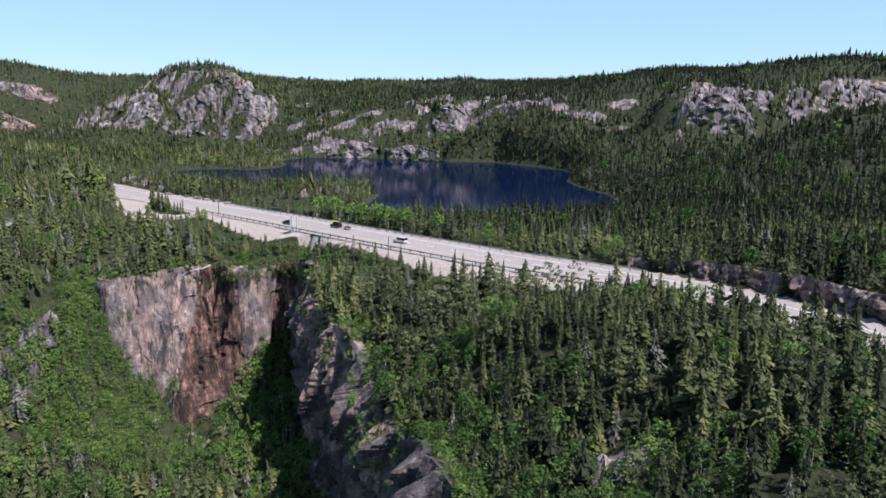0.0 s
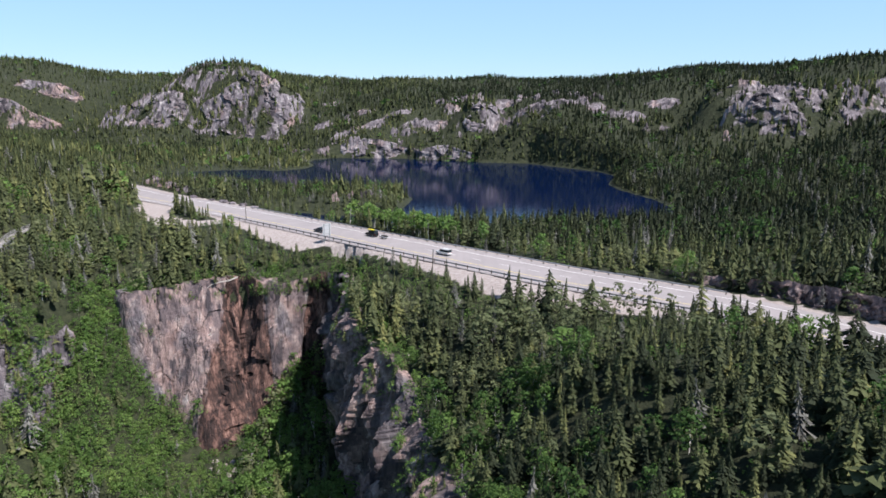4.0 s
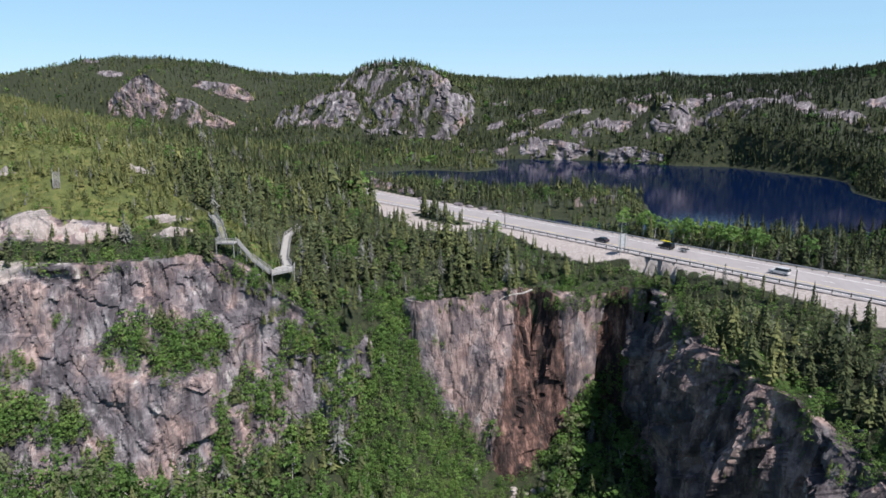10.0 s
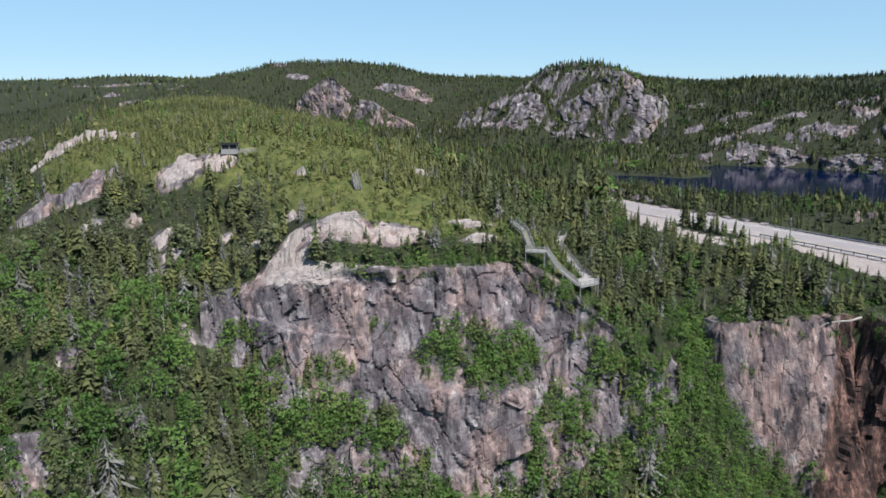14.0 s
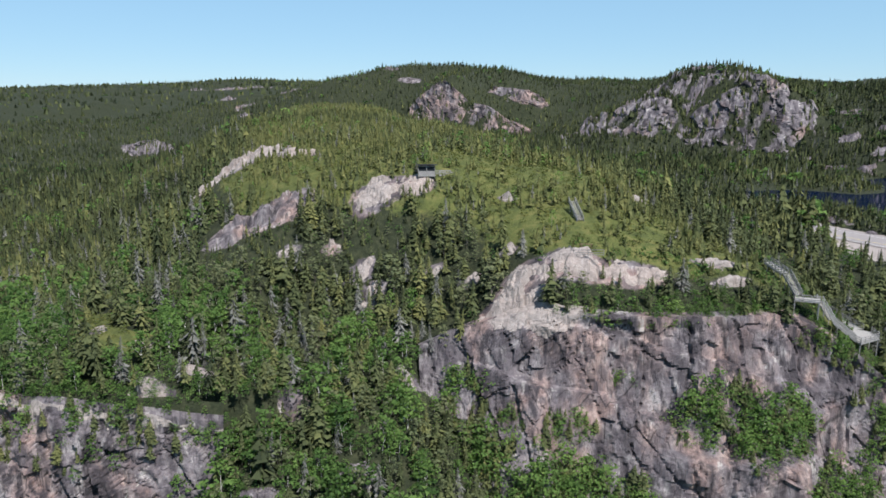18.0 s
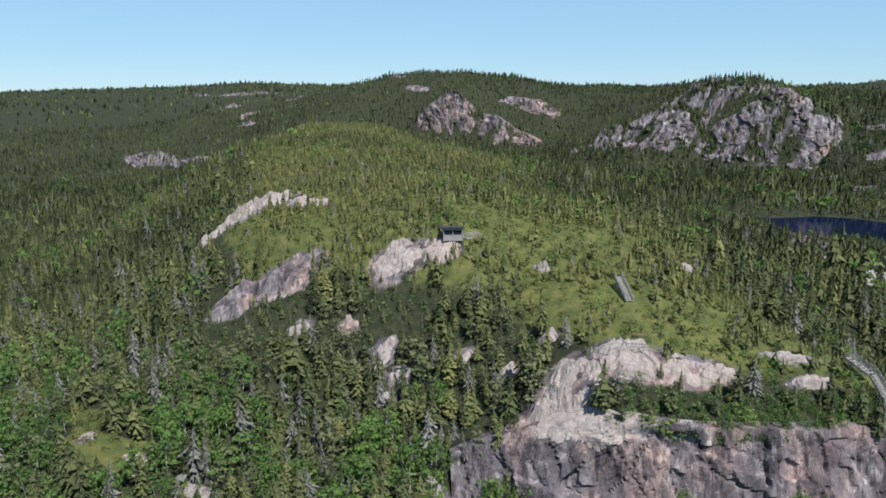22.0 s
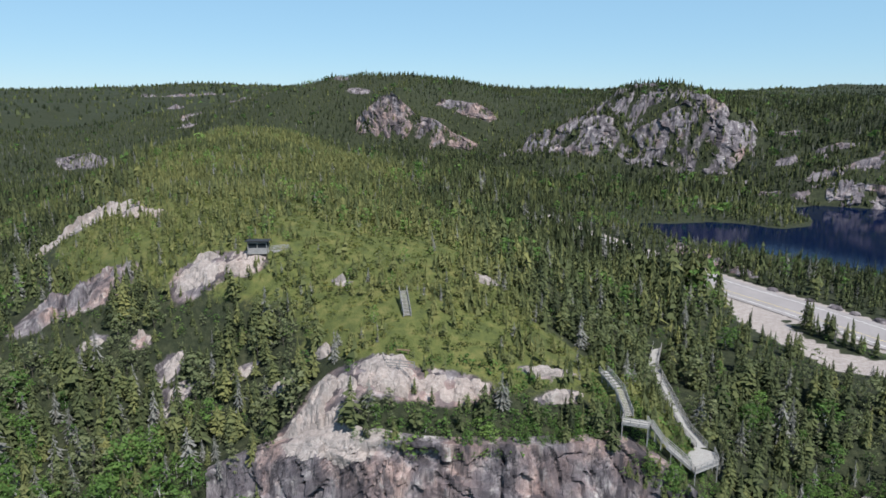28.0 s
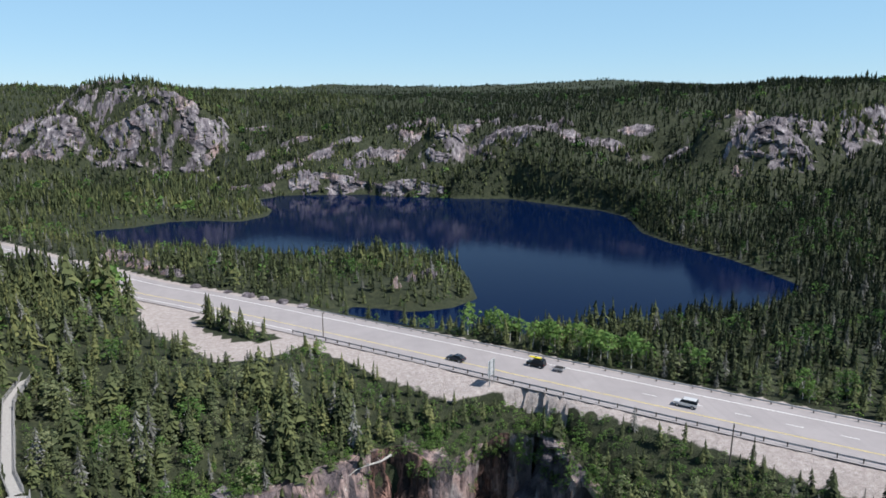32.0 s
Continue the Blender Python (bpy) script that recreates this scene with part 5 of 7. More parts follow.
def plant(tag, x, y, conifers, broad, dead, keep=1.0, singles=False):
    z, dense, tall, leafy, f = stand_of(x, y)
    chance = rng.uniform(0, 1, len(x))
    grow = chance < dense * keep
    x, y, z, tall, leafy, heath = x[grow], y[grow], z[grow], tall[grow], leafy[grow], f["heath"][grow]
    kind = rng.uniform(0, 1, len(x))
    h = tall * np.clip(rng.normal(0.93, 0.3, len(x)), 0.35, 1.7)
    girth = np.clip(rng.normal(1.0, 0.25, len(x)), 0.6, 1.8)
    # hue lowered on the near rim and lake side to paint in tree shade
    hue = np.clip(0.36 + 0.4 * heath - 0.38 * smooth(-40, 10, x) * smooth(190, 150, y) - 0.22 * smooth(480, 700, np.hypot(x + 60, y - 40)) * (heath < 0.3) - 0.6 * smooth(-70, 30, x) * smooth(185, 230, y) + 0.04 * smooth(-120, -220, x) + 0.5 * fbm(x / 40, y / 40, 3, 13) + np.where((x > -40) & (y < 150), 0.36, 0.22) * rng.normal(size=len(x)), -0.35, 1)
    b = kind < leafy * (0.4 if conifers is SPRUCE_FAR or conifers is SPRUCE_LAST else 1.0)
    d = (~b) & (kind > np.where((x < -150) & (y < 200), 0.88, np.where((x > -40) & (y < 150), 0.98, 0.945))) if dead else np.zeros(len(x), bool)
    s = ~b & ~d
    if singles:
        mixed = s & (fbm(x / 16, y / 16, 3, 83) + 0.35 * rng.normal(size=len(x)) > 0.34)
        s = s & ~mixed
        planted("scrub_trees", SCRUB, x[mixed], y[mixed], z[mixed] - 0.1, 0.85 * h[mixed], 1.1 * girth[mixed], np.clip(hue[mixed] + 0.25, 0, 1), [GREY_NEEDLES, BARK], f"grey-green ragged larches and scrub {tag}", "forest")
    if singles:
        one = (((x > -25) & (x < 62) & (y > 62) & (y < 132)) | ((x > -235) & (x < -160) & (y > 100) & (y < 150))) & (rng.uniform(0, 1, len(x)) < 0.1)
        for k in np.where(one)[0]:
            SINGLES.append(("birch" if b[k] else "dead" if d[k] else "spruce", x[k], y[k], z[k] - 0.1, h[k], girth[k]))
        s, b, d = s & ~one, b & ~one, d & ~one
    if conifers is SPRUCE_TINY:
        h = np.minimum(h, 4.6)
    if conifers is SPRUCE_LAST:
        h, girth = 0.65 * h, girth * 2.6
    if conifers is SPRUCE_FAR:
        h, girth = h * (0.86 - 0.2 * smooth(450, 800, np.hypot(x + 60, y - 40))), girth * 1.25
    planted("spruce_forest", conifers, x[s], y[s], z[s] - 0.1, h[s], girth[s], hue[s], [NEEDLES, BARK], f"dark green boreal spruces {tag}", "forest")
    if b.any():
        planted("birch_grove", broad, x[b], y[b], z[b] - 0.1, h[b] * 0.85, girth[b] * 1.05, hue[b], [LEAVES, WHITE_BARK], f"bright green broadleaf trees {tag}", "forest")
    if d.any():
        planted("dead_spruces", dead, x[d], y[d], z[d] - 0.1, h[d], girth[d], hue[d], [GREY_TWIGS, BARK], f"bare grey dead spruces {tag}", "forest")
    return len(x)


def sector(x, y, near, far):
    away = line_distance(x, y, [(0, 5), (-40, 29), (-95, 30), (-148, 46), (-82, 83)])[0]
    ang = np.degrees(np.arctan2(x + 60, y - 40))
    return (away > near) & (away < far) & (ang > -88) & (ang < np.where(away < 200, 125, 56))


def in_view(x, y):
    """The part of the near slopes that the way of the camera overlooks."""
    return (x < 66 + 0.6 * (y - 60)) & (x > -40 - 6 * (y - 52)) & (y > 38)


count, SINGLES = [], []
x, y = scatter(-330, 150, 30, 260, 2.4)
keep = sector(x, y, 0, 165) & in_view(x, y)
close = (x > -40) & (y < 138)
near_x, near_y = scatter(-42, 110, 38, 140, 1.9)
rim_side = sector(near_x, near_y, 0, 165) & in_view(near_x, near_y) & (near_x > -40) & (near_y < 138)
count.append(plant("on the near rim of the gorge", near_x[rim_side], near_y[rim_side], SPRUCE_CLOSE, BIRCH_NEAR, DEAD_NEAR, 1.0, True))
count.append(plant("on the slopes of the gorge", x[keep & ~close], y[keep & ~close], SPRUCE_NEAR, BIRCH_NEAR, DEAD_NEAR, 1.0, True))
x, y = scatter(-480, 320, 40, 480, 2.55)
keep = sector(x, y, 165, 240) & (in_view(x, y) | (x < -230))
wood = (x > -142) & (x < -15) & (y < 285)
count.append(plant("between the trail and the road", x[keep & wood], y[keep & wood], SPRUCE_NEAR, BIRCH_NEAR, DEAD_NEAR))
count.append(plant("round the road and on the lookout hill", x[keep & ~wood], y[keep & ~wood], SPRUCE_FINE, BIRCH_MID, DEAD_NEAR))
keep = sector(x, y, 240, 400) & (in_view(x, y) | (x < -230))
count.append(plant("along the lake and behind the lookout hill", x[keep], y[keep], SPRUCE_MID, BIRCH_MID, DEAD_NEAR))
x, y = scatter(-400, 120, 20, 300, 2.6)
keep = sector(x, y, 25, 240) & in_view(x, y)
x, y = x[keep], y[keep]
z, dense, tall, leafy, f = stand_of(x, y)
keep = (rng.uniform(0, 1, len(x)) < 0.28 * dense + 0.1 * (dense > 0.3)) & (f["heath"] < 0.5)
x, y, z = x[keep], y[keep], z[keep]
planted("undergrowth", LOW_FINE, x, y, z - 0.1, rng.uniform(0.8, 2.6, len(x)), rng.uniform(0.9, 1.5, len(x)), np.clip(0.25 + 0.6 * fbm(x / 14, y / 14, 3, 29) + 0.2 * rng.normal(size=len(x)), 0, 1), [LEAVES, BARK], "mixed green undergrowth of alder and birch shrubs", "shrubs")
x, y = scatter(-130, -97, 172, 216, 1.7)
z, f = land(x, y)
keep = (f["rim"] > -2.5) & (f["rim"] < 14) & (fbm(x / 6, y / 6, 3, 91) > -0.12)
x, y, z = x[keep], y[keep], z[keep]
planted("slope_bushes", BUSHES, x, y, z - 0.2, rng.uniform(1.6, 4.2, len(x)), rng.uniform(0.9, 1.4, len(x)), np.clip(0.4 + 0.6 * fbm(x / 9, y / 9, 3, 31) + 0.2 * rng.normal(size=len(x)), 0, 1), [LEAVES, BARK], "dense leafy alder bushes in the gully between two cliffs", "shrubs")
x, y = scatter(-184, -128, 158, 192, 1.6)
z, f = land(x, y)
trail = np.minimum(line_distance(x, y, TRAIL)[0], line_distance(x, y, STEPS)[0])
keep = (f["rim"] < -0.6) & (f["bare"] < 0.3) & (trail > 1.6) & (f["heath"] < 0.75) & (rng.uniform(0, 1, len(x)) < 0.85)
x, y, z = x[keep], y[keep], np.where(f["rim"] > -6, f["top"], z)[keep]
planted("lookout_shrubs", BUSHES[:2] + LOW[:2], x, y, z - 0.15, rng.uniform(0.7, 2.1, len(x)), rng.uniform(0.9, 1.4, len(x)), np.clip(0.3 + 0.6 * fbm(x / 9, y / 9, 3, 41) + 0.2 * rng.normal(size=len(x)), 0, 1), [LEAVES, BARK], "low green shrubs on the cliff top below the lookout", "shrubs")
x, y = scatter(-290, -206, 84, 150, 2.0)
z, f = land(x, y)
front = line_distance(x, y, [(-272, 88), (-262, 91), (-250, 95), (-238, 102), (-230, 107)])[0]
keep = (f["rim"] > -9) & (f["rim"] < 12) & (rng.uniform(0, 1, len(x)) < 0.75) & ~((front < 10) & (f["rim"] > 0.3) & (x < -226))
z = np.where((f["rim"] > -6) & (f["rim"] < 0.3), f["top"], z)
x, y, z = x[keep], y[keep], z[keep]
planted("hollow_shrubs", LOW_FINE + BUSHES[:2], x, y, z - 0.15, rng.uniform(0.8, 2.8, len(x)), rng.uniform(0.9, 1.4, len(x)), np.clip(0.35 + 0.6 * fbm(x / 9, y / 9, 3, 43) + 0.2 * rng.normal(size=len(x)), 0, 1), [LEAVES, BARK], "mixed green shrubs round low crags in the hollow", "shrubs")
x, y = scatter(-340, -236, 104, 160, 2.1)
open_spot = glade(x, y)
keep = (open_spot > 0.3) & (rng.uniform(0, 1, len(x)) < 0.6)
x, y = x[keep], y[keep]
z, f = land(x, y)
planted("glade_shrubs", LOW, x, y, z - 0.1, rng.uniform(0.5, 1.5, len(x)), rng.uniform(1.0, 1.6, len(x)), np.clip(0.6 + 0.3 * rng.normal(size=len(x)), 0, 1), [HEATHER, BARK], "low yellow-green shrubs in grassy openings of the slope", "shrubs")
x, y = scatter(-100, 50, 130, 262, 1.9)
verge, road_gap = depth_in(x, y, VERGE), line_distance(x, y, road_line)[0]
keep = (verge > -9) & (verge < 0.2) & (road_gap > 13) & (depth_in(x, y, RIM) < 0) & (depth_in(x, y, YARD) < -0.5)
x, y = x[keep], y[keep]
z, f = land(x, y)
planted("roadside_bushes", BUSHES[:2] + SCRUB[:2], x, y, z - 0.2, rng.uniform(0.7, 2.0, len(x)), rng.uniform(1.0, 1.5, len(x)), np.clip(0.3 + 0.6 * fbm(x / 9, y / 9, 3, 39) + 0.2 * rng.normal(size=len(x)), 0, 1), [LEAVES, BARK], "alder scrub along the gravel verge", "shrubs")
x, y = scatter(-108, -60, 168, 209, 1.7)
z, f = land(x, y)
keep = (f["rim"] > 0.2) & (rng.uniform(0, 1, len(x)) < np.where(x < -80, 1.0, 0.75))
x, y, z = x[keep], y[keep], z[keep]
planted("valley_bushes", BUSHES, x, y, z - 0.2, rng.uniform(1.0, 2.8, len(x)) * np.where(x < -82, 1.6, 1.0), rng.uniform(0.9, 1.4, len(x)), np.clip(0.45 + 0.6 * fbm(x / 9, y / 9, 3, 37) + 0.2 * rng.normal(size=len(x)), 0, 1), [LEAVES, BARK], "low leafy bushes over the scree below the pink cliff", "shrubs")
x, y = scatter(-500, -130, 165, 490, 2.5)
keep = (depth_in(x, y, HEATH) > -4) & sector(x, y, 100, 620)
count.append(plant("and low krummholz on the heath", x[keep], y[keep], SPRUCE_TINY, BIRCH_MID, None, 0.95))
x, y = scatter(-420, -125, 165, 420, 2.3)
keep = (depth_in(x, y, HEATH) > -3)
z, f = land(x[keep], y[keep])
x, y = x[keep], y[keep]
keep = (f["bare"] < 0.35) & (rng.uniform(0, 1, len(x)) < 0.75) & (f["rim"] < -1) & (line_distance(x, y, TOP_STEPS)[0] > 2.2) & (line_distance(x, y, CABIN)[0] > 2.2)
x, y, z = x[keep], y[keep], z[keep]
planted("heath_shrubs", LOW, x, y, z - 0.05, rng.uniform(0.5, 1.7, len(x)), rng.uniform(1.0, 1.8, len(x)), np.clip(0.35 + 0.6 * fbm(x / 12, y / 12, 3, 19) + 0.28 * rng.normal(size=len(x)), 0, 1), [HEATHER, BARK], "low yellow-green heath shrubs on thin soil", "shrubs")
x, y = scatter(-800, 620, 0, 800, 3.1)
keep = sector(x, y, 400, 760)
count.append(plant("on the hills round the lake", x[keep], y[keep], SPRUCE_FAR, BIRCH_FAR, DEAD_FAR, 0.95))
x, y = scatter(-1150, 900, 0, 1150, 4.5)
keep = sector(x, y, 760, 1130)
count.append(plant("on the far hills", x[keep], y[keep], SPRUCE_FAR, BIRCH_FAR, DEAD_FAR, 0.95))
x, y = scatter(-330, 160, -110, 140, 5.0)
z, f = land(x, y)
keep = ~(sector(x, y, 0, 165) & in_view(x, y)) & ~sector(x, y, 165, 400) & (abs(f["rim"]) > 3) & (f["road"] > 14) | (f["rim"] > 6) & (x > -115) & (y < 112)
x, y, z = x[keep], y[keep], z[keep]
planted("valley_trees", BIRCH_FAR + SPRUCE_FAR[:2], x, y, z - 0.1, rng.uniform(4, 8, len(x)), rng.uniform(1.2, 1.7, len(x)), rng.uniform(0.2, 0.8, len(x)), [LEAVES, BARK], "mixed green trees on the floor of the gorge", "forest")
spots = np.vstack(FACE_TREES)
planted("ledge_spruces", SPRUCE_FAR, spots[:, 0], spots[:, 1], spots[:, 2] - 0.6, rng.uniform(4.0, 8.5, len(spots)), rng.uniform(0.8, 1.3, len(spots)), rng.uniform(0.2, 0.8, len(spots)), [NEEDLES, BARK], "small dark spruces on ledges of far rock faces", "forest")
x, y = scatter(-3000, 2400, 0, 3000, 18.0)
keep = sector(x, y, 1130, 3000)
count.append(plant("along the horizon", x[keep], y[keep], SPRUCE_LAST, BIRCH_FAR, None))
print("trees", count, sum(len(o.data.polygons) * (len(o.data.loops) // max(1, len(o.data.polygons)) - 2) for o in scene.objects if o.type == "MESH"))


# ---------------------------------------------------------------- things made by people
GREY_WOOD = plain("weathered_grey_wood", (0.28, 0.272, 0.268), 0.8, 0, 0.25, 5)
PALE_WOOD = plain("pale_deck_boards", (0.34, 0.325, 0.31), 0.8, 0, 0.2, 4)
BROWN_WOOD = plain("brown_stained_wood", (0.2, 0.13, 0.09), 0.8, 0, 0.25, 5)
POLE_WOOD = plain("tarred_pole_wood", (0.12, 0.1, 0.085), 0.85, 0, 0.3, 5)
ZINC = plain("galvanised_steel", (0.45, 0.46, 0.47), 0.45, 0.7, 0.2, 3)
RAIL_POST = plain("wooden_rail_post", (0.1, 0.085, 0.075), 0.85, 0, 0.3, 6)
DARK_ROOF = plain("dark_metal_roof", (0.045, 0.045, 0.05), 0.5, 0.2, 0.2, 3)
DARK_GLASS = plain("dark_window_glass", (0.02, 0.025, 0.03), 0.08, 0, 0.1, 2)
SIGN_BACK = plain("bare_aluminium_sign", (0.62, 0.63, 0.64), 0.4, 0.5, 0.1, 2)
TYRE = plain("black_rubber", (0.02, 0.02, 0.02), 0.8, 0, 0.2, 8)
DEAD_WOOD = plain("bleached_dead_wood", (0.5, 0.46, 0.42), 0.85, 0, 0.25, 6)


def thing(name, where, label, category, group=""):
    return tagged(new(name), label, category, group), where


def placed(name, m, label, category, group=""):
    ob = tagged(new(name), label, category, group)
    ob.matrix_world = m
    return ob


def span(a, b):
    """The pose in the middle between two points, with x along the way."""
    a, b = Vector(a), Vector(b)
    d = (b - a).normalized()
    side = Vector((-d.y, d.x, 0)).normalized() if math.hypot(d.x, d.y) > 1e-6 else Vector((0, 1, 0))
    up = d.cross(side)
    m = Matrix((d, side, up)).transposed().to_4x4()
    m.translation = (a + b) / 2
    return m, (b - a).length


def beam(name, a, b, wide, high, material, parent, label="", bevel=0.0):
    m, length = span(a, b)
    return part(name, box(length, wide, high, m, bevel), material, parent, label)


def railing(parent, line, high=1.05, gap=1.6, material=GREY_WOOD, rails=(1.0, 0.62, 0.25)):
    """Posts and rails along a line of deck points."""
    for a, b in zip(line[:-1], line[1:]):
        a, b = Vector(a), Vector(b)
        count = max(1, round((b - a).length / gap))
        for k in range(count + 1):
            q = a + (b - a) * (k / count)
            part("post", box(0.1, 0.1, high + 0.15, Matrix.Translation(q + Vector((0, 0, high / 2 - 0.05))), 0.012), material, parent)
        for f in rails:
            beam("rail", a + Vector((0, 0, high * f)), b + Vector((0, 0, high * f)), 0.05, 0.13, material, parent)


def flight(name, a, b, wide, label, group="wooden stairs of the trail", sides=(-1, 1)):
    """A flight of wooden stairs from its foot a to its head b."""
    a, b = Vector(a), Vector(b)
    ob = placed(name, Matrix.Translation(a), label, "stairs", group)
    run = Vector((b.x - a.x, b.y - a.y, 0))
    d, rise = run.normalized(), b.z - a.z
    side = Vector((-d.y, d.x, 0))
    count = max(2, round(rise / 0.19))
    turn = Matrix.Rotation(math.atan2(d.y, d.x), 4, "Z")
    o = Vector((0, 0, 0))
    for k in range(count):
        q = o + run * ((k + 0.5) / count) + Vector((0, 0, rise * (k + 1) / count))
        part("tread", box(run.length / count + 0.03, wide, 0.05, Matrix.Translation(q) @ turn, 0.008), PALE_WOOD, ob)
    for s in (-1, 1):
        off = side * s * (wide / 2 + 0.03)
        beam("stringer", o + off + Vector((0, 0, -0.05)), run + off + Vector((0, 0, rise - 0.05)), 0.06, 0.3, GREY_WOOD, ob)
    for s in sides:
        off = side * s * (wide / 2 + 0.06)
        railing(ob, [o + off, run + off + Vector((0, 0, rise))])
    for k in range(1, 3):
        q = run * (k / 2.5) + Vector((0, 0, rise * k / 2.5))
        for s in (-1, 1):
            foot = q + side * s * wide / 2
            part("leg", box(0.12, 0.12, 2.0, Matrix.Translation(foot + Vector((0, 0, -1.1)))), GREY_WOOD, ob)
    return ob


def deck(name, corners, z, label, rails, legs=2.6, group="", turn=0.0):
    """A platform of boards on legs. corners: ring of x, y; rails: index pairs of the sides with a railing."""
    cx, cy = sum(p[0] for p in corners) / len(corners), sum(p[1] for p in corners) / len(corners)
    ob = placed(name, Matrix.Translation((cx, cy, z)), label, "platform", group)
    ring = [Vector((x - cx, y - cy, 0)) for x, y in corners]
    lo, hi = min(v.y for v in ring), max(v.y for v in ring)
    y = lo + 0.08
    while y < hi - 0.05:
        hits = []
        for a, b in zip(ring, ring[1:] + ring[:1]):
            if (a.y > y) != (b.y > y):
                hits.append(a.x + (b.x - a.x) * (y - a.y) / (b.y - a.y))
        if len(hits) >= 2 and max(hits) - min(hits) > 0.1:
            part("deck_board", box(max(hits) - min(hits), 0.15, 0.05, Matrix.Translation(((max(hits) + min(hits)) / 2, y, 0)), 0.006), PALE_WOOD, ob)
        y += 0.165
    for a, b in zip(ring, ring[1:] + ring[:1]):
        beam("edge_beam", a + Vector((0, 0, -0.16)), b + Vector((0, 0, -0.16)), 0.08, 0.24, GREY_WOOD, ob)
    for v in ring:
        part("leg", box(0.16, 0.16, legs, Matrix.Translation(v * 0.94 + Vector((0, 0, -legs / 2 - 0.05)))), GREY_WOOD, ob)
    for i, k in rails:
        railing(ob, [ring[i], ring[k]])
    return ob


def walkway(name, line, wide, label, group=""):
    """A boardwalk along a line of deck points, with a railing on both sides."""
    o = Vector(line[0])
    ob = placed(name, Matrix.Translation(o), label, "boardwalk", group)
    pts = [Vector(p) - o for p in line]
    for a, b in zip(pts[:-1], pts[1:]):
        d = (b - a).normalized()
        side = Vector((-d.y, d.x, 0)).normalized()
        m, length = span(a, b)
        count = int(length / 0.3)
        for k in range(count):
            q = a + (b - a) * ((k + 0.5) / count)
            t = m.copy()
            t.translation = q
            part("deck_board", box(length / count - 0.015, wide, 0.05, t), PALE_WOOD, ob)
        for s in (-1, 1):
            off = side * s * wide / 2
            beam("edge_beam", a + off + Vector((0, 0, -0.15)), b + off + Vector((0, 0, -0.15)), 0.07, 0.22, GREY_WOOD, ob)
            railing(ob, [a + off, b + off], gap=2.4)
        for k in range(1, int(length / 3) + 1):
            for s in (-1, 1):
                q = a + (b - a) * (k * 3 / length) + side * s * wide / 2
                part("leg", box(0.14, 0.14, 1.8, Matrix.Translation(q + Vector((0, 0, -1.0)))), GREY_WOOD, ob)
    return ob


deck("viewing_platform", [(-129.6, 182.0), (-126.4, 187.3), (-127.6, 191.2), (-131.0, 191.6), (-132.2, 186.4)], 2.6, "grey wooden viewing platform on stilts above the cliff", [(0, 1), (1, 2), (4, 0)], 3.6)
walkway("boardwalk", [(-129.8, 191.9, 2.6), (-133.6, 198.5, 2.5), (-142.0, 220.0, 2.6), (-145.6, 229.5, 2.6), (-147.2, 243.5, 2.8)], 2.0, "long grey boardwalk with wooden railings among spruces")
flight("stairs", (-130.4, 183.4, 2.7), (-134.6, 182.8, 6.0), 1.5, "weathered wooden stairs climbing from the platform")
flight("stairs", (-134.8, 182.7, 6.1), (-137.2, 180.6, 10.4), 1.5, "weathered wooden stairs beside the cliff edge")
deck("stair_landing", [(-141.4, 178.4), (-137.0, 178.8), (-137.2, 181.2), (-141.6, 181.0)], 10.5, "small grey wooden landing between stair flights", [(0, 1), (3, 0)], 3.4)
flight("stairs", (-140.8, 181.2, 10.6), (-143.4, 184.2, 14.0), 1.5, "steep grey wooden stairs with open treads")
flight("stairs", (-143.7, 184.5, 14.0), (-147.3, 188.2, 15.2), 1.5, "short weathered wooden stairs to the heath")
flight("stairs", (-185.6, 183.5, 21.5), (-189.5, 188.5, 25.0), 1.4, "narrow grey wooden stairs across the heath")


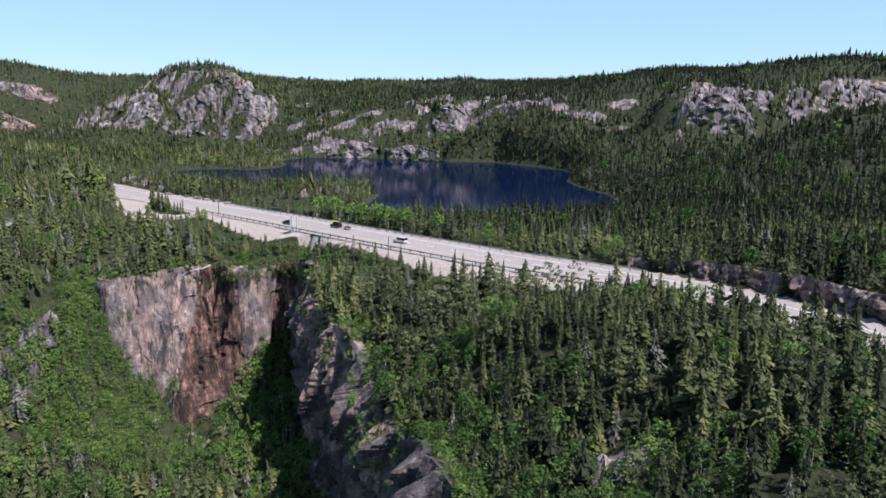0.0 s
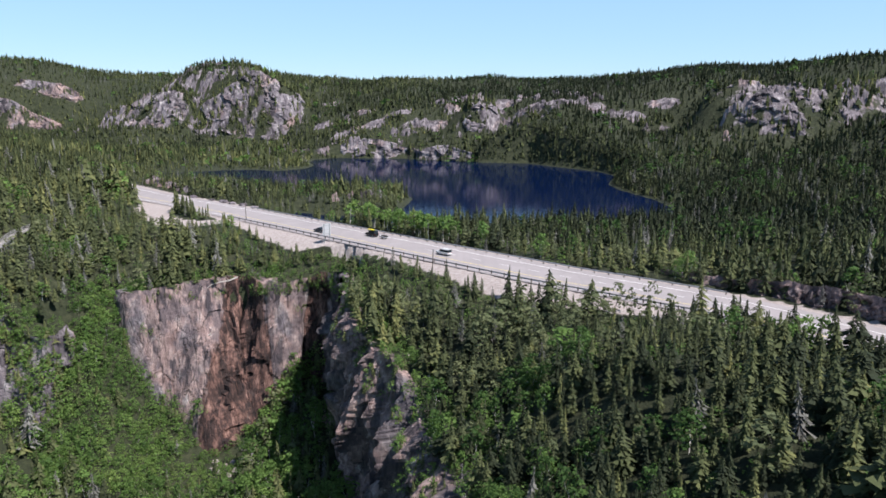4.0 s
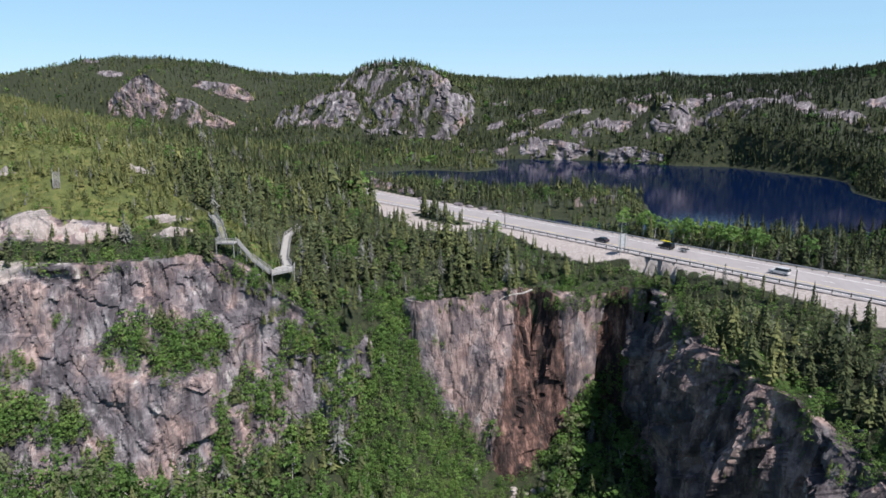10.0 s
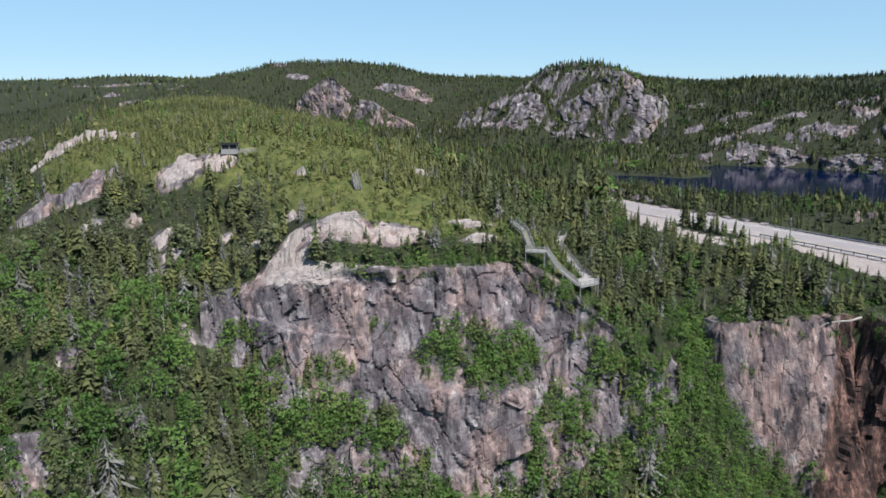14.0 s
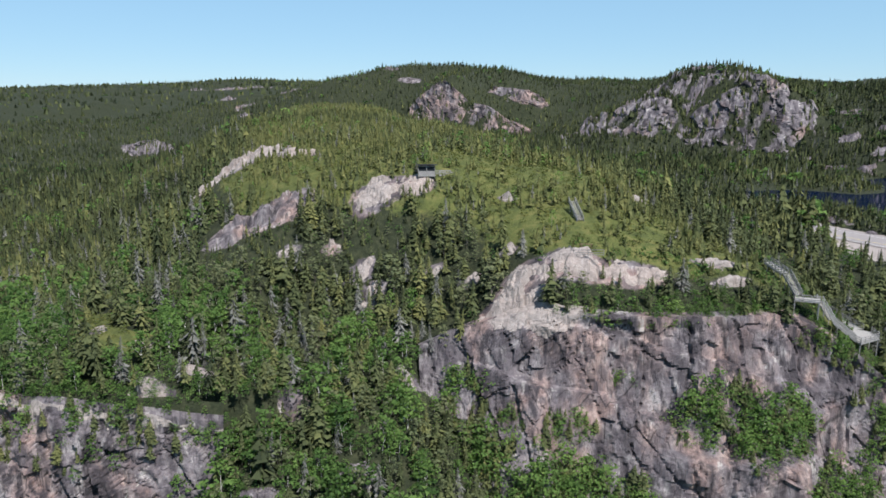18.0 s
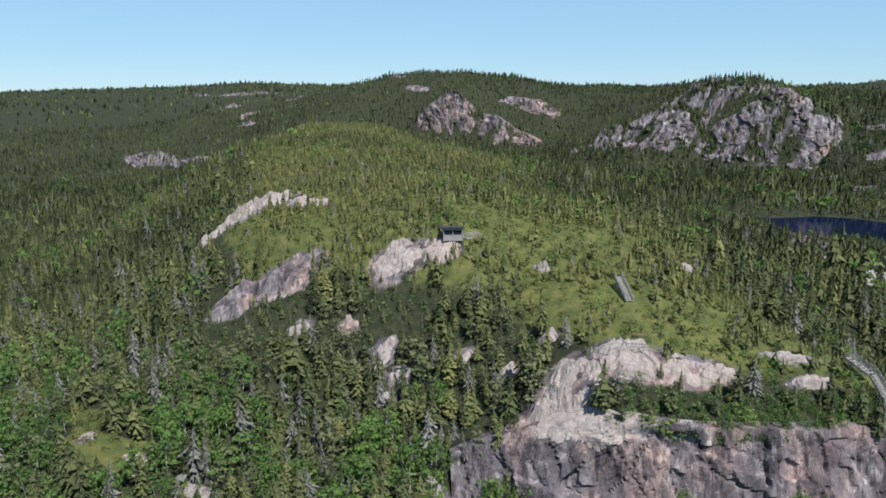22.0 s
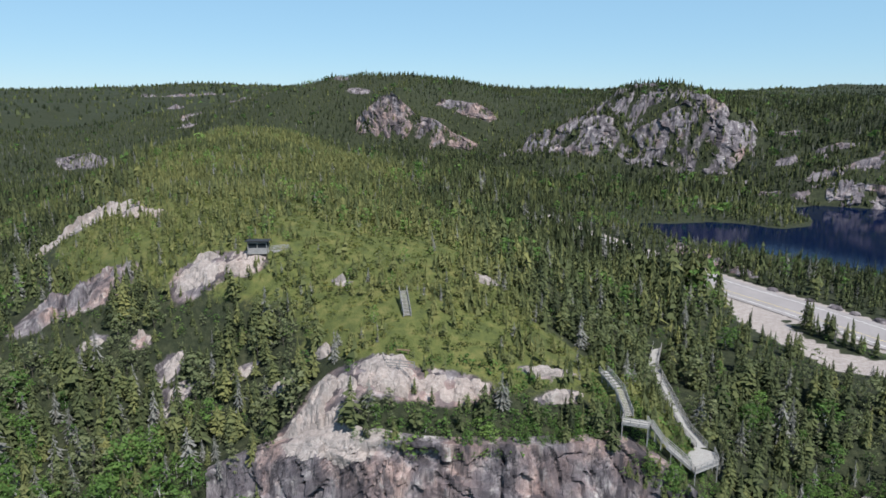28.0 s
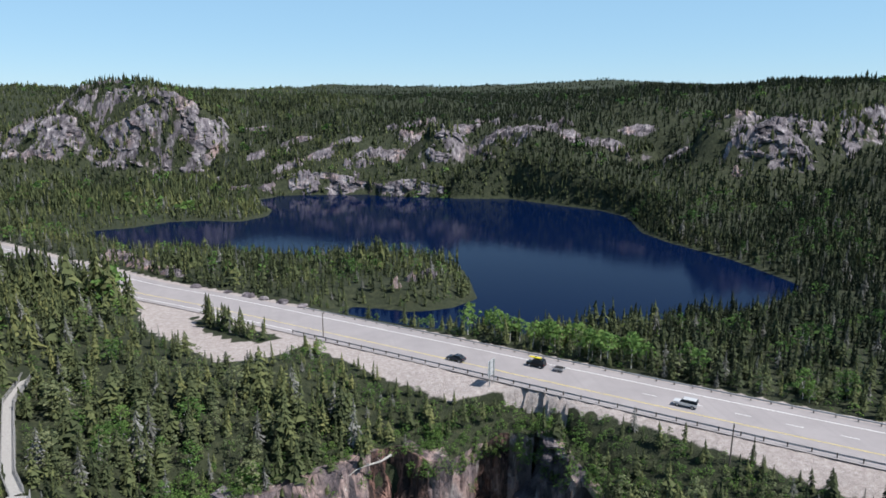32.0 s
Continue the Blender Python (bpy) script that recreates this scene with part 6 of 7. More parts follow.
def shelter():
    """The lookout cabin: posts, low walls, open windows and a dark flat roof."""
    m = pose(-229.2, 190.3, 28.9, 0, 0, 32)
    ob = placed("lookout_cabin", m, "grey wooden lookout cabin with dark flat roof on bare rock", "cabin")
    part("floor", box(4.6, 3.4, 0.2, Matrix.Translation((0, 0, 0)), 0.02), GREY_WOOD, ob)
    for x in (-2.1, 0, 2.1):
        for y in (-1.5, 1.5):
            part("post", box(0.16, 0.16, 2.7, Matrix.Translation((x, y, 1.35))), GREY_WOOD, ob)
            part("stilt", box(0.2, 0.2, 1.6, Matrix.Translation((x, y, -0.8))), POLE_WOOD, ob)
    for y in (-1.5, 1.5):
        for k in range(6):
            part("wall_board", box(4.3, 0.05, 0.17, Matrix.Translation((0, y, 0.2 + 0.18 * k)), 0.006), GREY_WOOD, ob)
        part("lintel", box(4.3, 0.1, 0.3, Matrix.Translation((0, y, 2.55))), GREY_WOOD, ob)
        for x in (-1.05, 1.05):
            w = part("window", box(1.9, 0.03, 1.1, Matrix.Translation((x, y * 0.98, 1.83))), DARK_GLASS, ob, "dark window opening")
            part("window_frame", box(1.96, 0.06, 0.07, Matrix.Translation((x, y * 0.98, 2.39))), GREY_WOOD, w)
            part("window_frame", box(1.96, 0.06, 0.07, Matrix.Translation((x, y * 0.98, 1.27))), GREY_WOOD, w)
    for x in (-2.1, 2.1):
        for k in range(6):
            part("wall_board", box(0.05, 3.0, 0.17, Matrix.Translation((x, 0, 0.2 + 0.18 * k)), 0.006), GREY_WOOD, ob)
    part("roof", box(5.4, 4.2, 0.16, Matrix.Translation((0, 0, 2.82)) @ Matrix.Rotation(radians(-4), 4, "X"), 0.02), DARK_ROOF, ob, "dark flat roof")
    part("fascia", box(5.4, 0.05, 0.26, Matrix.Translation((0, -2.1, 2.94))), DARK_ROOF, ob)
    for s in (-1, 1):
        part("brace", rod((-2.1, s * 1.4, -1.2), (0, s * 1.4, -0.1), 0.06), POLE_WOOD, ob)
    return ob


shelter()
walkway("ramp", [(-227.2, 192.6, 28.95), (-225.6, 196.0, 28.9), (-221.8, 197.6, 26.6)], 1.4, "grey wooden ramp with railings behind the cabin")


def fence(name, line, label):
    o = Vector(line[0])
    ob = placed(name, Matrix.Translation(o), label, "railing")
    railing(ob, [Vector(p) - o for p in line], 1.15, 2.6, GREY_WOOD, (1.0, 0.5, 0.12))
    return ob


def ground_at(x, y):
    return float(land(np.array([x]), np.array([y]))[0][0])


fence("lookout_railing", [(-184.0, 171.6, 16.9), (-182.2, 169.3, 16.6), (-175.8, 168.9, 17.3)], "grey wooden safety railing on a bare rock lookout")
bench = placed("bench", pose(-181, 173.8, ground_at(-181, 173.8) + 0.3, 0, 0, 15), "low brown wooden bench on the rock lookout", "bench")
part("seat", box(2.6, 0.42, 0.09, Matrix.Translation((0, 0, 0.45)), 0.02), BROWN_WOOD, bench)
for x in (-1.0, 1.0):
    part("leg", box(0.12, 0.36, 0.6, Matrix.Translation((x, 0, 0.12))), BROWN_WOOD, bench)

# ---------------------------------------------------------------- along the road
road_tang = np.gradient(road_points, axis=0)
road_tang /= np.hypot(*road_tang.T)[:, None]


def on_road(s, off, lift=0.0):
    """A place beside the middle of the road: run along it, metres towards the lake, and height over it."""
    c = [np.interp(s, road_run, road_points[:, k]) for k in (0, 1)]
    t = [np.interp(s, road_run, road_tang[:, k]) for k in (0, 1)]
    return Vector((c[0] + t[1] * off, c[1] - t[0] * off, ROAD_Z + max(0, min(400, s - 640)) * 0.02 + lift)), math.atan2(t[1], t[0])


def run_at(x, y):
    return float(line_distance(np.array([x], float), np.array([y], float), road_line)[1][0])


s_far, s_near = run_at(-96, 281), run_at(56, 145)
ribbon("edge_line", -7.35, -7.15, 0.02, WHITE_PAINT, parent=road, label="white edge line")
ribbon("edge_line", 5.85, 6.05, 0.02, WHITE_PAINT, parent=road, label="white edge line")
for off in (-3.85, -3.55):
    ribbon("centre_line", off - 0.07, off + 0.07, 0.02, YELLOW_PAINT, parent=road, label="faded yellow centre line")
s0, s1 = run_at(100, 45), run_at(-22, 214)
ribbon("lane_dashes", 0.75, 0.9, 0.02, WHITE_PAINT, parent=road, label="white lane dashes", dashes=[(s, s + 3.0) for s in np.arange(s0, s1, 9.0)])


def guardrail(off, start, end, label, flip=1):
    """W-beam on wooden posts."""
    o, _ = on_road(start, off)
    ob = placed("guardrail", Matrix.Translation(o), label, "guardrail", "guardrails of the highway")
    steps = int((end - start) / 3.8)
    profile = [(0.0, 0.42), (0.07, 0.48), (0.07, 0.53), (0.0, 0.58), (0.0, 0.62), (0.07, 0.67), (0.07, 0.72), (0.0, 0.78)]
    verts, faces = [], []
    for k in range(steps * 2 + 1):
        q, a = on_road(start + 1.9 * k, off)
        for dx, z in profile:
            verts.append(tuple(q - o + Vector((-math.sin(a), math.cos(a), 0)) * (0.12 + dx) * flip + Vector((0, 0, z))))
    n = len(profile)
    for k in range(steps * 2):
        for j in range(n - 1):
            faces.append((k * n + j, k * n + j + 1, (k + 1) * n + j + 1, (k + 1) * n + j))
    b = new("beam", mesh_from("beam", verts, faces, [ZINC]))
    b.parent = ob
    for k in range(steps + 1):
        q, a = on_road(start + 3.8 * k, off)
        part("post", box(0.2, 0.2, 1.3, Matrix.Translation(q - o + Vector((0, 0, 0.2))) @ Matrix.Rotation(a, 4, "Z"), 0.02), RAIL_POST, ob)
    return ob


guardrail(-8.75, run_at(70, 118), run_at(-92, 268), "galvanised steel guardrail on dark posts beside the gravel verge", -1)
guardrail(8.9, run_at(50, 168), run_at(-90, 290), "galvanised steel guardrail on dark posts along the lake side")


def road_sign():
    ob = placed("road_sign", pose(-47.4, 223.0, 0.6, 0, 0, 137.5), "large road sign seen from its bare metal edge", "road sign")
    for y in (-0.95, 0.95):
        part("post", box(0.18, 0.18, 7.2, Matrix.Translation((0, y, 3.5)), 0.015), ZINC, ob)
    board = part("board", box(0.06, 2.9, 3.5, Matrix.Translation((0.13, 0, 5.3)), 0.01), SIGN_BACK, ob)
    for z in (4.1, 5.3, 6.5):
        part("stiffener", box(0.05, 2.8, 0.1, Matrix.Translation((0.075, 0, z))), ZINC, board)
    return ob


road_sign()


def utility_pole(x, y, high, label, lean=0.0, arm=True):
    z = ground_at(x, y)
    ob = placed("utility_pole", pose(x, y, z, 0, lean, 0), label, "pole", "wooden poles")
    part("shaft", rod((0, 0, -0.5), (0, 0, high), 0.15, 0.1, 8), POLE_WOOD, ob)
    part("cap", rod((0, 0, high), (0, 0, high + 0.08), 0.11, 0.05, 8), ZINC, ob)
    if arm:
        part("marker", box(0.05, 0.25, 0.35, Matrix.Translation((0.12, 0, high - 0.5))), ZINC, ob)
    return ob


utility_pole(-14.7, 185, 7.6, "dark weathered pole on the gravel verge", 2.0)
utility_pole(-83, 260.5, 6.8, "thin dark pole beside the guardrail")
utility_pole(-169.5, 381, 9.0, "bare grey pole standing at the lake shore", 0, False)


def wheel(parent, x, y, r):
    w = part("wheel", rod((x, y - 0.11, r), (x, y + 0.11, r), r, r, 16), TYRE, parent, "black tyre")
    part("rim", rod((x, y - 0.12, r), (x, y + 0.12, r), r * 0.6, r * 0.6, 12), ZINC, w, "grey metal rim")


def car(x, y, colour, label, long=4.7, tall=1.7, boxy=False, load=False):
    s = run_at(x, y)
    q, a = on_road(s, 0)
    ob = placed("car", pose(x, y, q.z + 0.01, 0, 0, math.degrees(a)), label, "car", "cars on the highway")
    paint = plain("car_paint_" + category_colour(colour), colour, 0.25, 0.2, 0.05, 2)
    h, w = long / 2, 0.9
    if boxy:
        low = [(-h, 0.45), (-h, 1.0), (h * 0.5, 1.05), (h * 0.98, 1.0), (h, 0.5)]
        cab = [(-h * 0.98, 1.0), (-h * 0.93, tall), (h * 0.25, tall), (h * 0.45, 1.05)]
    else:
        low = [(-h, 0.4), (-h * 0.98, 0.95), (-h * 0.5, 1.0), (h * 0.55, 0.98), (h * 0.95, 0.8), (h, 0.4)]
        cab = [(-h * 0.85, 0.97), (-h * 0.6, tall - 0.05), (h * 0.05, tall), (h * 0.5, 0.98)]

    def slab(profile, half, inset):
        bm = bmesh.new()
        sides = []
        for sgn in (-1, 1):
            sides.append([bm.verts.new((px, sgn * (half - (inset if pz > 1.2 else 0)), pz)) for px, pz in profile])
        n = len(profile)
        bm.faces.new(sides[0])
        bm.faces.new(sides[1][::-1])
        for k in range(n):
            bm.faces.new((sides[0][(k + 1) % n], sides[0][k], sides[1][k], sides[1][(k + 1) % n]))
        bmesh.ops.recalc_face_normals(bm, faces=bm.faces)
        bmesh.ops.bevel(bm, geom=list(bm.edges), offset=0.05, segments=2, affect="EDGES")
        return bm

    part("body", slab(low, w, 0), paint, ob)
    part("cabin_glass", slab(cab, w - 0.06, 0.12), DARK_GLASS, ob, "dark tinted windows")
    part("roof_panel", box(long * (0.55 if boxy else 0.3), 1.5, 0.06, Matrix.Translation((-h * (0.33 if boxy else 0.25), 0, tall + 0.01)), 0.02), paint, ob)
    for px in (-h * 0.62, h * 0.62):
        for py in (-0.8, 0.8):
            wheel(ob, px, py, 0.36)
    for py in (-0.65, 0.65):
        part("headlight", box(0.06, 0.32, 0.16, Matrix.Translation((h - 0.02, py, 0.75)), 0.02), SIGN_BACK, ob, "clear headlight")
        part("tail_light", box(0.06, 0.25, 0.16, Matrix.Translation((-h + 0.01, py, 0.85)), 0.02), RED_LAMP, ob, "red tail light")
    return ob


def category_colour(c):
    return "light" if sum(c) > 1 else "dark"


RED_LAMP = plain("red_lamp_glass", (0.35, 0.02, 0.02), 0.2, 0, 0.1, 2)
YELLOW_HULL = plain("yellow_plastic", (0.75, 0.62, 0.03), 0.35, 0, 0.08, 2)
car(-35.2, 230.6, (0.015, 0.016, 0.018), "black off-road car carrying a bright yellow boat", 4.4, 1.85, True)
car(-52.5, 237.5, (0.03, 0.035, 0.045), "dark grey saloon car on the highway", 4.6, 1.45)
car(-12.5, 204.5, (0.6, 0.6, 0.6), "silver sport utility car on the highway", 4.7, 1.7, True)


def kayak():
    s = run_at(-35.2, 230.6)
    a = on_road(s, 0)[1]
    ob = placed("kayak", pose(-35.4, 230.8, ROAD_Z + 1.95, 0, 0, math.degrees(a)), "bright yellow kayak strapped on a car roof", "kayak")
    bm = bmesh.new()
    bmesh.ops.create_uvsphere(bm, u_segments=16, v_segments=8, radius=1, matrix=Matrix.Translation((0, 0, 0.18)) @ Matrix.Diagonal((1.7, 0.36, 0.18, 1)))
    part("hull", bm, YELLOW_HULL, ob)
    part("cockpit", rod((-0.1, 0, 0.34), (-0.1, 0, 0.37), 0.24, 0.2, 12), TYRE, ob)
    return ob


kayak()


def trailer():
    x, y = -31.2, 227.0
    q, a = on_road(run_at(x, y), 0)
    ob = placed("trailer", pose(x, y, q.z + 0.01, 0, 0, math.degrees(a)), "small grey cargo trailer behind the black car", "trailer")
    part("tray", box(2.4, 1.5, 0.12, Matrix.Translation((-0.2, 0, 0.55)), 0.02), ZINC, ob)
    for py in (-0.73, 0.73):
        part("side", box(2.4, 0.05, 0.35, Matrix.Translation((-0.2, py, 0.75))), ZINC, ob)
    part("drawbar", rod((1.0, 0, 0.5), (2.2, 0, 0.5), 0.05), ZINC, ob)
    part("cover", box(1.8, 1.2, 0.45, Matrix.Translation((-0.2, 0, 0.85)), 0.15), TYRE, ob, "dark load cover")
    for py in (-0.82, 0.82):
        wheel(ob, -0.2, py, 0.3)
    return ob


trailer()


# ---------------------------------------------------------------- loose rocks and dead wood
def boulder(x, y, r, warm_mat, label, sink=0.35, seed=0, group="", z=None, flat=0.75):
    bm = bmesh.new()
    bmesh.ops.create_icosphere(bm, subdivisions=3, radius=r)
    rr = random.Random(seed)
    off = Vector((rr.uniform(-50, 50), rr.uniform(-50, 50), 0))
    for v in bm.verts:
        d = v.co.normalized()
        k = 1 + 0.35 * noise.noise(d * 1.3 + off) + 0.12 * noise.noise(d * 4 + off)
        c = Vector((round(d.x * 2.2) / 2.2, round(d.y * 2.2) / 2.2, round(d.z * 2.2) / 2.2))
        v.co = (d * 0.75 + c * 0.25) * r * k
        v.co.z *= flat
    me = bpy.data.meshes.new("boulder")
    bm.to_mesh(me)
    bm.free()
    me.materials.append(warm_mat)
    ob = tagged(new("boulder", me), label, "boulder", group)
    ob.matrix_world = pose(x, y, (ground_at(x, y) if z is None else z) + r * flat * (1 - 2 * sink) * 0.9, 0, 0, rr.uniform(0, 360))
    return ob


for k, (x, y, a, b, turn) in enumerate([(-47, 316, 5.5, 3.4, 30), (-54, 311, 3.0, 2.2, 10), (-60, 304, 2.6, 1.8, 0)]):
    crag("rock_outcrop", x, y, a, b, turn, 0.35, 2.8, 0.35, ROCK, "broken grey-pink granite knob on the wooded point", 2.2, 320 + k)
for k, (x, y, r) in enumerate([(-124, 319.5, 2.0), (-106, 305, 2.2), (-101, 300.5, 1.7), (-95, 295.5, 2.0), (-89, 290.5, 1.5), (-113, 311, 1.4)]):
    boulder(x, y, r, ROCK, "low broken roadside boulder of grey-pink granite", 0.45, 20 + k, "boulders beside the road", None, 0.5)
for k in range(14):
    boulder(-69 + random.uniform(-7, 7), 187 + random.uniform(-5, 3), random.uniform(0.4, 1.0), ROCK_PALE, "pale fallen boulder at the foot of the pink cliff", 0.3, 50 + k, "fallen boulders in the gorge")
ROADSIDE = [(-160, 366, 9, 4, -44, 0.45), (-148, 352, 9, 3.5, -44, 0.5), (-137, 340, 8, 3, -44, 0.45)]
for k, (x, y, a, b, turn, warm) in enumerate(ROADSIDE):
    crag("rock_outcrop", x, y, 1.35 * a, 1.4 * b, turn, warm, 1.9, 0.5, ROCK, "low pink granite outcrop beside the road bend", 3.0, 300 + k)
for k, (x, y) in enumerate([(-39.2, 206.2), (-37.8, 203.8), (-40.4, 205.0)]):
    boulder(x, y, 1.7 - 0.3 * k, ROCK, "overhanging grey rock block on the gorge rim", 0.5, 80 + k, "rock blocks on the rim", -3.8 - 1.2 * k, 0.55)


def dead_log(points, r0, label, twigs=6, seed=0):
    o = Vector(points[0])
    ob = placed("dead_log", Matrix.Translation(o), label, "log")
    pts = [Vector(p) - o for p in points]
    bm = bmesh.new()
    for k, (a, b) in enumerate(zip(pts[:-1], pts[1:])):
        f0, f1 = 1 - 0.75 * k / (len(pts) - 1), 1 - 0.75 * (k + 1) / (len(pts) - 1)
        rod_into(bm, a, b, r0 * f0, r0 * f1, 7)
    part("trunk", bm, DEAD_WOOD, ob)
    rr = random.Random(seed)
    for k in range(twigs):
        a = pts[rr.randrange(1, len(pts))]
        b = a + Vector((rr.uniform(-1.5, 1.5), rr.uniform(-0.8, 0.8), rr.uniform(-0.3, 1.4)))
        part("branch", rod(a, b, r0 * 0.3, 0.02, 5), DEAD_WOOD, ob)
    return ob


dead_log([(-70.4, 209.8, -5.4), (-72.6, 209.2, -6.3), (-75.0, 208.8, -6.6), (-77.4, 208.6, -7.3), (-79.6, 208.3, -9.0)], 0.26, "bleached fallen log lying across the cliff edge", 7, 3)


# ---------------------------------------------------------------- single trees near the camera's way
def tree_thing(name, template, leaf, bark, hue, label, category):
    """One tree with its trunk and crown as parts."""
    tv, tf, tm, tn = template
    ob = tagged(new(name), label, category)
    for key, m, mat in (("crown", 0, leaf), ("trunk", 1, bark)):
        f = tf[tm == m]
        used, back = np.unique(f, return_inverse=True)
        me = mesh_from(key, tv[used], back.reshape(-1, 3), [mat], fields={"hue": np.full(len(used), hue)}, normals=tn[used])
        child = new(key, me)
        child.parent = ob
    return ob


MODELS = {
    "spruce": [tree_thing("spruce_tree", SPRUCE_CLOSE[k], NEEDLES, BARK, (0.3, 0.45, 0.6, 0.5, 0.35, 0.7)[k], "slender dark green spruce on the slope", "tree") for k in range(6)],
    "birch": [tree_thing("birch_tree", BIRCH_NEAR[k], LEAVES, WHITE_BARK, (0.3, 0.5, 0.7, 0.4, 0.6)[k], "bright green broadleaf tree among spruces", "tree") for k in range(5)],
    "dead": [tree_thing("dead_spruce", DEAD_NEAR[k], GREY_TWIGS, BARK, (0.3, 0.5, 0.7)[k], "bare grey dead spruce on the slope", "tree") for k in range(3)],
    "bush": [tree_thing("bush", BUSHES[k], LEAVES, BARK, (0.25, 0.4, 0.55, 0.7)[k], "leafy green bush growing on a cliff ledge", "bush") for k in range(4)],
}
GROUPS = {"spruce": "single spruces on the slopes", "birch": "single broadleaf trees on the slopes", "dead": "dead spruces on the slopes", "bush": "bushes on the cliff ledges"}
taken = {key: 0 for key in MODELS}


def set_tree(kind, x, y, z, tall, girth):
    models = MODELS[kind]
    n = taken[kind]
    taken[kind] += 1
    model = models[n % len(models)]
    ob = model if n < len(models) else copy_thing(model, Matrix())
    tagged(ob, group=GROUPS[kind])
    ob.matrix_world = Matrix.LocRotScale((x, y, z), Euler((0, 0, 2.4 * n)), (tall * girth, tall * girth, tall))


for kind, x, y, z, tall, girth in SINGLES:
    if taken[kind] < 110:
        set_tree(kind, x, y, z, tall * (0.85 if kind == "birch" else 1), girth)
# clumps on ledges: which face, run along it, height, half length, half height, how many, tallest, share of spruces
CLUMPS = [
    (31, 61, -9, 10, 5, 74, 5.6, 0.3), (31, 52, -11, 5, 3, 19, 3.6, 0.2), (31, 71, -11, 5, 3, 26, 4.2, 0.4), (31, 62, -14, 8, 2, 35, 4.4, 0.2), (31, 83, -23, 6, 6, 54, 5.0, 0.3), (31, 71, -30, 3, 8, 38, 5.4, 0.5),
    (31, 21, -12, 3, 2, 13, 3.4, 0.3), (31, 30, -13, 6, 3, 32, 4.0, 0.6), (31, 17, -22, 7, 7, 48, 7.0, 0.5), (31, 30, -23, 8, 4, 64, 6.5, 0.45), (31, 40, -24, 6, 4, 38, 6.0, 0.4), (31, 48, -29, 3, 4, 19, 5.0, 0.6),
    (31, 20, -31, 8, 5, 42, 7.5, 0.5), (31, 90, -14, 4, 5, 42, 4.2, 0.6), (31, 86, -7, 3, 3, 19, 3.4, 0.6), (31, 97, -20, 3, 6, 35, 4.6, 0.6), (31, 83, 0, 4, 3, 19, 3.0, 0.6), (31, 41, -4, 3, 1.5, 10, 2.2, 0.0),
    (31, 48, -38, 8, 4, 35, 6.0, 0.4), (31, 90, -38, 6, 4, 38, 6.0, 0.5), (31, 10, -12, 6, 8, 42, 5.0, 0.6), (57, 11, -18, 1.5, 1.5, 5, 2.0, 0.2), (57, 56, -15, 2, 1, 5, 2.0, 0.0), (57, 56, -36, 6, 6, 34, 6.0, 0.2),
    (57, 18, -41, 6, 4, 16, 5.0, 0.2), (57, 64, -30, 4, 8, 20, 5.0, 0.2), (73, 56, -25, 3, 3, 8, 2.6, 0.3), (73, 100, -16, 8, 4, 12, 3.5, 0.5), (73, 62, -13, 6, 4, 8, 3.0, 0.6), (73, 85, -15, 8, 4, 10, 3.5, 0.6), (73, 40, -12, 8, 4, 8, 3.5, 0.6),
    (31, 104, -26, 6, 12, 74, 6.0, 0.4), (31, 96, -12, 6, 4, 38, 4.5, 0.6), (31, 79, 3, 6, 2.5, 32, 3.2, 0.6), (73, 110, -14, 10, 3, 18, 4.0, 0.5), (73, 72, -12, 8, 3, 10, 3.5, 0.5), (73, 25, -9, 6, 3, 10, 4.0, 0.5),
    (91, 12, -9, 14, 9, 46, 5.5, 0.6), (91, 34, -8, 12, 8, 30, 5.0, 0.6), (91, 50, -8, 8, 6, 20, 5.0, 0.6),
    (73, 3, -9, 4, 5, 16, 3.0, 0.3), (57, 68, -8, 3, 4, 12, 3.0, 0.3), (57, 46, -8, 10, 2.5, 40, 2.6, 0.4), (57, 20, -9.5, 12, 1.6, 24, 2.2, 0.5), (57, 63, -8, 8, 3, 30, 3.0, 0.3), (73, 8, -7, 8, 3, 18, 3.2, 0.4), (73, 50, -13, 14, 5, 16, 3.5, 0.6), (73, 95, -18, 14, 7, 18, 3.5, 0.6),
]
EXTRA = []
for face, run0, high, half, rise, many, most, conifer in CLUMPS:
    run, height, spots = FACE_SPOTS[face]
    near = np.where(((run - run0) / half) ** 2 + ((height - high) / rise) ** 2 < 1)[0]
    for k in rng.choice(near, many):
        kind = "spruce" if random.random() < conifer and taken["spruce"] < 9999 else "bush"
        x, y, z = spots[k]
        if taken[kind] >= 200:
            EXTRA.append((kind, x, y, z - 0.8, most * random.uniform(0.45, 1.0)))
            continue
        set_tree(kind, x, y, z - 0.8, most * random.uniform(0.45, 1.0), random.uniform(0.9, 1.35))

for kind, stock, name, words in (("bush", BUSHES, "ledge_bushes", "leafy green bushes crowding the cliff ledges"), ("spruce", SPRUCE_NEAR, "ledge_spruces", "small dark spruces crowding the cliff ledges")):
    spots = np.array([row[1:] for row in EXTRA if row[0] == kind])
    many = len(spots)
    planted(name, stock, spots[:, 0], spots[:, 1], spots[:, 2], spots[:, 3], rng.uniform(0.9, 1.35, many), rng.uniform(0.2, 0.8, many), [LEAVES if kind == "bush" else NEEDLES, BARK], words, "shrubs" if kind == "bush" else "forest")

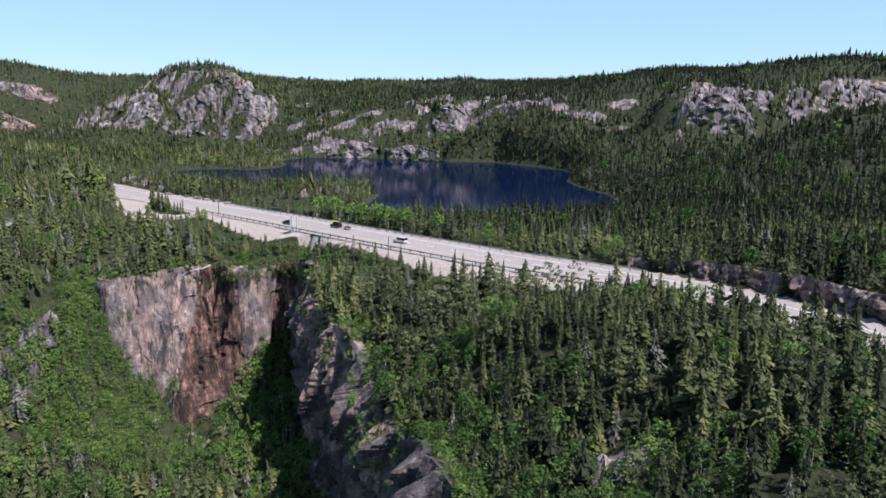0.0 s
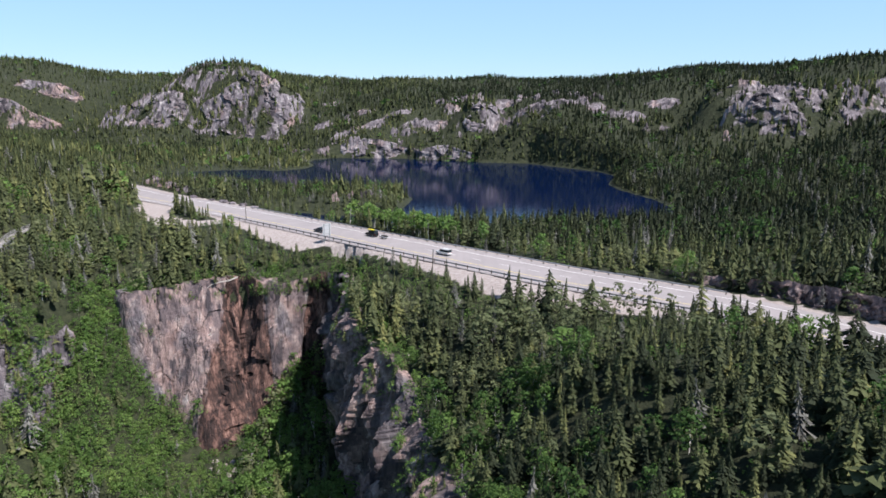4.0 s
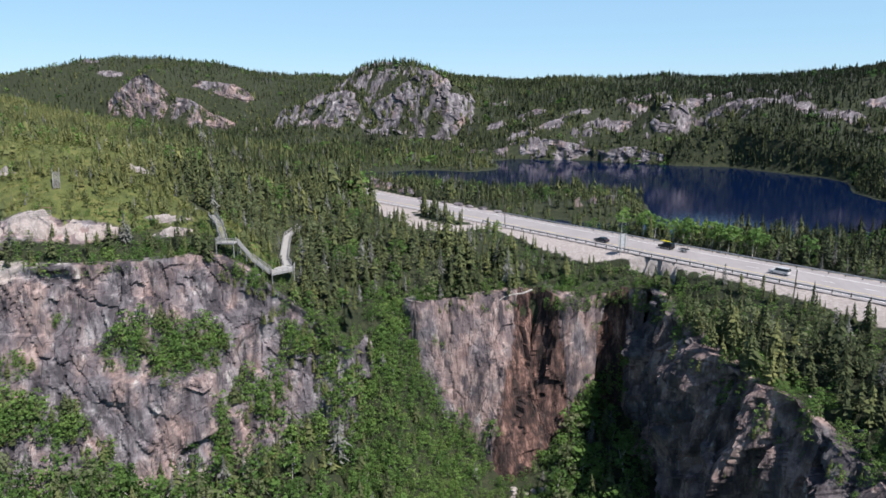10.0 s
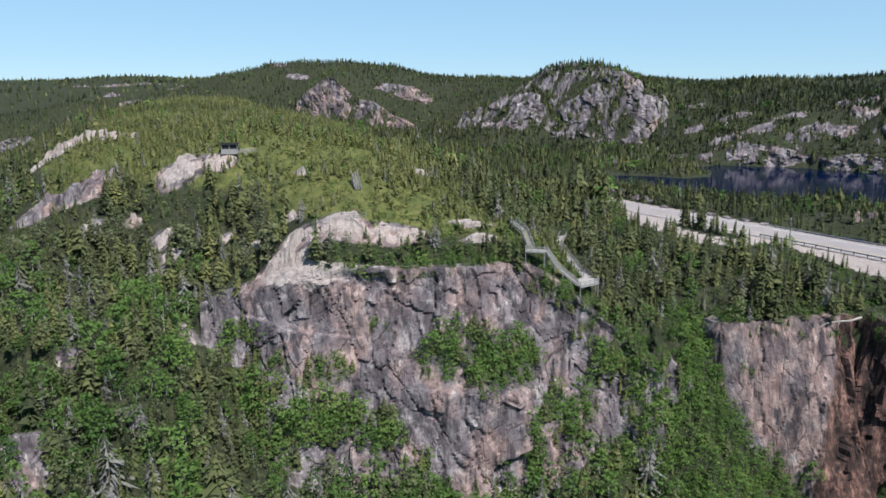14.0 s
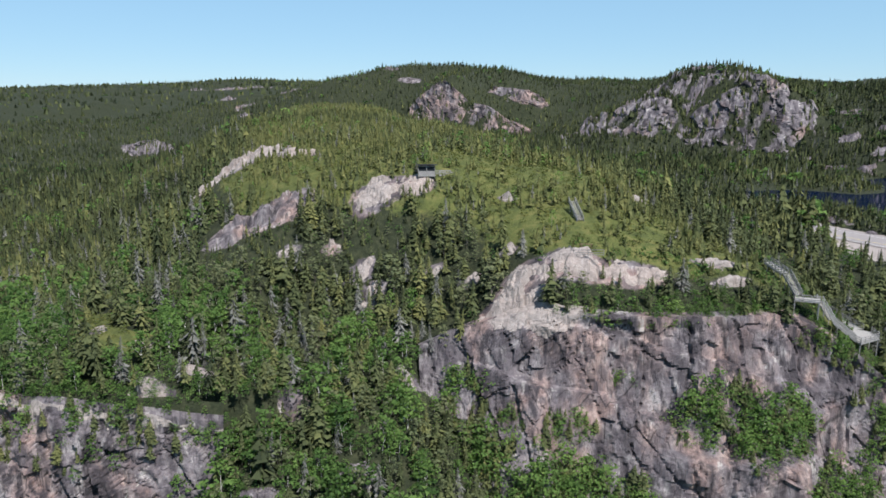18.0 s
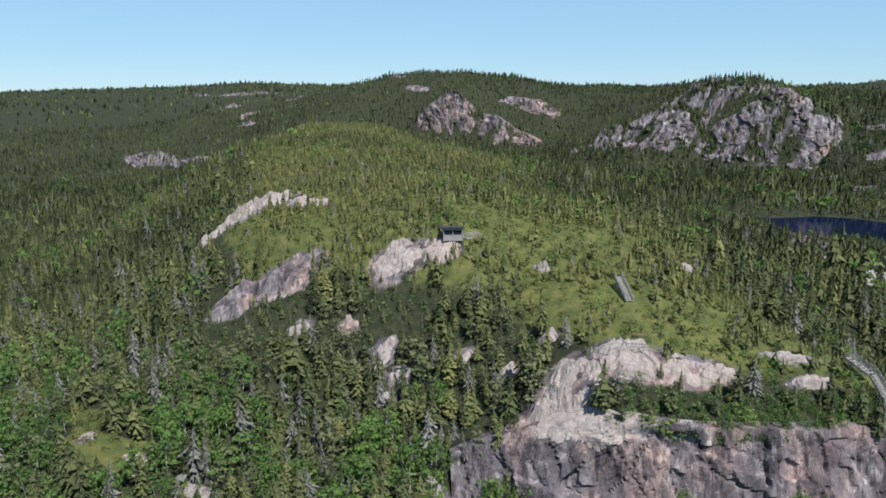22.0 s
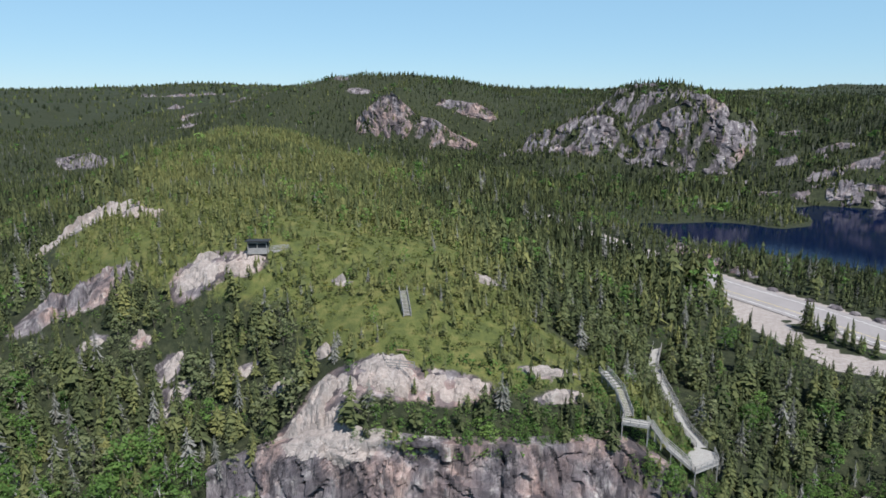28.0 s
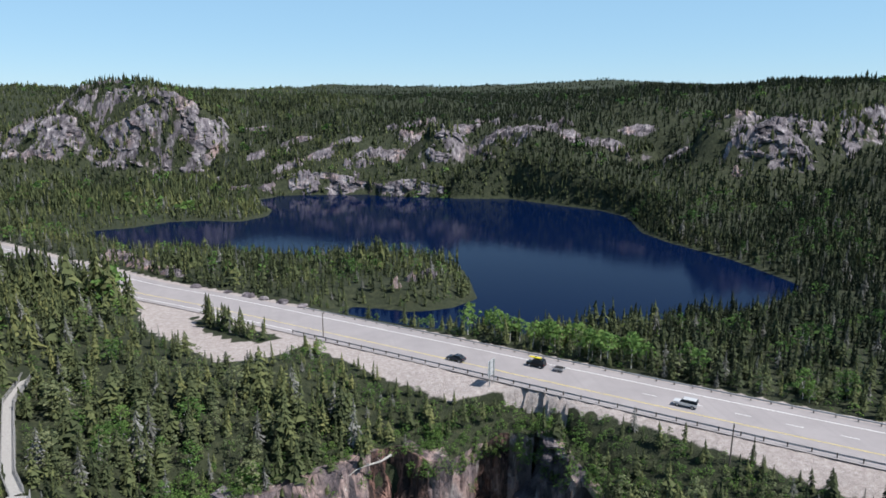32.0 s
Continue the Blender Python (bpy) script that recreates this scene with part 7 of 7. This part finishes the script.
# spruces on the steep eastern shore of the lake
x, y = scatter(-10, 110, 340, 566, 2.2)
shore = depth_in(x, y, LAKE)
keep = (shore < -1.2) & (shore > -15) & (rng.uniform(0, 1, len(x)) < 0.8)
x, y = x[keep], y[keep]
planted("shore_spruces", SPRUCE_MID, x, y, land(x, y)[0] - 0.2, rng.uniform(2.5, 6.5, len(x)), rng.uniform(1.0, 1.5, len(x)), rng.uniform(-0.2, 0.5, len(x)), [NEEDLES, BARK], "dark spruces crowding the steep lake shore", "forest")
# birches with bare pale stems between the road and the lake
STEMS = [birch(9, 11, 190 + k, 0.085, 0.45, 0.32) for k in range(4)]
for tv, tf, tm, _ in STEMS:
    tv[:] = np.where(np.repeat(tm == 1, 3)[:, None] & (tv[:, 2:] < 0.0), tv * (1.5, 1.5, 1), tv)
spots = []
for s_run in np.arange(318, 378, 1.3):
    q, _ = on_road(s_run, rng.uniform(14.5, 20))
    if rng.uniform() < 0.3 + 0.5 * smooth(325, 345, s_run) - 0.2 * smooth(360, 375, s_run):
        spots.append((q.x, q.y))
spots = np.array(spots)
many = len(spots)
planted("roadside_birches", STEMS, spots[:, 0], spots[:, 1], land(spots[:, 0], spots[:, 1])[0] - 0.1, rng.uniform(5.0, 8.5, many), rng.uniform(0.9, 1.3, many), rng.uniform(0.2, 0.8, many), [LEAVES, WHITE_BARK], "green birches with bare pale stems along the highway", "forest")

# bushes along the rims above the cliffs: which face, from and to along its length, how many, tallest
rim_spots = []
for face, start, end, many, most in ((31, 0.42, 1.0, 190, 2.4), (57, 0.0, 1.0, 230, 2.6), (73, 0.0, 1.0, 380, 3.4), (91, 0.0, 1.0, 110, 2.6)):
    rows = CAPS[face]
    wide = rows.shape[1]
    for _ in range(many):
        x, y, z = rows[rng.integers(0, 4), int(wide * rng.uniform(start, end)) - 1]
        rim_spots.append((x + rng.normal() * 0.5, y + rng.normal() * 0.5, z - 0.25, most * rng.uniform(0.4, 1.0)))
rim_spots = np.array(rim_spots)
many = len(rim_spots)
planted("rim_bushes", BUSHES + SCRUB, rim_spots[:, 0], rim_spots[:, 1], rim_spots[:, 2], rim_spots[:, 3], rng.uniform(0.9, 1.4, many), rng.uniform(0.1, 0.75, many), [LEAVES, BARK], "ragged green bushes along the rim of the gorge", "shrubs")
